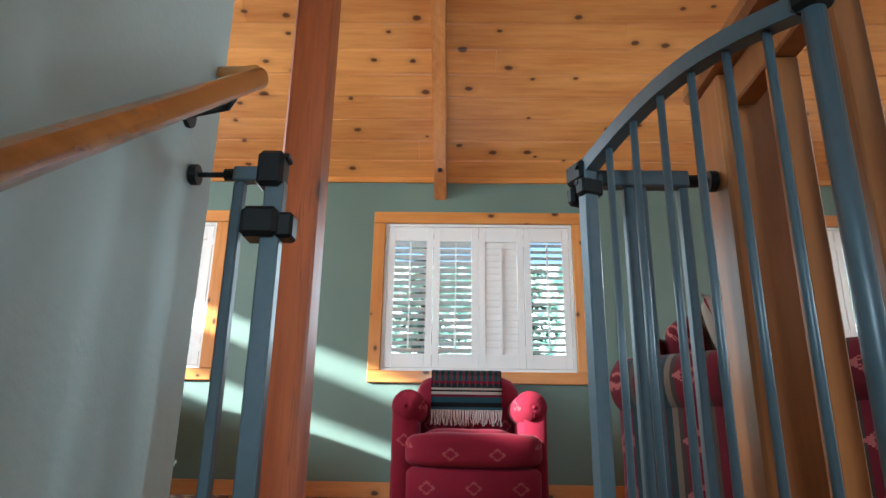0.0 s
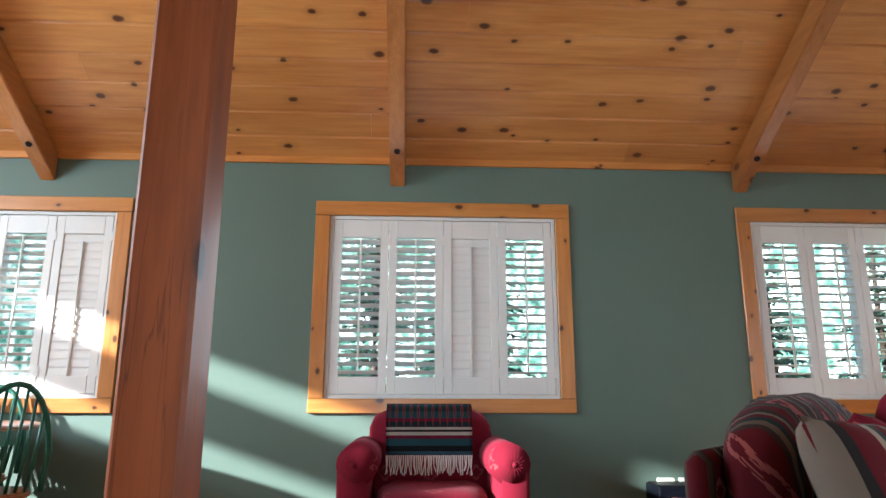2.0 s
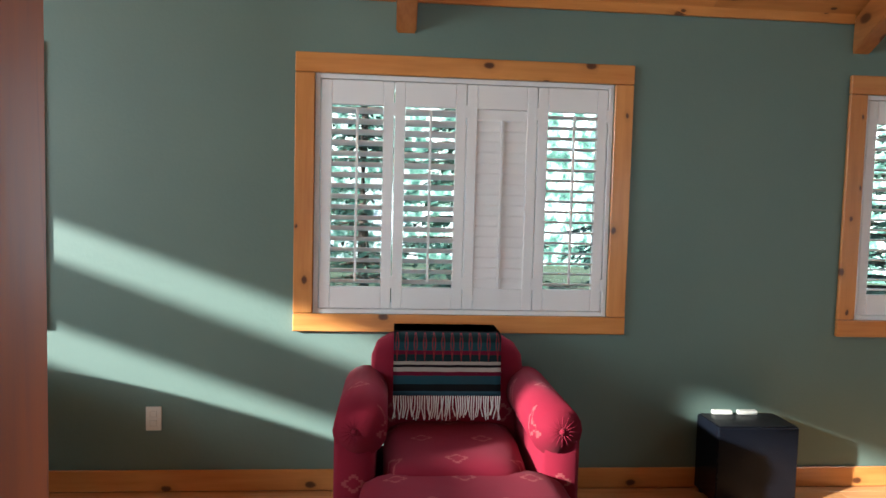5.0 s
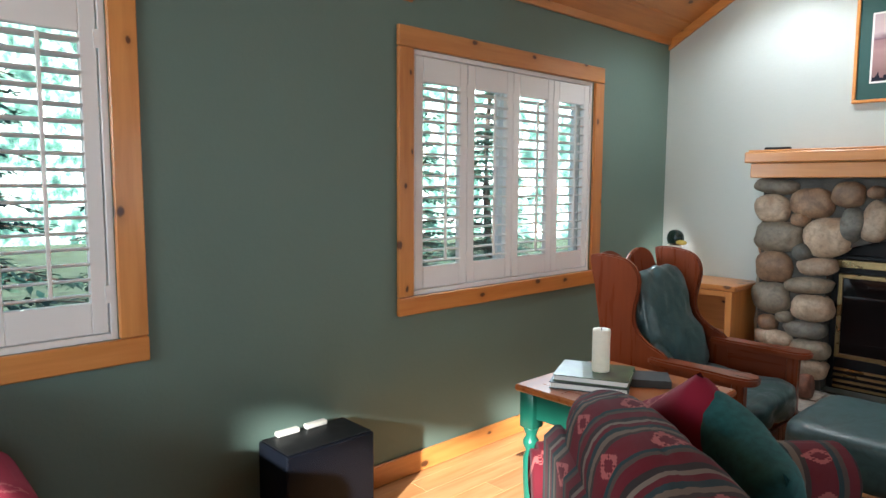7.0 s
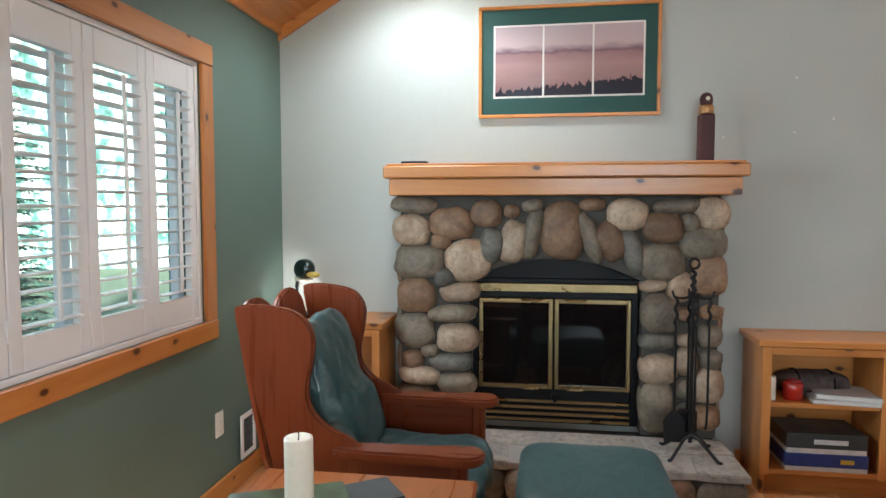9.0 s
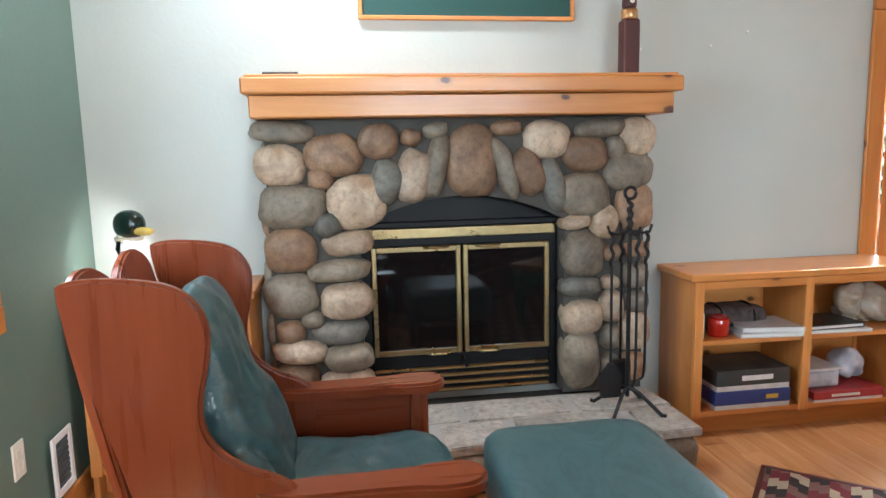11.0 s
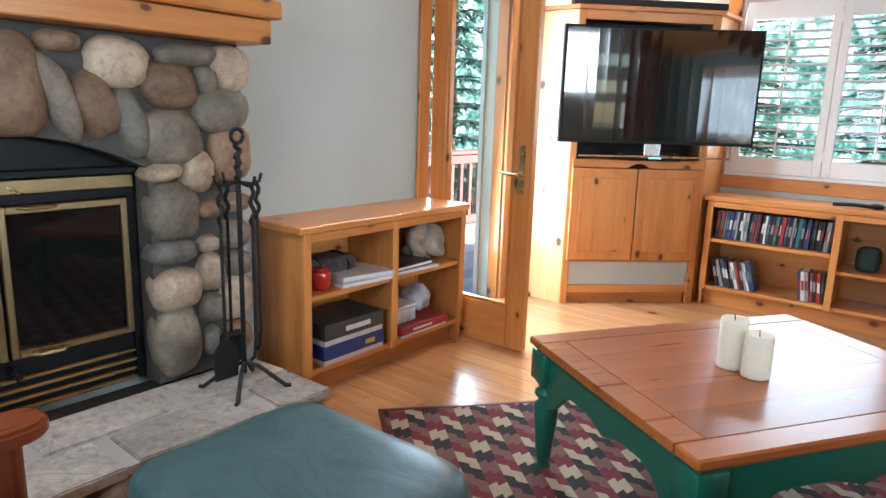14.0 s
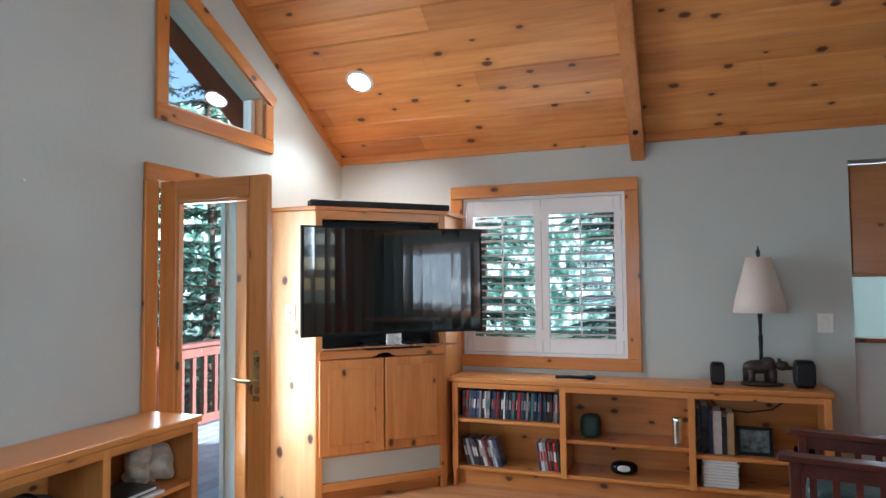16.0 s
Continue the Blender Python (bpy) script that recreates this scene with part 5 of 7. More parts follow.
for s in (-1, 1):
    bm = bmesh.new()
    prism(bm, smooth_loop(WING), 0, s * 0.305 - 0.014, s * 0.305 + 0.014, 0.007)
    part("wing", bm, M_cherry, mc)
    bm = bmesh.new()
    outline = [(-0.055, -0.44), (-0.02, -0.475), (0.03, -0.475), (0.062, -0.44), (0.062, -0.36), (0.045, -0.30), (0.045, 0.14), (-0.045, 0.14), (-0.045, -0.30), (-0.058, -0.36)]
    prism(bm, smooth_loop([(x, y * 0.96 + (0.10 if y < 0 else 0)) for x, y in outline]), 2, 0.587, 0.621, 0.008)
    part("armrest", bm, M_cherryy, mc, "", False, pose(s * 0.305, 0, 0))
    part("side_panel", boxm(s * 0.305 - 0.012, s * 0.305 + 0.012, -0.25, 0.26, 0.30, 0.586, 0.002), M_cherryy, mc)
    part("side_rail", boxm(s * 0.305 - 0.018, s * 0.305 + 0.018, -0.25, 0.30, 0.16, 0.30, 0.004), M_cherryy, mc)
    part("front_leg", boxm(s * 0.305 - 0.024, s * 0.305 + 0.024, -0.303, -0.251, 0.0, 0.586, 0.006), M_cherry, mc)
    part("rear_leg", boxm(s * 0.305 - 0.022, s * 0.305 + 0.022, 0.302, 0.35, 0.0, 0.34, 0.006), M_cherry, mc)
bm = bmesh.new()
BACK = [(-0.29, 0.30), (0.29, 0.30), (0.29, 1.0), (0.24, 1.07), (0.14, 1.09), (0.05, 1.06), (0.0, 1.02), (-0.05, 1.06), (-0.14, 1.09), (-0.24, 1.07), (-0.29, 1.0)]
prism(bm, smooth_loop(BACK), 1, -0.012, 0.012, 0.006)
part("back_panel", bm, M_cherry, mc, "heart-topped back panel", False, pose(0, 0.262, 0, -11))
part("front_rail", boxm(-0.28, 0.28, -0.293, -0.268, 0.14, 0.29, 0.004), M_cherry, mc)
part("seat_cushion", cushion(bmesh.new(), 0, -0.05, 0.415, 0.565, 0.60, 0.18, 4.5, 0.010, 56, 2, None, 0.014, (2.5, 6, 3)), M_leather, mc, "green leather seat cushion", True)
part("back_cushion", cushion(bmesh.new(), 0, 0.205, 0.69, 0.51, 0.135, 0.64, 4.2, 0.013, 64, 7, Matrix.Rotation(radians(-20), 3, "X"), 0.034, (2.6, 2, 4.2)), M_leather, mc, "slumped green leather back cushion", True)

fs = thing("footstool", pose(3.29, 3.33, 0), "green leather footstool on a cherry frame", "footstool")
part("cushion", cushion(bmesh.new(), 0, 0, 0.38, 0.60, 0.52, 0.21, 7, 0.004, 30, 5), M_leather_taut, fs, "green leather pad", True)
for x in (-0.25, 0.25):
    for y in (-0.2, 0.2):
        part("leg", boxm(x - 0.022, x + 0.022, y - 0.022, y + 0.022, 0, 0.27, 0.004), M_cherry, fs)
    part("rail", boxm(x - 0.012, x + 0.012, -0.178, 0.178, 0.17, 0.255, 0.003), M_cherry, fs)
for y in (-0.2, 0.2):
    part("rail", boxm(-0.228, 0.228, y - 0.012, y + 0.012, 0.17, 0.255, 0.003), M_cherry, fs)

# ---- things on and beside the hearth ----
lg = bmesh.new()
rg = random.Random(5)
tube(lg, [(0, y, 0.07 + 0.004 * math.sin(y * 20)) for y in [i * 0.03 - 0.19 for i in range(13)]], [0.066 + 0.004 * math.sin(i * 1.7) for i in range(13)], 18)
o = part("firewood_log", lg, stone_mat("log_bark", (0.26, 0.12, 0.085), (0.13, 0.055, 0.04), 3), None, "", True, pose(4.30, 4.07, 0.2))
tagged(o, "reddish split log lying on the hearth", "log")

ft = thing("fire_tools", pose(4.25, 2.81, 0.203), "wrought iron fire tool stand with hanging tools", "fire tools")
part("stem", cyl(bmesh.new(), (0, 0, 0.06), (0, 0, 0.86), 0.009), M_iron, ft)
tw_ = bmesh.new()
tube(tw_, [(0.008 * math.cos(i * 1.1), 0.008 * math.sin(i * 1.1), 0.765 + i * 0.0065) for i in range(20)], 0.009, 6)
part("twisted_grip", tw_, M_iron, ft)
ring = bmesh.new()
tube(ring, [(0, 0.024 * math.cos(i * math.pi / 6), 0.915 + 0.024 * math.sin(i * math.pi / 6)) for i in range(13)], 0.007, 6)
part("ring", ring, M_iron, ft)
for k in range(4):
    a = math.pi / 4 + k * math.pi / 2
    c, s = math.cos(a), math.sin(a)
    part("leg", tube(bmesh.new(), [(0, 0, 0.10), (0.05 * c, 0.05 * s, 0.085), (0.10 * c, 0.10 * s, 0.045), (0.15 * c, 0.15 * s, 0.006), (0.165 * c, 0.165 * s, 0.010)], 0.008, 6), M_iron, ft)
    a -= math.pi / 4
    c, s = math.cos(a), math.sin(a)
    part("hook", tube(bmesh.new(), [(0, 0, 0.76), (0.05 * c, 0.05 * s, 0.75), (0.085 * c, 0.085 * s, 0.755), (0.095 * c, 0.095 * s, 0.785)], 0.006, 6), M_iron, ft)
    tl = bmesh.new()
    x, y = 0.075 * c, 0.075 * s
    cyl(tl, (x, y, 0.62), (x, y, 0.20), 0.006, seg=8)
    tube(tl, [(x + 0.006 * math.cos(i * 1.2), y + 0.006 * math.sin(i * 1.2), 0.62 + i * 0.0125) for i in range(12)], 0.008, 6)
    if k == 0:
        box(tl, x - 0.02, x + 0.02, y - 0.045, y + 0.045, 0.08, 0.20, 0.012)
        part("brush", tl, M_black, ft, "black hearth brush")
    elif k == 1:
        prism(tl, [(y - 0.045, 0.06), (y + 0.045, 0.06), (y + 0.05, 0.16), (y + 0.012, 0.21), (y - 0.012, 0.21), (y - 0.05, 0.16)], 0, x - 0.008, x + 0.004, 0.003)
        part("shovel", tl, M_iron, ft, "dark iron ash shovel")
    else:
        tube(tl, [(x, y, 0.21), (x + 0.01, y, 0.14), (x + 0.03, y, 0.12)], 0.006, 6)
        part("poker", tl, M_iron, ft)

M_figure = wood("dark_red_wood", (0.07, 0.012, 0.010), (0.03, 0.007, 0.006), 2, 0, 0.55)
fg = thing("carved_figure", pose(4.50, 2.715, 1.606), "dark red square wooden column with a carved head on the mantel", "ornament")
part("column", boxm(-0.034, 0.034, -0.036, 0.036, 0.0, 0.235, 0.006), M_figure, fg)
part("collar", lathe(bmesh.new(), [(0.034, 0.236), (0.036, 0.245), (0.036, 0.272), (0.032, 0.28)], 20), tint_metal("aged_gold", (0.45, 0.27, 0.12)), fg, "aged gold collar", True)
part("head", cushion(bmesh.new(), 0, 0, 0.305, 0.06, 0.062, 0.075, 2.3, 0.003, 14), M_figure, fg, "", True)
part("eye", cyl(bmesh.new(), (-0.032, 0, 0.31), (-0.026, 0, 0.31), 0.010, seg=12), M_cream, fg, "pale round eye")
o = part("remote_control", boxm(-0.022, 0.022, -0.07, 0.07, 0, 0.016, 0.004), M_black, None, "", False, pose(4.45, 4.18, 1.606))
tagged(o, "small black remote control lying on the mantel", "remote")

pic = thing("framed_print", pose(XR, 3.388, 1.862), "framed triptych print of a misty lake in a dark green mat", "picture")
PW, PH = 0.95, 0.59
for q in ((-PW / 2, PW / 2, 0, 0.018), (-PW / 2, PW / 2, PH - 0.018, PH), (-PW / 2, -PW / 2 + 0.018, 0.0185, PH - 0.0185), (PW / 2 - 0.018, PW / 2, 0.0185, PH - 0.0185)):
    part("frame_bar", boxm(-0.024, -0.002, *q, 0.003), M_pine[1], pic)
part("mat", boxm(-0.012, -0.004, -PW / 2 + 0.018, PW / 2 - 0.018, 0.018, PH - 0.018), painted("green_mat", (0.02, 0.075, 0.065), 0.7, 0.05), pic)
part("border", boxm(-0.0135, -0.0122, -0.395, 0.395, 0.105, 0.49), M_paper, pic)
def print_mat():
    m, t, b = nodes_of("lake_print")
    tc = t.nodes.new("ShaderNodeTexCoord")
    sp = t.nodes.new("ShaderNodeSeparateXYZ")
    t.links.new(tc.outputs["Object"], sp.inputs[0])
    n = noise_node(t, tc.outputs["Object"], 9, 5, (1, 1, 3))
    n2 = noise_node(t, tc.outputs["Object"], 60, 5, (1, 1, 0.45))
    z = math_node(t, "DIVIDE", math_node(t, "SUBTRACT", sp.outputs[2], 0.115), 0.365)
    zz = math_node(t, "ADD", z, math_node(t, "MULTIPLY", math_node(t, "SUBTRACT", n.outputs[0], 0.5), 0.18))
    r = ramp(t, [(0.0, (0.22, 0.13, 0.13)), (0.45, (0.42, 0.26, 0.25)), (0.60, (0.34, 0.20, 0.21)), (0.63, (0.20, 0.12, 0.15)), (0.72, (0.55, 0.42, 0.42)), (1.0, (0.50, 0.40, 0.42))])
    t.links.new(zz, r.inputs[0])
    edge = math_node(t, "LESS_THAN", z, math_node(t, "ADD", math_node(t, "MULTIPLY", n2.outputs[0], 0.30), math_node(t, "MULTIPLY", sp.outputs[1], -0.22)))
    col = mixc(t, edge, r.outputs[0], (0.02, 0.022, 0.035))
    t.links.new(col, b.inputs["Base Color"])
    b.inputs["Roughness"].default_value = 0.12
    b.inputs["Coat Weight"].default_value = 0.5
    return m
M_print = print_mat()
for i in range(3):
    a_ = -0.385 + i * 0.26
    part("print_panel", boxm(-0.0148, -0.0137, a_, a_ + 0.25, 0.115, 0.48), M_print, pic)

# ---- corner shelf with duck lamp ----
def pine_carcass(o, w, d, h, bays, shelves, top_over=0.02, kick=0.10, back=True, t=0.022, right_end=True):
    """Open bookcase: x across from 0 to w, front at y = 0, back at y = -d. bays: dividers' places; shelves: heights in each bay."""
    part("top", boxm(-top_over, w + top_over, -d, top_over, h - 0.032, h, 0.005), M_pine[0], o)
    part("side", boxm(0, t, -d, 0, 0.0, h - 0.034, 0.003), M_pine[2], o)
    part("side", boxm(w - t, w, -d, 0, 0.0, h - 0.034, 0.003), M_pine[2], o)
    for x in bays[1:-1]:
        part("divider", boxm(x - t / 2, x + t / 2, -d + 0.012, -0.002, kick + 0.026, h - 0.034, 0.002), M_pine[2], o)
    part("bottom_shelf", boxm(t + 0.001, w - t - 0.001, -d + 0.012, -0.001, kick, kick + 0.024, 0.003), M_pine[0], o)
    for (a, b), hs in zip(zip(bays, bays[1:]), shelves):
        for z in hs:
            part("shelf", boxm(a + t / 2 + 0.001, b - t / 2 - 0.001, -d + 0.012, -0.004, z, z + 0.024, 0.003), M_pine[0], o)
    part("toe_kick", boxm(t + 0.001, w - t - 0.001, -0.075, -0.062, 0.0, kick - 0.001), M_pine[0], o)
    part("back", boxm(t, w - t, -d, -d + 0.011, kick, h - 0.034), M_pine[0], o)
    for x in bays:
        xx = min(max(x, 0.02), w - 0.02)
        part("face_stile", boxm(xx - 0.02, xx + 0.02, -0.001, 0.014, kick, h - 0.034, 0.002), M_pine[2], o)
    part("face_rail", boxm(0.04, w - 0.04, -0.001, 0.0135, h - 0.07, h - 0.0345, 0.002), M_pine[0], o)


cs = thing("corner_shelf", pose(4.28, 4.33, 0, 0, 0, 90), "open knotty pine shelf in the corner behind the wing chair", "shelf")
pine_carcass(cs, 0.62, 0.36, 0.79, [0.0, 0.62], [[0.42]])
o = part("paper_box", boxm(-0.05, 0.05, -0.04, 0.04, 0, 0.12, 0.003), tint("yellow_card", (0.62, 0.40, 0.03)), None, "", False, pose(4.40, 4.82, 0.446))
tagged(o, "small yellow box on the corner shelf", "box")
dl = thing("duck_lamp", pose(4.42, 4.80, 0.79, 0, 0, -35), "gooseneck lamp with a mallard head shade, switched on", "lamp")
part("base", lathe(bmesh.new(), [(0.07, 0), (0.07, 0.012), (0.045, 0.022), (0.012, 0.03)], 20), M_black, dl, "", True)
part("neck", tube(bmesh.new(), [(0, 0, 0.02), (0.0, 0.035, 0.08), (0.0, 0.045, 0.16), (0, 0.02, 0.23), (0, -0.01, 0.255)], 0.011, 10), M_black, dl, "", True)
bm = cushion(bmesh.new(), 0, -0.03, 0.258, 0.098, 0.135, 0.115, 2.2, 0, 12)
part("head", bm, tint("glossy_green_glaze", (0.004, 0.016, 0.012), 0.2), dl, "glossy dark green duck head", True)
part("collar", tube(bmesh.new(), [(0.042 * math.cos(i * math.pi / 8), -0.02 + 0.05 * math.sin(i * math.pi / 8), 0.205) for i in range(17)], 0.008, 6), M_cream, dl, "cream ring under the head", True)
bm = cushion(bmesh.new(), 0, -0.108, 0.235, 0.06, 0.08, 0.032, 2.4, 0, 10)
part("bill", bm, tint("yellow_glaze", (0.58, 0.44, 0.10), 0.25), dl, "yellow bill", True)
part("bulb", lathe(bmesh.new(), [(0.004, 0), (0.018, 0.01), (0.02, 0.025), (0.008, 0.04)], 12, (0, -0.01, 0.19)), glow("lamp_bulb", (1.0, 0.9, 0.72), 18), dl, "", True)

# ---- bookcase beside the fireplace ----
bc = thing("bookcase", pose(4.335, 1.385, 0, 0, 0, 90), "low knotty pine bookcase with four half-full compartments", "bookcase")
pine_carcass(bc, 1.085, 0.31, 0.752, [0.0, 0.54, 1.085], [[0.425], [0.425]], 0.022, 0.10)
def rest(y, z, x=4.47, rz=0):
    return pose(x, y, z, 0, 0, rz)
cn = thing("jar_candle", rest(2.30, 0.449, 4.42), "red glass jar candle on the shelf", "candle")
part("jar", lathe(bmesh.new(), [(0.042, 0), (0.046, 0.01), (0.046, 0.075), (0.040, 0.085)], 20), tint("red_glass", (0.45, 0.02, 0.01), 0.12), cn, "", True)
part("lid", lathe(bmesh.new(), [(0.036, 0.086), (0.036, 0.092), (0.01, 0.10)], 16), M_bookr, cn, "", True)
o = part("white_candle", lathe(bmesh.new(), [(0.025, 0), (0.026, 0.01), (0.026, 0.11), (0.022, 0.115)], 16), M_cream, None, "", True, rest(2.41, 0.449, 4.40))
tagged(o, "slim white candle on the shelf", "candle")
book("hardback_book", rest(2.08, 0.449, 4.44, 84), 0.29, 0.22, 0.018, M_bookw, "white hardback book lying on the shelf", "", "book")
bk = book("hardback_book", rest(2.06, 0.468, 4.45, 80), 0.28, 0.22, 0.022, M_bookw, "large white hardback book lying on the shelf")
o = part("folded_blanket", cushion(bmesh.new(), 0, 0, 0.055, 0.16, 0.34, 0.11, 3.5, 0.008, 16, 3), plain("plaid_wool", (0.09, 0.065, 0.06), 0.95, 0, 0.6, 18, 0.5), None, "", True, rest(2.17, 0.449, 4.55))
tagged(o, "rolled dark plaid blanket with black straps behind the books", "blanket")
for y_ in (-0.08, 0.08):
    part("strap", tube(bmesh.new(), [(0.085 * math.cos(a_), y_, 0.055 + 0.06 * math.sin(a_)) for a_ in [i * math.pi / 10 for i in range(21)]], 0.007, 6), M_black, o, "black carrying strap", True)


def game_box(m, w, d, h, mat, label, bar=None):
    """A boxed board game: lid and tray, with the lettering as a plain bar."""
    o = thing("board_game", m, label, "board game", "boxed games")
    part("lid", boxm(-w / 2, w / 2, -d / 2, d / 2, h * 0.25, h, 0.002), mat, o)
    part("tray", boxm(-w / 2 + 0.003, w / 2 - 0.003, -d / 2 + 0.003, d / 2 - 0.003, 0, h * 0.25), M_bookw, o)
    if bar:
        part("label_bar", boxm(-w / 2 - 0.0012, -w / 2, -d * bar[0] - bar[1] * d / 2, -d * bar[0] + bar[1] * d / 2, h * 0.48, h * 0.72), bar[2], o)
game_box(rest(2.17, 0.124, 4.46), 0.25, 0.37, 0.085, M_bookb, "blue boxed board game on the bottom shelf", (0.25, 0.16, tint("yellow_print", (0.6, 0.42, 0.05))))
game_box(rest(2.17, 0.21, 4.46), 0.25, 0.36, 0.095, M_bookd, "black boxed board game with pale lettering", (0.05, 0.42, M_bookw))
book("magazine_stack", rest(1.74, 0.449, 4.44, 86), 0.29, 0.22, 0.014, M_bookw, "white magazine lying on the shelf", "", "magazine")
book("magazine_stack", rest(1.76, 0.464, 4.45, 92), 0.28, 0.21, 0.02, M_bookd, "dark magazines lying on the shelf", "", "magazine")
o = part("canvas_bag", cushion(bmesh.new(), 0, 0, 0.085, 0.15, 0.26, 0.20, 2.4, 0.035, 44, 9, None, 0.05, (6, 5, 4)), M_canvas, None, "", True, rest(1.54, 0.449, 4.50))
tagged(o, "crumpled beige canvas bag on the shelf", "bag")
game_box(rest(1.69, 0.124, 4.45), 0.24, 0.36, 0.05, M_bookr, "red and white boxed game on the bottom shelf", (-0.05, 0.4, M_bookw))
pb = thing("plastic_tub", rest(1.80, 0.175, 4.47), "clear plastic tub of game pieces", "box")
M_tub = plain("clear_plastic", (0.45, 0.47, 0.52), 0.2, 0, 0.3, 12, 0.1)
part("tub", boxm(-0.09, 0.09, -0.10, 0.10, 0, 0.08, 0.01), M_tub, pb)
part("lid", boxm(-0.095, 0.095, -0.105, 0.105, 0.081, 0.093, 0.004), M_bookw, pb)
o = part("plastic_bag", cushion(bmesh.new(), 0, 0, 0.06, 0.12, 0.15, 0.14, 2.2, 0.05, 18, 13), M_tub, None, "", True, rest(1.58, 0.175, 4.48))
tagged(o, "crumpled clear plastic bag in the bookcase", "bag")

# ---- corner cabinet with television ----
cab = thing("tv_cabinet", pose(0, 0, 0), "tall knotty pine corner cabinet with two doors under the television", "cabinet")
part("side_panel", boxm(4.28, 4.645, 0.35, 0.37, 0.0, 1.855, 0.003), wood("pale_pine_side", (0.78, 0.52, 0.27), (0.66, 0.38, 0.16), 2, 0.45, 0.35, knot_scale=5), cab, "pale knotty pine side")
part("side_panel", boxm(3.63, 3.65, -0.645, -0.27, 0.0, 1.855, 0.003), M_pine[2], cab)
for z in (0.10, 0.285, 0.93):
    bm = bmesh.new()
    prism(bm, [(4.275, 0.345), (4.64, 0.345), (4.64, -0.64), (3.655, -0.64), (3.655, -0.265)], 2, z, z + 0.022)
    part("shelf", bm, M_pine[0], cab)
bm = bmesh.new()
prism(bm, [(4.26, 0.40), (4.645, 0.40), (4.645, -0.645), (3.60, -0.645), (3.60, -0.26)], 2, 1.857, 1.88, 0.003)
part("top", bm, M_pine[0], cab)
front = pose(3.955, 0.05, 0, 0, 0, 44.6)
FW = 0.455
for s in (-1, 1):
    part("face_stile", boxm(min(s * FW, s * (FW - 0.045)), max(s * FW, s * (FW - 0.045)), -0.018, 0.004, 0.0, 1.855, 0.003), M_pine[2], cab, "", False, front)
part("face_rail", boxm(-FW + 0.046, FW - 0.046, -0.018, 0.004, 1.80, 1.855, 0.003), M_pine[0], cab, "", False, front)
part("face_rail", boxm(-FW + 0.046, FW - 0.046, -0.018, 0.004, 0.285, 0.315, 0.003), M_pine[0], cab, "", False, front)
part("face_rail", boxm(-FW + 0.046, FW - 0.046, -0.018, 0.004, 0.075, 0.125, 0.003), M_pine[0], cab, "", False, front)
part("toe_kick", boxm(-FW + 0.046, FW - 0.046, -0.05, -0.035, 0.0, 0.074), M_pine[0], cab, "", False, front)
# black sheet set in the open niche in place of its inner shade
part("niche_back", boxm(-FW + 0.05, FW - 0.05, -0.16, -0.15, 0.955, 1.80), M_black, cab, "black sheet for the shade inside the niche behind the television", False, front)
part("inset_panel", boxm(-FW + 0.047, FW - 0.047, -0.03, -0.012, 0.127, 0.284), M_grey, cab, "plain grey lower panel", False, front)
bm = bmesh.new()
n = 24
pts = [(-FW + 0.02, 0.955), (FW - 0.02, 0.955)]
for i in range(n, -1, -1):
    x = -FW + 0.02 + (2 * FW - 0.04) * i / n
    d = abs(x) / 0.07
    pts.append((x, 0.905 + (0.028 * (1 - d * d) if d < 1 else 0)))
prism(bm, pts, 1, 0.006, 0.026, 0.003)
part("drop_front", bm, M_pine[0], cab, "pull-out shelf front with a finger notch", False, front)
for s in (-1, 1):
    a_, b_ = (0.004, FW - 0.02) if s > 0 else (-FW + 0.02, -0.004)
    d = part("door", boxm(a_, b_, 0.006, 0.024, 0.30, 0.90, 0.005), M_pine[2], cab, "", False, front)
    part("panel", boxm(a_ + 0.06, b_ - 0.06, 0.0242, 0.0275, 0.36, 0.84, 0.003), M_pine[2], d)
tv = thing("television", pose(3.82, 0.18, 1.065, 0, 0, 41), "large curved flat-screen television, switched off", "television")
TWD, THT = 1.185, 0.675
def curved(bm, w, z0, z1, d0, d1, sag=0.055, n=18):
    pts = []
    for i in range(n + 1):
        x = -w / 2 + w * i / n
        pts.append((x, d1 + sag * (2 * x / w) ** 2))
    for i in range(n, -1, -1):
        x = -w / 2 + w * i / n
        pts.append((x, d0 + sag * (2 * x / w) ** 2))
    return prism(bm, pts, 2, z0, z1)
part("bezel", curved(bmesh.new(), TWD, 0, THT, -0.045, 0.0), M_black, tv)
part("screen", curved(bmesh.new(), TWD - 0.03, 0.018, THT - 0.012, 0.0006, 0.002), M_screen, tv, "glossy dark screen")
part("mount_arm", boxm(-0.10, 0.10, -0.20, -0.045, 0.18, 0.48, 0.01), M_black, tv)
foot = bmesh.new()
tube(foot, [(-0.46 + i * 0.092, 0.03 + 0.055 * ((-0.46 + i * 0.092) / 0.5) ** 2 - 0.02, -0.075) for i in range(11)], 0.014, 8, 0.5)
box(foot, -0.05, 0.05, -0.02, 0.0, -0.075, 0.02, 0.004)
part("stand_foot", foot, M_chrome, tv, "bright metal stand foot")
o = thing("soundbar", pose(3.97, 0.03, 1.881, 0, 0, 44.6), "long black soundbar on top of the corner cabinet", "soundbar")
part("body", boxm(-0.49, 0.49, -0.06, 0.03, 0, 0.045, 0.008), M_black, o)
part("grille", boxm(-0.48, 0.48, 0.0305, 0.0335, 0.005, 0.04), M_iron, o)
o = thing("media_player", pose(3.91, 0.0, 0.953, 0, 0, 44.6), "black media player under the television", "media player")
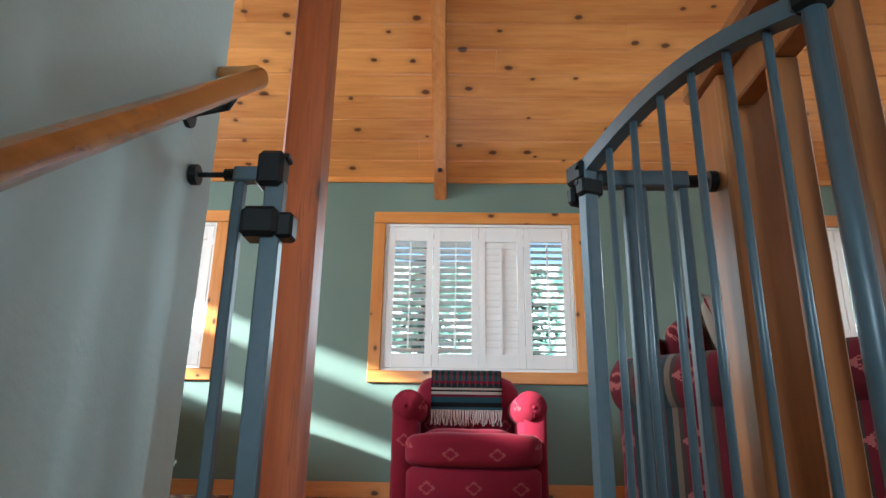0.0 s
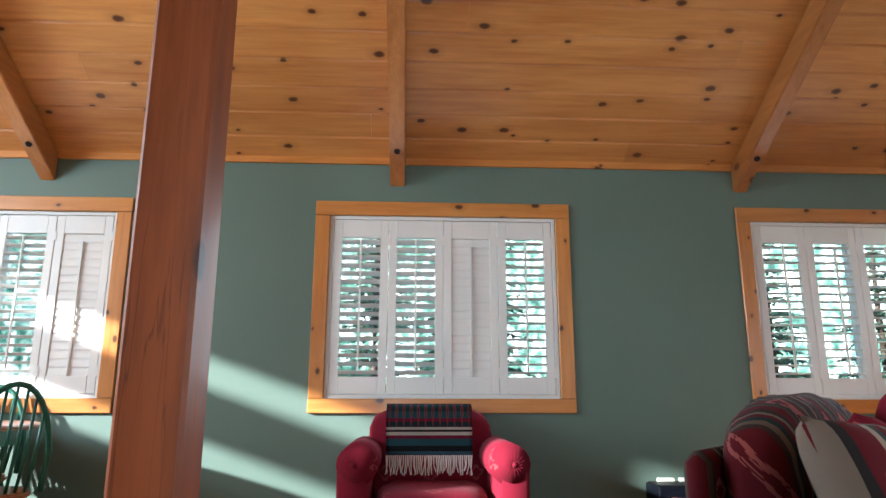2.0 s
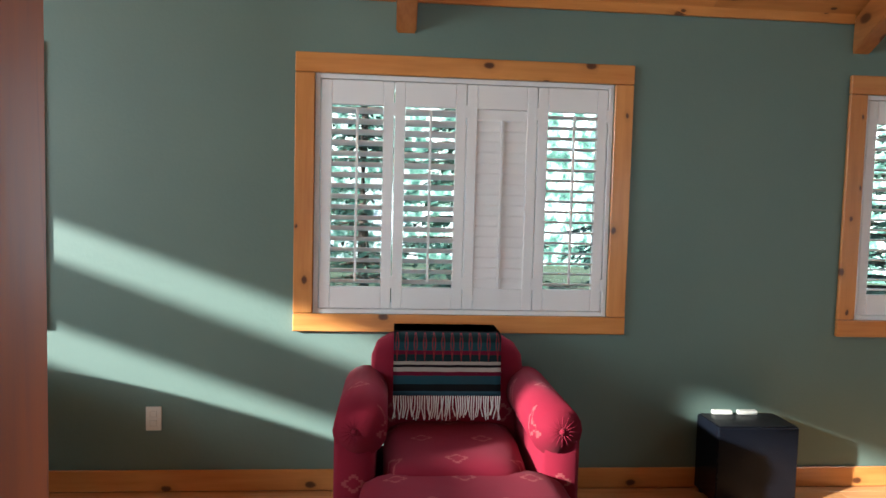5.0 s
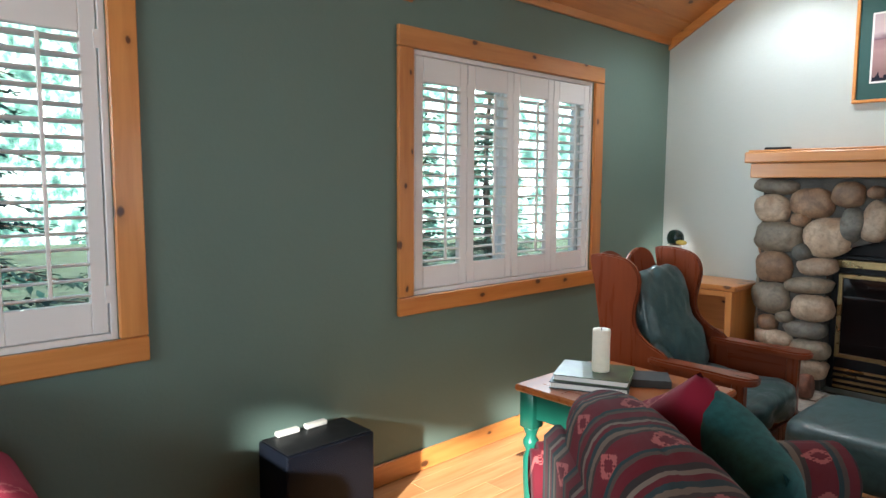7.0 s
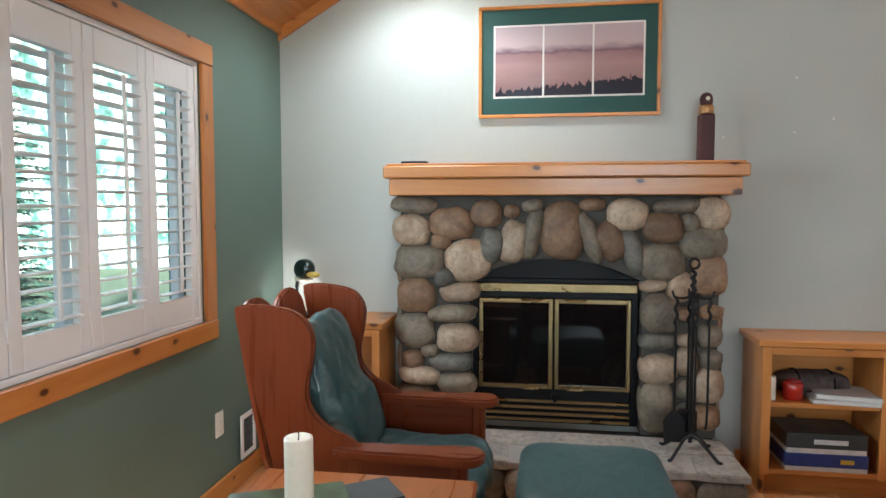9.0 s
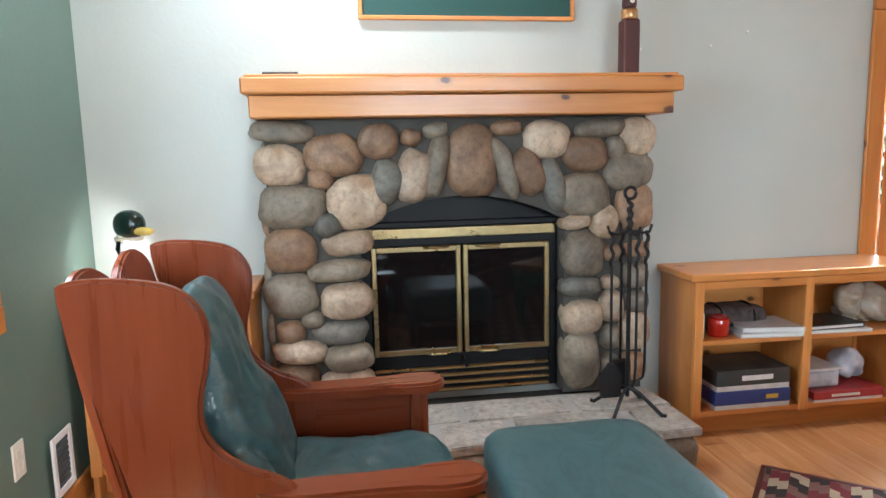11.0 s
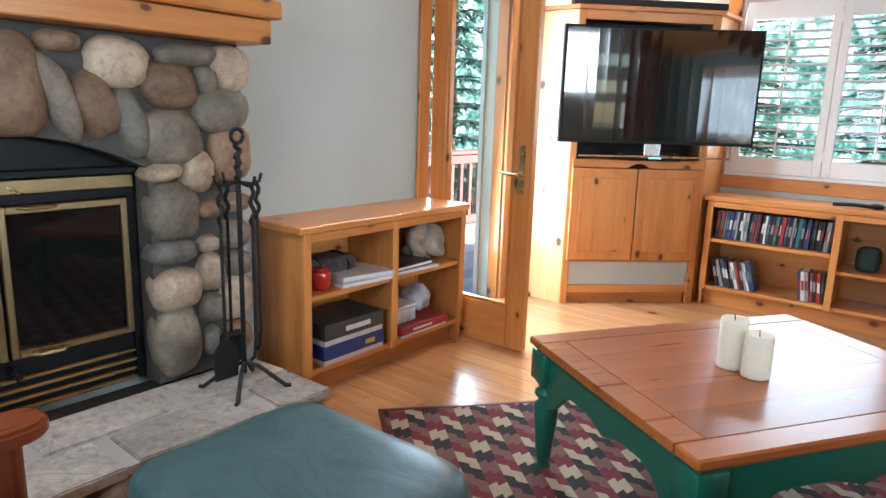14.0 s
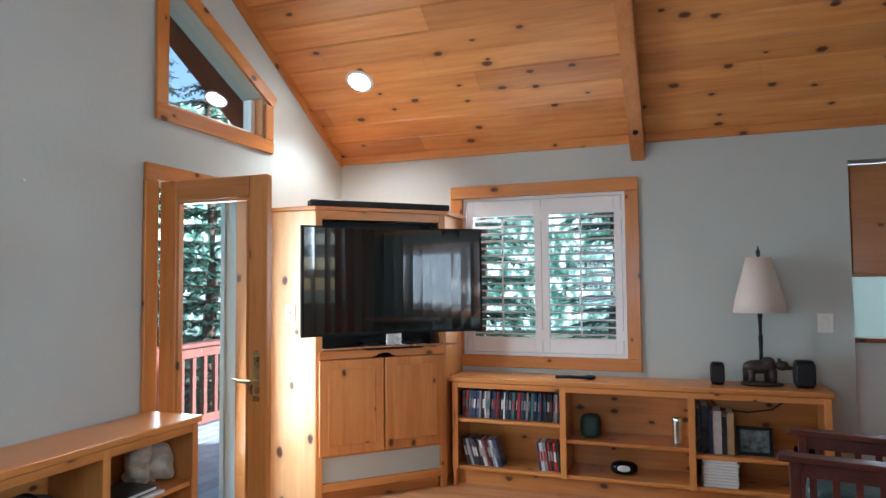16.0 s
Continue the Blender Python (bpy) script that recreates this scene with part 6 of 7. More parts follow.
part("case", boxm(-0.2, 0.2, -0.1, 0.05, 0.0, 0.045, 0.004), M_black, o)
part("display", boxm(-0.06, 0.02, 0.0505, 0.052, 0.015, 0.03), glow("blue_display", (0.1, 0.4, 1.0), 1.5), o)

# ---- long bookcase under the south window ----
lb = thing("long_bookcase", pose(1.30, -0.315, 0), "long low knotty pine bookcase under the shuttered window", "bookcase")
LBW = 2.30
pine_carcass(lb, LBW, 0.33, 0.735, [0.0, 0.755, 1.54, LBW], [[0.30], [0.335], [0.43]], 0.02, 0.11)
rd = random.Random(8)
CASES = [tint("case_%s" % n, c, 0.3) for n, c in (("black", (0.015, 0.015, 0.018)), ("navy", (0.03, 0.05, 0.12)), ("red", (0.30, 0.03, 0.03)), ("grey", (0.25, 0.25, 0.26)), ("white", (0.55, 0.55, 0.54)), ("teal", (0.04, 0.14, 0.16)), ("tan", (0.35, 0.24, 0.12)))]
DISC = [CASES[i] for i in (0, 0, 0, 0, 1, 1, 3, 2, 5, 4)]
def case_row(x0, x1, z, lean, h=0.19):
    x = x0
    while x < x1:
        w = rd.choice((0.014, 0.015, 0.022))
        ln = lean + rd.uniform(-2, 2)
        m = pose(x, -0.43 + rd.uniform(-0.008, 0.012), z, 0, ln, 0)
        o = part("disc_case", boxm(0, w - 0.001, -0.068, 0.068, 0.0, h * rd.uniform(0.95, 1.0), 0.001), rd.choice(DISC), None, "", False, m)
        tagged(o, "upright film disc case on the bookcase shelf", "disc case", "disc cases")
        b_ = part("title_bar", boxm(0.003, w - 0.005, 0.0682, 0.0690, h * 0.35, h * 0.68), rd.choice((CASES[4], CASES[3], CASES[3], CASES[2], CASES[5])), o)
        x += w + 0.0012
case_row(2.86, 3.54, 0.455, -3)
case_row(3.26, 3.50, 0.135, 15)
case_row(2.87, 3.0, 0.135, 6)
o = part("smart_speaker", cushion(bmesh.new(), 0, 0, 0.075, 0.13, 0.12, 0.15, 4, 0, 14), plain("green_fabric", (0.012, 0.03, 0.025), 0.9), None, "", True, pose(2.68, -0.44, 0.36))
tagged(o, "dark green fabric speaker on the middle shelf", "speaker")
can_ = thing("metal_canister", pose(2.14, -0.42, 0.36), "ribbed metal canister on the middle shelf", "canister")
part("body", lathe(bmesh.new(), [(0.028, 0), (0.03, 0.004)] + [(0.030 - 0.002 * (i % 2), 0.01 + i * 0.012) for i in range(12)] + [(0.03, 0.16), (0.026, 0.165)], 18), M_chrome, can_, "", True)
o = part("toy_car", cushion(bmesh.new(), 0, 0, 0.045, 0.17, 0.10, 0.085, 2.6, 0.004, 14), M_gloss, None, "", True, pose(2.47, -0.43, 0.136))
tagged(o, "small rounded black and white cap-shaped ornament on the bottom shelf", "ornament")
part("badge", cushion(bmesh.new(), 0.0, 0.048, 0.05, 0.08, 0.012, 0.04, 2.5, 0, 8), M_bookw, o, "white badge", True)
x = 2.035
for k, w in enumerate((0.03, 0.045, 0.025, 0.05, 0.03, 0.04)):
    h = (0.27, 0.29, 0.24, 0.26, 0.23, 0.25)[k]
    x -= w
    bo = thing("hardback_book", pose(x, -0.46, 0.325), "upright dark hardback book on the bookcase shelf", "book", "upright books")
    part("cover", boxm(0.0, w - 0.002, -0.09, 0.09, 0, h, 0.002), CASES[(0, 0, 1, 4, 0, 6)[k]], bo)
    part("page_block", boxm(0.003, w - 0.005, -0.088, 0.088, h, h + 0.0008), M_paper, bo)
pf = thing("photo_frame", pose(1.70, -0.40, 0.325, 10), "small dark photo frame standing on the shelf", "photo frame")
fr = bmesh.new()
for q in ((-0.10, 0.10, 0, 0.02), (-0.10, 0.10, 0.15, 0.17), (-0.10, -0.08, 0.02, 0.15), (0.08, 0.10, 0.02, 0.15)):
    box(fr, q[0], q[1], -0.01, 0.01, q[2], q[3], 0.002)
part("frame", fr, M_black, pf)
part("print", boxm(-0.08, 0.08, -0.006, -0.002, 0.02, 0.15), plain("faded_print", (0.10, 0.12, 0.12), 0.2, 0, 0.8, 20), pf)
for k in range(9):
    book("magazine", pose(1.90 + rd.uniform(-0.006, 0.006), -0.44, 0.136 + k * 0.018, 0, 0, 90 + rd.uniform(-2, 2)), 0.22, 0.20, 0.017, M_bookw, "pale magazine in a stack on the bottom shelf", "stack of magazines", "magazine")
o = part("disc_spindle", lathe(bmesh.new(), [(0.065, 0), (0.065, 0.05), (0.06, 0.06), (0.01, 0.062)], 20), M_gloss, None, "", True, pose(1.42, -0.45, 0.325))
tagged(o, "round black disc spindle on the shelf", "canister")
cb = tube(bmesh.new(), [(1.98, -0.62, 0.66), (1.88, -0.60, 0.56), (1.72, -0.60, 0.545), (1.58, -0.60, 0.57), (1.46, -0.60, 0.66)], 0.004, 6)
tagged(part("cable", cb, M_black, None, "", True), "black cable drooping behind the shelf", "cable")

tl = thing("table_lamp", pose(1.64, -0.49, 0.735), "table lamp with a bear figure base and a cream shade", "lamp")
be = bmesh.new()
cushion(be, 0, 0, 0.012, 0.24, 0.12, 0.028, 3, 0.004, 12)
cushion(be, 0.01, 0, 0.115, 0.19, 0.075, 0.085, 2.3, 0.006, 14)
cushion(be, -0.035, 0, 0.135, 0.09, 0.07, 0.085, 2.2, 0.004, 12)
cushion(be, -0.115, 0, 0.125, 0.075, 0.055, 0.06, 2.2, 0, 12)
cushion(be, -0.150, 0, 0.113, 0.045, 0.03, 0.03, 2.2, 0, 8)
for s in (-1, 1):
    cushion(be, -0.10, s * 0.02, 0.158, 0.018, 0.012, 0.02, 2, 0, 6)
for x_, y_ in ((-0.06, 0.02), (-0.035, -0.02), (0.06, 0.02), (0.085, -0.02)):
    cyl(be, (x_, y_, 0.02), (x_, y_, 0.10), 0.020, 0.024, 10)
part("bear_base", be, M_bear, tl, "dark bronze walking bear", True)
part("stem", lathe(bmesh.new(), [(0.012, 0.14), (0.010, 0.20), (0.014, 0.30), (0.009, 0.32), (0.012, 0.42), (0.016, 0.43), (0.010, 0.45), (0.008, 0.79)], 12), M_black, tl, "", True)
sh = bmesh.new()
sr = [(0.155, 0.45), (0.138, 0.54), (0.10, 0.68), (0.072, 0.79)]
sr = sr + [(r - 0.003, z) for r, z in sr[::-1]]
rings = [[sh.verts.new((r * math.cos(2 * math.pi * i / 32), r * math.sin(2 * math.pi * i / 32), z)) for i in range(32)] for r, z in sr]
for a, b in zip(rings, rings[1:] + rings[:1]):
    for i in range(32):
        sh.faces.new((a[i], a[(i + 1) % 32], b[(i + 1) % 32], b[i]))
part("shade", sh, M_shade, tl, "cream linen shade", True)
part("finial", lathe(bmesh.new(), [(0.006, 0.79), (0.012, 0.81), (0.014, 0.825), (0.006, 0.84), (0.003, 0.86)], 10), M_bear, tl, "", True)
for x_, w, h in ((1.895, 0.042, 0.14), (1.41, 0.058, 0.165)):
    o = thing("loudspeaker", pose(x_, -0.47, 0.735), "small black loudspeaker on the long bookcase", "speaker", "loudspeakers")
    part("body", cushion(bmesh.new(), 0, 0, h / 2, w * 2, w * 2, h, 6, 0, 12), M_black, o, "", True)
    part("grille", boxm(-w * 0.8, w * 0.8, w * 0.98, w * 1.02, 0.02, h - 0.02, 0.002), M_iron, o)
o = thing("headset", pose(2.78, -0.42, 0.735, 0, 0, 10), "black headset and cable lying on the bookcase", "headset")
part("band", tube(bmesh.new(), [(-0.13, 0, 0.012), (-0.06, 0.03, 0.018), (0.03, 0.02, 0.02), (0.12, -0.02, 0.012)], 0.011, 8), M_black, o, "", True)
part("pad", cushion(bmesh.new(), -0.10, 0.0, 0.016, 0.08, 0.06, 0.032, 2.5, 0, 10), M_black, o, "", True)
o = thing("light_switch", pose(1.255, Y0, 1.115), "cream double light switch on the grey wall", "switch", "", "structure")
part("plate", boxm(-0.045, 0.045, 0.001, 0.007, -0.06, 0.06, 0.002), M_switch, o)
part("rocker", boxm(-0.018, 0.018, 0.007, 0.011, -0.032, 0.032, 0.002), M_switch, o)


def outlet(name, m, label):
    o = thing(name, m, label, "outlet", "", "structure")
    part("plate", boxm(-0.036, 0.036, 0.001, 0.007, -0.058, 0.058, 0.002), M_switch, o)
    for z in (-0.022, 0.022):
        part("socket", boxm(-0.016, 0.016, 0.007, 0.0085, z - 0.014, z + 0.014, 0.002), M_switch, o)
outlet("wall_outlet", pose(3.86, Y1, 0.37, 0, 0, 180), "cream power outlet on the green wall")
outlet("wall_outlet", pose(-1.16, Y1, 0.355, 0, 0, 180), "cream power outlet on the green wall")
o = thing("light_switch", pose(4.46, 0.372, 1.20), "brass light switch plate on the cabinet side", "switch", "", "structure")
part("plate", boxm(-0.036, 0.036, 0.0, 0.005, -0.058, 0.058, 0.002), M_brass, o)
part("toggle", boxm(-0.006, 0.006, 0.005, 0.014, -0.012, 0.012, 0.002), M_switch, o)
for y_, z_ in ((2.253, 2.03), (2.073, 1.82), (2.255, 1.755), (2.599, 1.738)):
    nl = thing("wall_nail", pose(XR, y_, z_), "small pale picture nail sticking out of the grey wall", "nail", "picture nails")
    part("shank", cyl(bmesh.new(), (0.0, 0, 0), (-0.014, 0, 0.004), 0.0018, seg=8), M_chrome, nl)
    part("head", cyl(bmesh.new(), (-0.014, 0, 0.004), (-0.016, 0, 0.0045), 0.006, seg=12), M_switch, nl)
vt = thing("wall_vent", pose(4.12, Y1, 0.13, 0, 0, 180), "white wall register with louvred slats", "vent", "", "structure")
fr = bmesh.new()
for q in ((-0.08, -0.055, 0, 0.22), (0.055, 0.08, 0, 0.22), (-0.055, 0.055, 0, 0.025), (-0.055, 0.055, 0.195, 0.22)):
    box(fr, q[0], q[1], 0.017, 0.026, q[2], q[3], 0.002)
part("frame", fr, M_white, vt)
for k in range(8):
    part("slat", boxm(-0.055, 0.055, 0.0175, 0.021, 0.03 + k * 0.021, 0.042 + k * 0.021), M_steel, vt)

# ---- coffee table ----
ct = thing("coffee_table", pose(2.715, 2.03, 0, 0, 0, 57), "coffee table with a stained plank top and scalloped green apron", "table")
part("edge_board", boxm(-0.56, 0.56, -0.43, -0.3434, 0.452, 0.48, 0.006), M_table, ct)
part("edge_board", boxm(-0.56, 0.56, 0.3434, 0.43, 0.452, 0.48, 0.006), M_table, ct)
for s in (-1, 1):
    part("end_board", boxm(min(s * 0.56, s * 0.47), max(s * 0.56, s * 0.4685), -0.343, 0.343, 0.452, 0.48, 0.0015), M_table, ct)
for k in range(5):
    part("plank", boxm(-0.468, 0.468, -0.343 + k * 0.1374, -0.343 + (k + 1) * 0.1374 - 0.0003, 0.452, 0.4797, 0.0003), M_table, ct)
md = bmesh.new()
box(md, -0.545, 0.545, -0.415, 0.415, 0.438, 0.4515, 0.004)
part("moulding", md, M_table, ct)
for y in (-0.39, 0.39):
    part("apron", scalloped(bmesh.new(), -0.47, 0.47, y - 0.011, y + 0.011, 0.437, 0.24, 0.345, 0), M_greenpaint, ct, "scalloped green apron")
for x in (-0.515, 0.515):
    part("apron", scalloped(bmesh.new(), x - 0.011, x + 0.011, -0.345, 0.345, 0.437, 0.24, 0.345, 1), M_greenpaint, ct, "scalloped green apron")
for x in (-0.505, 0.505):
    for y in (-0.38, 0.38):
        bm = turned_leg(0.437, 0.045, x, y)
        part("leg", bm, M_greenpaint, ct, "turned green leg", True)
candle(pose(2.775, 2.085, 0.481), 0.04, 0.155, "tall cream pillar candle on the coffee table")
candle(pose(2.695, 2.115, 0.481), 0.041, 0.13, "shorter cream pillar candle on the coffee table")

# ---- rugs ----
def rug_mat(name, cw, ch, cols):
    m, t, b = nodes_of(name)
    tc = t.nodes.new("ShaderNodeTexCoord")
    sp = t.nodes.new("ShaderNodeSeparateXYZ")
    t.links.new(tc.outputs["Object"], sp.inputs[0])
    row = math_node(t, "FLOOR", math_node(t, "DIVIDE", sp.outputs[0], ch))
    zig = math_node(t, "ABSOLUTE", math_node(t, "SUBTRACT", math_node(t, "FRACT", math_node(t, "DIVIDE", sp.outputs[0], ch * 4)), 0.5))
    u = math_node(t, "ADD", math_node(t, "DIVIDE", sp.outputs[1], cw), math_node(t, "MULTIPLY", row, 0.37))
    u = math_node(t, "ADD", u, math_node(t, "MULTIPLY", zig, 1.1))
    k = math_node(t, "FRACT", math_node(t, "ADD", math_node(t, "MULTIPLY", math_node(t, "FLOOR", u), 0.25), math_node(t, "MULTIPLY", math_node(t, "FLOOR", math_node(t, "DIVIDE", row, 2.0)), 0.5)))
    r = ramp(t, cols)
    r.color_ramp.interpolation = "CONSTANT"
    t.links.new(k, r.inputs[0])
    n = noise_node(t, tc.outputs["Object"], 240, 3)
    n2 = noise_node(t, tc.outputs["Object"], 30, 3)
    col = mixc(t, math_node(t, "MULTIPLY", n2.outputs[0], 0.35), r.outputs[0], (0.05, 0.03, 0.025))
    t.links.new(col, b.inputs["Base Color"])
    b.inputs["Roughness"].default_value = 0.95
    bump(t, b, n.outputs[0], 0.6, 0.004)
    return m
M_rug = rug_mat("zigzag_wool", 0.072, 0.034, [(0.0, (0.15, 0.012, 0.020)), (0.25, (0.42, 0.34, 0.23)), (0.5, (0.014, 0.011, 0.012)), (0.75, (0.17, 0.075, 0.06))])
def rug(name, m, w, d, label):
    o = thing(name, m, label, "rug")
    part("field", boxm(-w / 2 + 0.02, w / 2 - 0.02, -d / 2 + 0.02, d / 2 - 0.02, 0.0, 0.009, 0.003), M_rug, o)
    bd = bmesh.new()
    for q in ((-w / 2, w / 2, -d / 2, -d / 2 + 0.02), (-w / 2, w / 2, d / 2 - 0.02, d / 2), (-w / 2, -w / 2 + 0.02, -d / 2 + 0.02, d / 2 - 0.02), (w / 2 - 0.02, w / 2, -d / 2 + 0.02, d / 2 - 0.02)):
        box(bd, *q, 0.0, 0.010, 0.003)
    part("binding", bd, M_darkwood, o, "dark woven edge")
ca, sa = 0.65, 0.76
am, bmid = (2.0 + 4.39) / 2, (-2.0 + 1.57) / 2
rug("area_rug", pose(ca * am + sa * bmid, sa * am - ca * bmid, 0.0005, 0, 0, 49.5), 2.39, 3.57, "large maroon, black and cream zigzag wool rug under the sofa")
rug("dining_rug", pose(-2.62, 4.02, 0.0005, 0, 0, 0), 2.45, 1.75, "maroon, black and cream zigzag wool rug under the dining set")

# ---- dining set ----
dt = thing("dining_table", pose(-2.33, 4.22, 0.01), "round dining table with a wooden top and a green pedestal", "table")
part("tabletop", lathe(bmesh.new(), [(0.60, 0.715), (0.62, 0.725), (0.62, 0.735), (0.61, 0.742)], 40), M_table, dt)
part("apron", lathe(bmesh.new(), [(0.50, 0.64), (0.51, 0.64), (0.51, 0.714)], 32), M_greenpaint, dt)
part("pedestal", lathe(bmesh.new(), [(0.09, 0.08), (0.12, 0.14), (0.06, 0.25), (0.08, 0.42), (0.10, 0.5), (0.06, 0.55), (0.09, 0.64)], 20), M_greenpaint, dt, "", True)
for k in range(4):
    a = k * math.pi / 2 + 0.6
    c, s = math.cos(a), math.sin(a)
    part("foot", tube(bmesh.new(), [(0.06 * c, 0.06 * s, 0.15), (0.22 * c, 0.22 * s, 0.10), (0.38 * c, 0.38 * s, 0.03)], [0.045, 0.04, 0.028], 8), M_greenpaint, dt, "", True)
def windsor(m):
    """Hoop-back chair: the sitter faces local -y."""
    o = thing("windsor_chair", m, "green hoop-back windsor chair with a wooden seat", "chair", "dining chairs")
    bm = bmesh.new()
    pts = [(0.21 * math.cos(a) * (1.0 if math.sin(a) < 0 else 0.92), 0.20 * math.sin(a)) for a in [i * math.pi / 12 for i in range(24)]]
    prism(bm, pts, 2, 0.425, 0.458, 0.010)
    part("seat", bm, M_table, o, "stained wooden seat")
    hoop = [(0.185 * math.cos(a) * (1.08 if math.sin(a) > 0.3 else 1), 0.15 + 0.09 * math.sin(a), 0.455 + 0.47 * math.sin(a)) for a in [math.pi * i / 16 for i in range(17)]]
    part("hoop", tube(bmesh.new(), hoop, 0.013, 10), M_greenpaint, o, "bent green hoop", True)
    for k in range(7):
        x = -0.13 + k * 0.0433
        top = math.sqrt(max(0, 1 - (x / 0.195) ** 2))
        part("spindle", tube(bmesh.new(), [(x * 0.9, 0.155, 0.458), (x * 0.97, 0.19, 0.62), (x, 0.15 + 0.09 * top, 0.455 + 0.47 * top)], [0.007, 0.009, 0.006], 7), M_greenpaint, o, "", True)
    for sx in (-1, 1):
        for sy, dy in ((-0.12, -0.19), (0.12, 0.21)):
            part("leg", tube(bmesh.new(), [(sx * 0.12, sy, 0.43), (sx * 0.145, sy + (dy - sy) * 0.4, 0.28), (sx * 0.19, dy, 0.0)], [0.014, 0.021, 0.013], 9), M_greenpaint, o, "", True)
        part("stretcher", cyl(bmesh.new(), (sx * 0.16, -0.16, 0.17), (sx * 0.16, 0.175, 0.17), 0.009), M_greenpaint, o)
    part("stretcher", cyl(bmesh.new(), (-0.16, 0.0, 0.17), (0.16, 0.0, 0.17), 0.009), M_greenpaint, o)
    return o
w1 = windsor(pose(-1.80, 4.10, 0.011, 0, 0, -128))
copy_thing(w1, pose(-2.24, 4.68, 0.011, 0, 0, 4))
copy_thing(w1, pose(-2.92, 3.72, 0.011, 0, 0, 130))

# ---- rocking chair seen beside the long bookcase ----
rc = thing("slatted_armchair", pose(1.32, 0.535, 0, 0, 0, 78), "dark red-stained wooden armchair with slatted sides and back", "chair")
for s in (-1, 1):
    part("post", boxm(s * 0.28 - 0.022, s * 0.28 + 0.022, 0.26, 0.305, 0.0, 0.93, 0.005), M_darkwood, rc)
    part("front_leg", boxm(s * 0.28 - 0.022, s * 0.28 + 0.022, -0.30, -0.255, 0.0, 0.594, 0.005), M_darkwood, rc)
    part("armrest", boxm(s * 0.28 - 0.05, s * 0.28 + 0.05, -0.345, 0.258, 0.595, 0.622, 0.006), M_darkwood, rc)
    part("arm_rail", boxm(s * 0.28 - 0.012, s * 0.28 + 0.012, -0.254, 0.258, 0.53, 0.594, 0.003), M_darkwood, rc)
    part("side_rail", boxm(s * 0.28 - 0.012, s * 0.28 + 0.012, -0.254, 0.258, 0.33, 0.39, 0.003), M_darkwood, rc)
    for k in range(6):
        part("side_slat", boxm(s * 0.28 - 0.007, s * 0.28 + 0.007, -0.21 + k * 0.085 - 0.014, -0.21 + k * 0.085 + 0.014, 0.391, 0.529, 0.002), M_darkwood, rc)
part("crest_rail", boxm(-0.256, 0.256, 0.27, 0.295, 0.85, 0.93, 0.005), M_darkwood, rc)
part("back_rail", boxm(-0.256, 0.256, 0.27, 0.295, 0.46, 0.51, 0.004), M_darkwood, rc)
for k in range(7):
    x = -0.21 + k * 0.07
    part("slat", boxm(x - 0.014, x + 0.014, 0.276, 0.289, 0.511, 0.849, 0.002), M_darkwood, rc)
part("seat_frame", boxm(-0.256, 0.256, -0.255, 0.268, 0.33, 0.39, 0.004), M_darkwood, rc)
part("seat_cushion", cushion(bmesh.new(), 0, 0, 0.425, 0.50, 0.50, 0.09, 5, 0.004, 14), M_leather, rc, "", True)

# ---- hall beyond the wall's end ----
hw = thing("hall_cupboard", pose(0.63, -0.845, 0), "knotty pine wall cupboard in the hall", "cupboard")
part("carcass", boxm(-0.02, 0.45, -0.25, 0.02, 1.40, 2.12, 0.004), M_pine[0], hw)
part("door", boxm(0.0, 0.43, 0.021, 0.038, 1.42, 2.10, 0.004), M_pine[0], hw)
tagged(hw, "", "", "", "structure")
hb = thing("half_wall", pose(0.86, -1.0, 0), "white half wall with brown wooden posts and cap", "railing", "", "structure")
part("panel", boxm(-0.1, 0.2, -0.02, 0.02, -0.25, 0.97), M_white, hb)
part("cap", boxm(-0.12, 0.22, -0.05, 0.05, 0.971, 1.0, 0.004), M_post, hb)
for x in (-0.12, 0.2):
    part("post", boxm(x - 0.025, x + 0.025, -0.045, 0.045, -0.25, 0.97, 0.004), M_post, hb)
solid("floor_hall", boxm(STX1 + 0.13, 1.1, -3.4, Y0, -0.25, -0.001), M_floor, "wooden hall floor beside the stairs", "floor")

# ---- recessed ceiling lights ----
def downlight(x, y):
    z = roof_z(y)
    a = math.degrees(math.atan(SLOPE)) * (1 if y < RIDGE_Y else -1)
    o = thing("recessed_light", pose(x, y, z - 0.004, a), "round recessed ceiling light, switched on", "ceiling light", "recessed lights", "structure")
    rg_ = bmesh.new()
    lathe(rg_, [(0.075, -0.006), (0.098, -0.002), (0.098, 0.003), (0.075, 0.003)], 28)
    part("trim_ring", rg_, M_white, o, "", True)
    part("bulb", lathe(bmesh.new(), [(0.002, -0.012), (0.05, -0.0095), (0.074, -0.0065), (0.074, -0.004)], 28), glow("downlight_bulb_%d" % (x * 100), (1.0, 0.93, 0.82), 25), o, "", True)
downlight(4.14, 0.02)
downlight(4.14, 4.2)

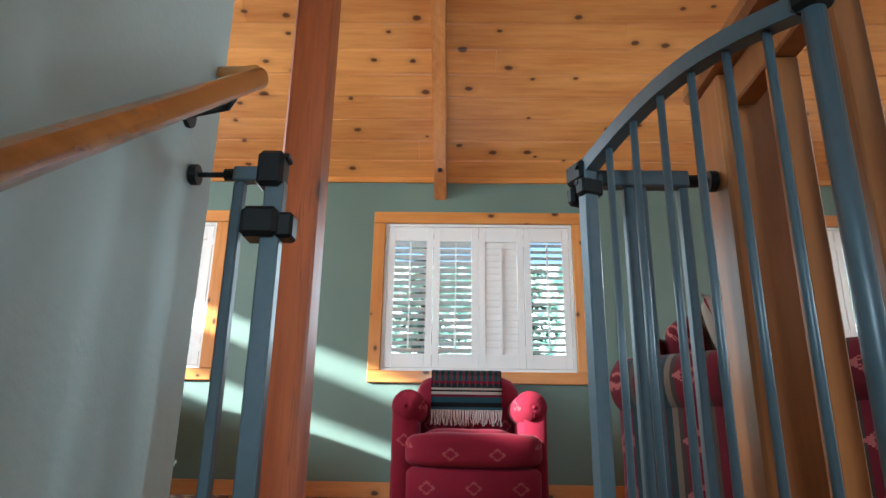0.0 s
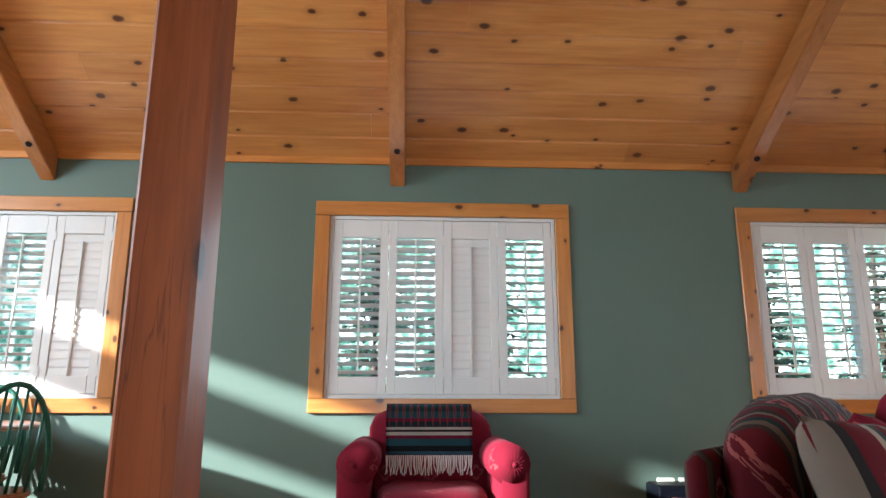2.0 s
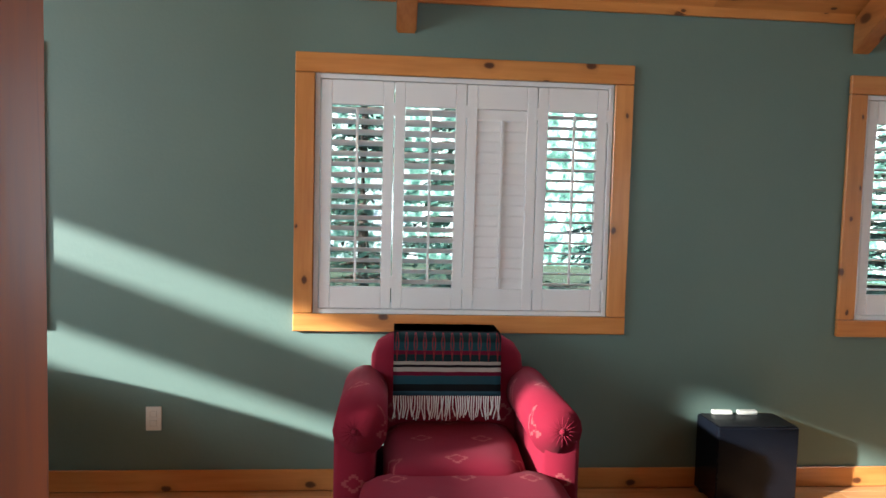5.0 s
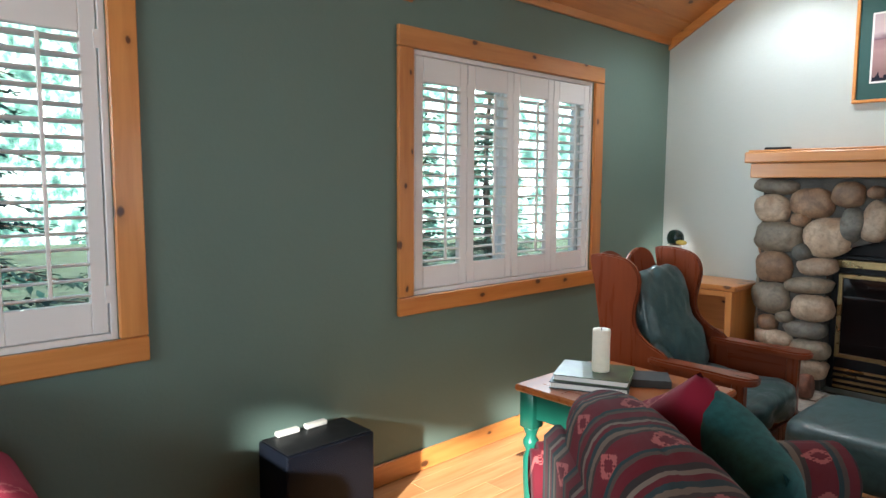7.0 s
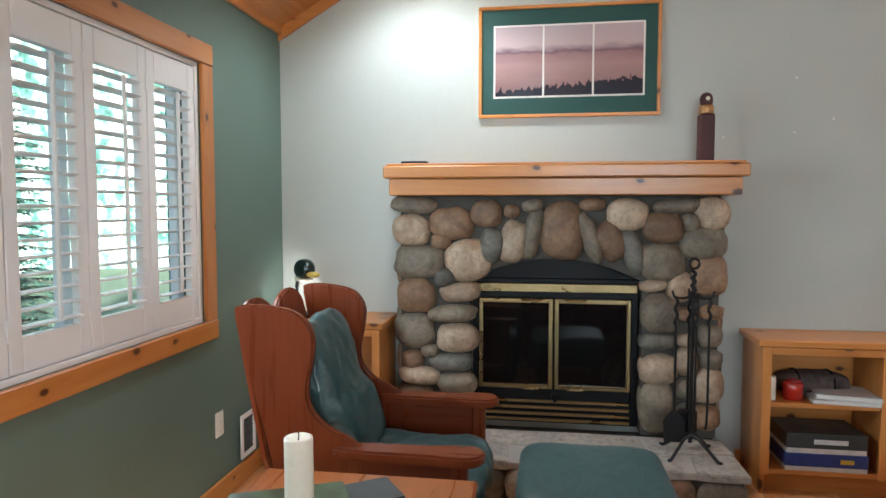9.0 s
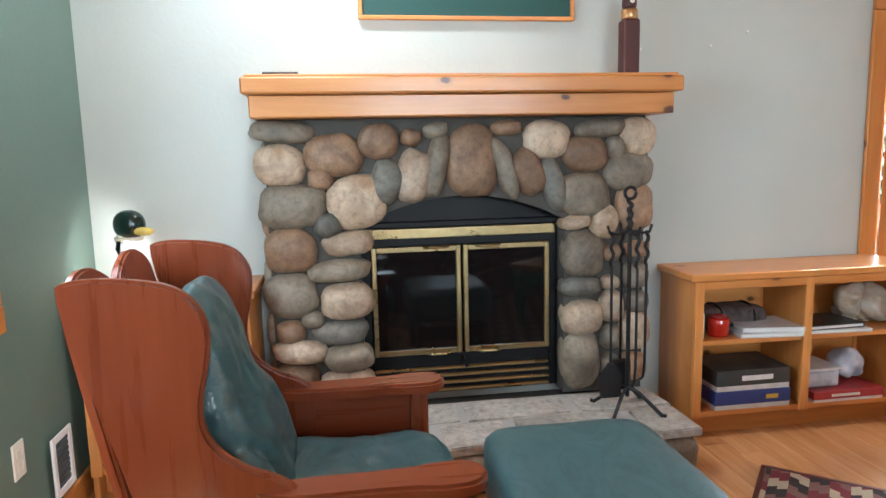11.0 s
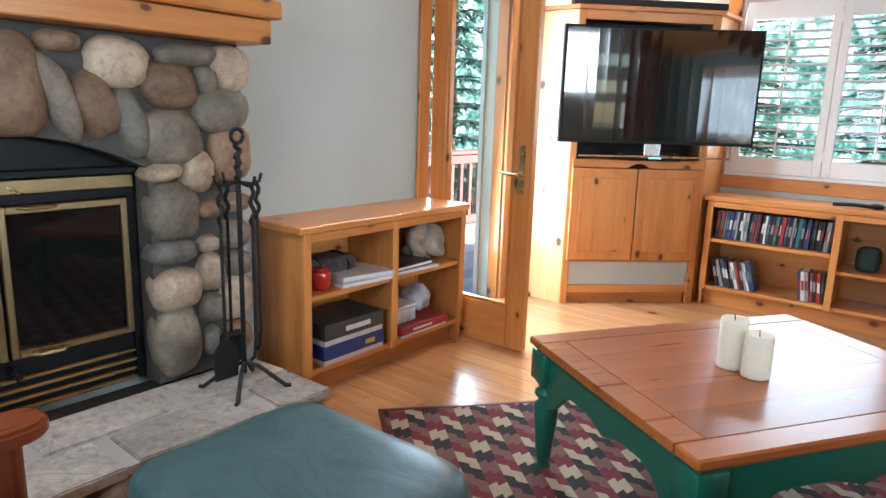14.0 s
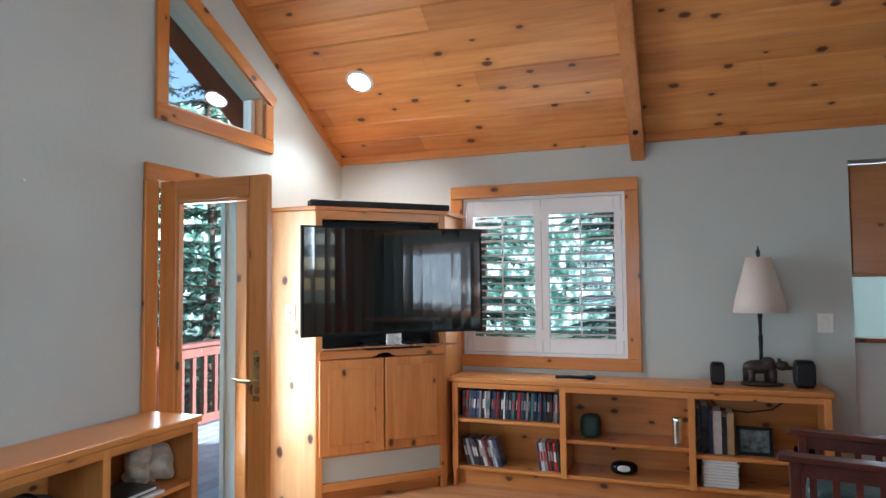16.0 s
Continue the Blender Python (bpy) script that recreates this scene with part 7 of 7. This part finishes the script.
# ---- deck and trees outside ----
dk = thing("deck", pose(4.84, 0, -0.06), "grey weathered plank deck outside the garden door", "deck", "", "structure")
dkm = None
for i in range(14):
    m = pose(0.07 + i * 0.143, 0, 0)
    if dkm is None:
        dkm = part("deck_board", boxm(-0.068, 0.068, -4.0, 3.4, -0.03, 0.0, 0.003), M_deck, dk, "", False, m)
    else:
        o = new("deck_board", dkm.data)
        o.parent, o.matrix_basis = dk, m
dr_ = thing("deck_railing", pose(6.55, 0, -0.06), "redwood deck railing with square balusters", "railing")
part("top_rail", boxm(-0.07, 0.07, -4.0, 3.4, 0.84, 0.88, 0.005), M_redwood, dr_)
part("bottom_rail", boxm(-0.02, 0.02, -4.0, 3.4, 0.08, 0.17, 0.003), M_redwood, dr_)
part("fascia", boxm(-0.02, 0.02, -4.0, 3.4, 0.74, 0.835, 0.003), M_redwood, dr_)
bal = None
for i in range(46):
    m = pose(0, -3.9 + i * 0.16, 0)
    if bal is None:
        bal = part("baluster", boxm(-0.02, 0.02, -0.024, 0.024, 0.171, 0.739, 0.002), M_redwood, dr_, "", False, m)
    else:
        o = new("baluster", bal.data)
        o.parent, o.matrix_basis = dr_, m

def needle_mat():
    m, t, b = nodes_of("fir_needles")
    out = t.nodes["Material Output"]
    geo = t.nodes.new("ShaderNodeNewGeometry")
    r = ramp(t, [(0.0, (0.014, 0.045, 0.038)), (0.5, (0.038, 0.105, 0.078)), (1.0, (0.11, 0.20, 0.12))])
    t.links.new(geo.outputs["Random Per Island"], r.inputs[0])
    t.links.new(r.outputs[0], b.inputs["Base Color"])
    b.inputs["Roughness"].default_value = 0.6
    tl_ = t.nodes.new("ShaderNodeBsdfTranslucent")
    t.links.new(r.outputs[0], tl_.inputs[0])
    mx = t.nodes.new("ShaderNodeMixShader")
    mx.inputs[0].default_value = 0.3
    t.links.new(b.outputs[0], mx.inputs[1])
    t.links.new(tl_.outputs[0], mx.inputs[2])
    t.links.new(mx.outputs[0], out.inputs[0])
    return m
M_needle = needle_mat()
M_bark = painted("fir_bark", (0.09, 0.06, 0.045), 0.95, 0.9, 18, 0.3, 0.02)


def fir(m, height, seed, first=0.6):
    """A fir: tapered trunk, drooping limbs, and sprays of needles along them."""
    r = random.Random(seed)
    o = thing("fir_tree", m, "tall green fir with drooping boughs outside the window", "tree", "firs")
    part("trunk", tube(bmesh.new(), [(0.05 * math.sin(z), 0.04 * math.cos(z * 1.3), z) for z in [height * i / 8 for i in range(9)]], [0.16 * (1 - i / 8.5) + 0.01 for i in range(9)], 10), M_bark, o, "", True)
    limbs, verts, faces = bmesh.new(), [], []
    z = first
    while z < height - 0.2:
        reach = 2.1 * (1 - z / height) ** 0.8 + 0.12
        n = r.randint(5, 7)
        a0 = r.uniform(0, 6.28)
        for k in range(n):
            a = a0 + 2 * math.pi * k / n + r.uniform(-0.25, 0.25)
            c, s = math.cos(a), math.sin(a)
            ln = reach * r.uniform(0.7, 1.1)
            droop = r.uniform(0.12, 0.35)
            pts = [Vector((c * ln * f, s * ln * f, z + 0.12 * ln * f - droop * ln * f * f + 0.10 * ln * max(0, f - 0.7))) for f in (0, 0.33, 0.66, 1.0)]
            tube(limbs, pts, [0.022 * (1 - f * 0.85) for f in (0, 0.33, 0.66, 1)], 4)
            steps = max(3, int(ln / 0.085))
            for i in range(steps):
                f = 0.12 + 0.88 * i / steps
                j = min(2, int(f * 3))
                p = pts[j].lerp(pts[j + 1], f * 3 - j)
                for side in (-1, 1):
                    w = 0.36 * (1.08 - f) * r.uniform(0.7, 1.2) * min(1.0, ln) + 0.06
                    ang = a + side * r.uniform(0.7, 1.15)
                    d = Vector((math.cos(ang), math.sin(ang), r.uniform(-0.35, 0.05)))
                    for q in range(3):
                        e = p + d * w * (q + 0.55) / 3 + Vector((r.uniform(-1, 1), r.uniform(-1, 1), r.uniform(-0.6, 0.3))) * 0.03
                        l = w * 0.36 + 0.035
                        u = (d + Vector((r.uniform(-0.5, 0.5), r.uniform(-0.5, 0.5), r.uniform(-0.4, 0.2)))).normalized()
                        v = u.cross(Vector((r.uniform(-0.35, 0.35), r.uniform(-0.35, 0.35), 1))).normalized()
                        b0 = len(verts)
                        verts += [e - u * l * 0.5, e + v * l * 0.22, e + u * l * 0.6, e - v * l * 0.22]
                        faces.append((b0, b0 + 1, b0 + 2, b0 + 3))
        z += r.uniform(0.17, 0.27) * (1.1 if z > 2 else 1.0)
    tagged(part("limbs", limbs, M_bark, o, "", False), "", "", "", "stuff")
    me = bpy.data.meshes.new("crown")
    me.from_pydata(verts, [], faces)
    me.materials.append(M_needle)
    cr = new("crown", me)
    cr.parent = o
    tagged(cr, "", "", "", "stuff")
    return o
GZ = -2.9
f1 = fir(pose(12.2, -4.2, GZ), 8.5, 1)
f2 = fir(pose(0.9, 9.6, GZ), 7.0, 2)
f3 = fir(pose(3.3, 10.4, GZ), 6.4, 3)
for src, x, y, rz, sc in ((f3, -1.9, 10.0, 70, 1.0), (f2, -4.2, 11.0, 150, 1.0), (f1, -0.6, 14.5, 100, 1.0), (f2, 6.6, 12.6, 200, 1.0), (f3, 9.4, 13.4, 45, 1.1), (f1, 13.5, 15.0, 30, 1.0),
                          (f2, 10.4, 0.9, 240, 1.1), (f1, 9.1, -4.5, 60, 1.0), (f1, 11.8, -6.2, 300, 1.1),
                          (f2, 2.0, -5.6, 120, 1.0), (f3, 4.9, -5.4, 80, 1.05), (f1, 3.4, -10.0, 15, 1.0), (f3, 7.8, -8.2, 210, 1.2)):
    c_ = copy_thing(src, pose(x, y, GZ, 0, 0, rz))
    c_.scale = (sc, sc, sc)

# glowing backdrop round the house, painted as hazy bright woods in the distance
def backdrop_glow_mat():
    m, t, b = nodes_of("glowing_woods")
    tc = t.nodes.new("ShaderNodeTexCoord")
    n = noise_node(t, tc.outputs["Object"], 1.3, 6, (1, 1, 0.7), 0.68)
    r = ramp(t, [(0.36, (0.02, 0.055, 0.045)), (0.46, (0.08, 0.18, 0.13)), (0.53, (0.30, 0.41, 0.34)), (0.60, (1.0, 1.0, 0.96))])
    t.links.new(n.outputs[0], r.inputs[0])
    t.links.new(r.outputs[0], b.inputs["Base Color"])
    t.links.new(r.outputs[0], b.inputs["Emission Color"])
    # the ring emits its painted woods and white patches as outdoor brightness
    b.inputs["Emission Strength"].default_value = BACKDROP_GLOW
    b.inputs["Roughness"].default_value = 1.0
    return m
BACKDROP_GLOW = 0.42
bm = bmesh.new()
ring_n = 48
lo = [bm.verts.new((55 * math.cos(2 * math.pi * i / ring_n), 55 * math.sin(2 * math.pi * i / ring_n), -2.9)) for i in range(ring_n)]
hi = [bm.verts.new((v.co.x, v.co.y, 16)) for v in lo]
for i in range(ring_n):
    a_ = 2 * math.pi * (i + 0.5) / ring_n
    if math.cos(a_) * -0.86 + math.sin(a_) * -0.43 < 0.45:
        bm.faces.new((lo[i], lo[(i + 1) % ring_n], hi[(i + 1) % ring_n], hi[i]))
solid("backdrop", bm, backdrop_glow_mat(), "glowing backdrop painted as bright hazy woods in the distance", "backdrop")

# ---- floor boards ----
fl = thing("floor", pose(0, 0, 0), "satin maple floor boards", "floor", "", "structure")
rf = random.Random(17)
WB = 0.118
meshes = {}
y = Y0
row = 0
while y < Y1 - 0.01:
    y2 = min(y + WB, Y1)
    spans = [(XL, XR)] if y >= STY else ([(XL, STX0 - 0.0), (STX1 + 0.02, XR)])
    if y < STY < y2:
        y2 = STY
    for a, b in spans:
        x = a - rf.uniform(0, 1.2)
        while x < b - 0.001:
            ln = rf.choice((1.5, 1.9, 2.3))
            xs, xe = max(x, a), min(x + ln, b)
            if xe - xs > 0.02:
                key = (round(xe - xs, 3), round(y2 - y, 3))
                m = pose((xs + xe) / 2, (y + y2) / 2, 0)
                if key not in meshes:
                    hx, hy = (xe - xs) / 2 - 0.0006, (y2 - y) / 2 - 0.0006
                    meshes[key] = part("floor_board", boxm(-hx, hx, -hy, hy, -0.02, 0.0, 0.0014), M_floor, fl, "", False, m)
                else:
                    o = new("floor_board", meshes[key].data)
                    o.parent, o.matrix_basis = fl, m
            x += ln
    y = y2
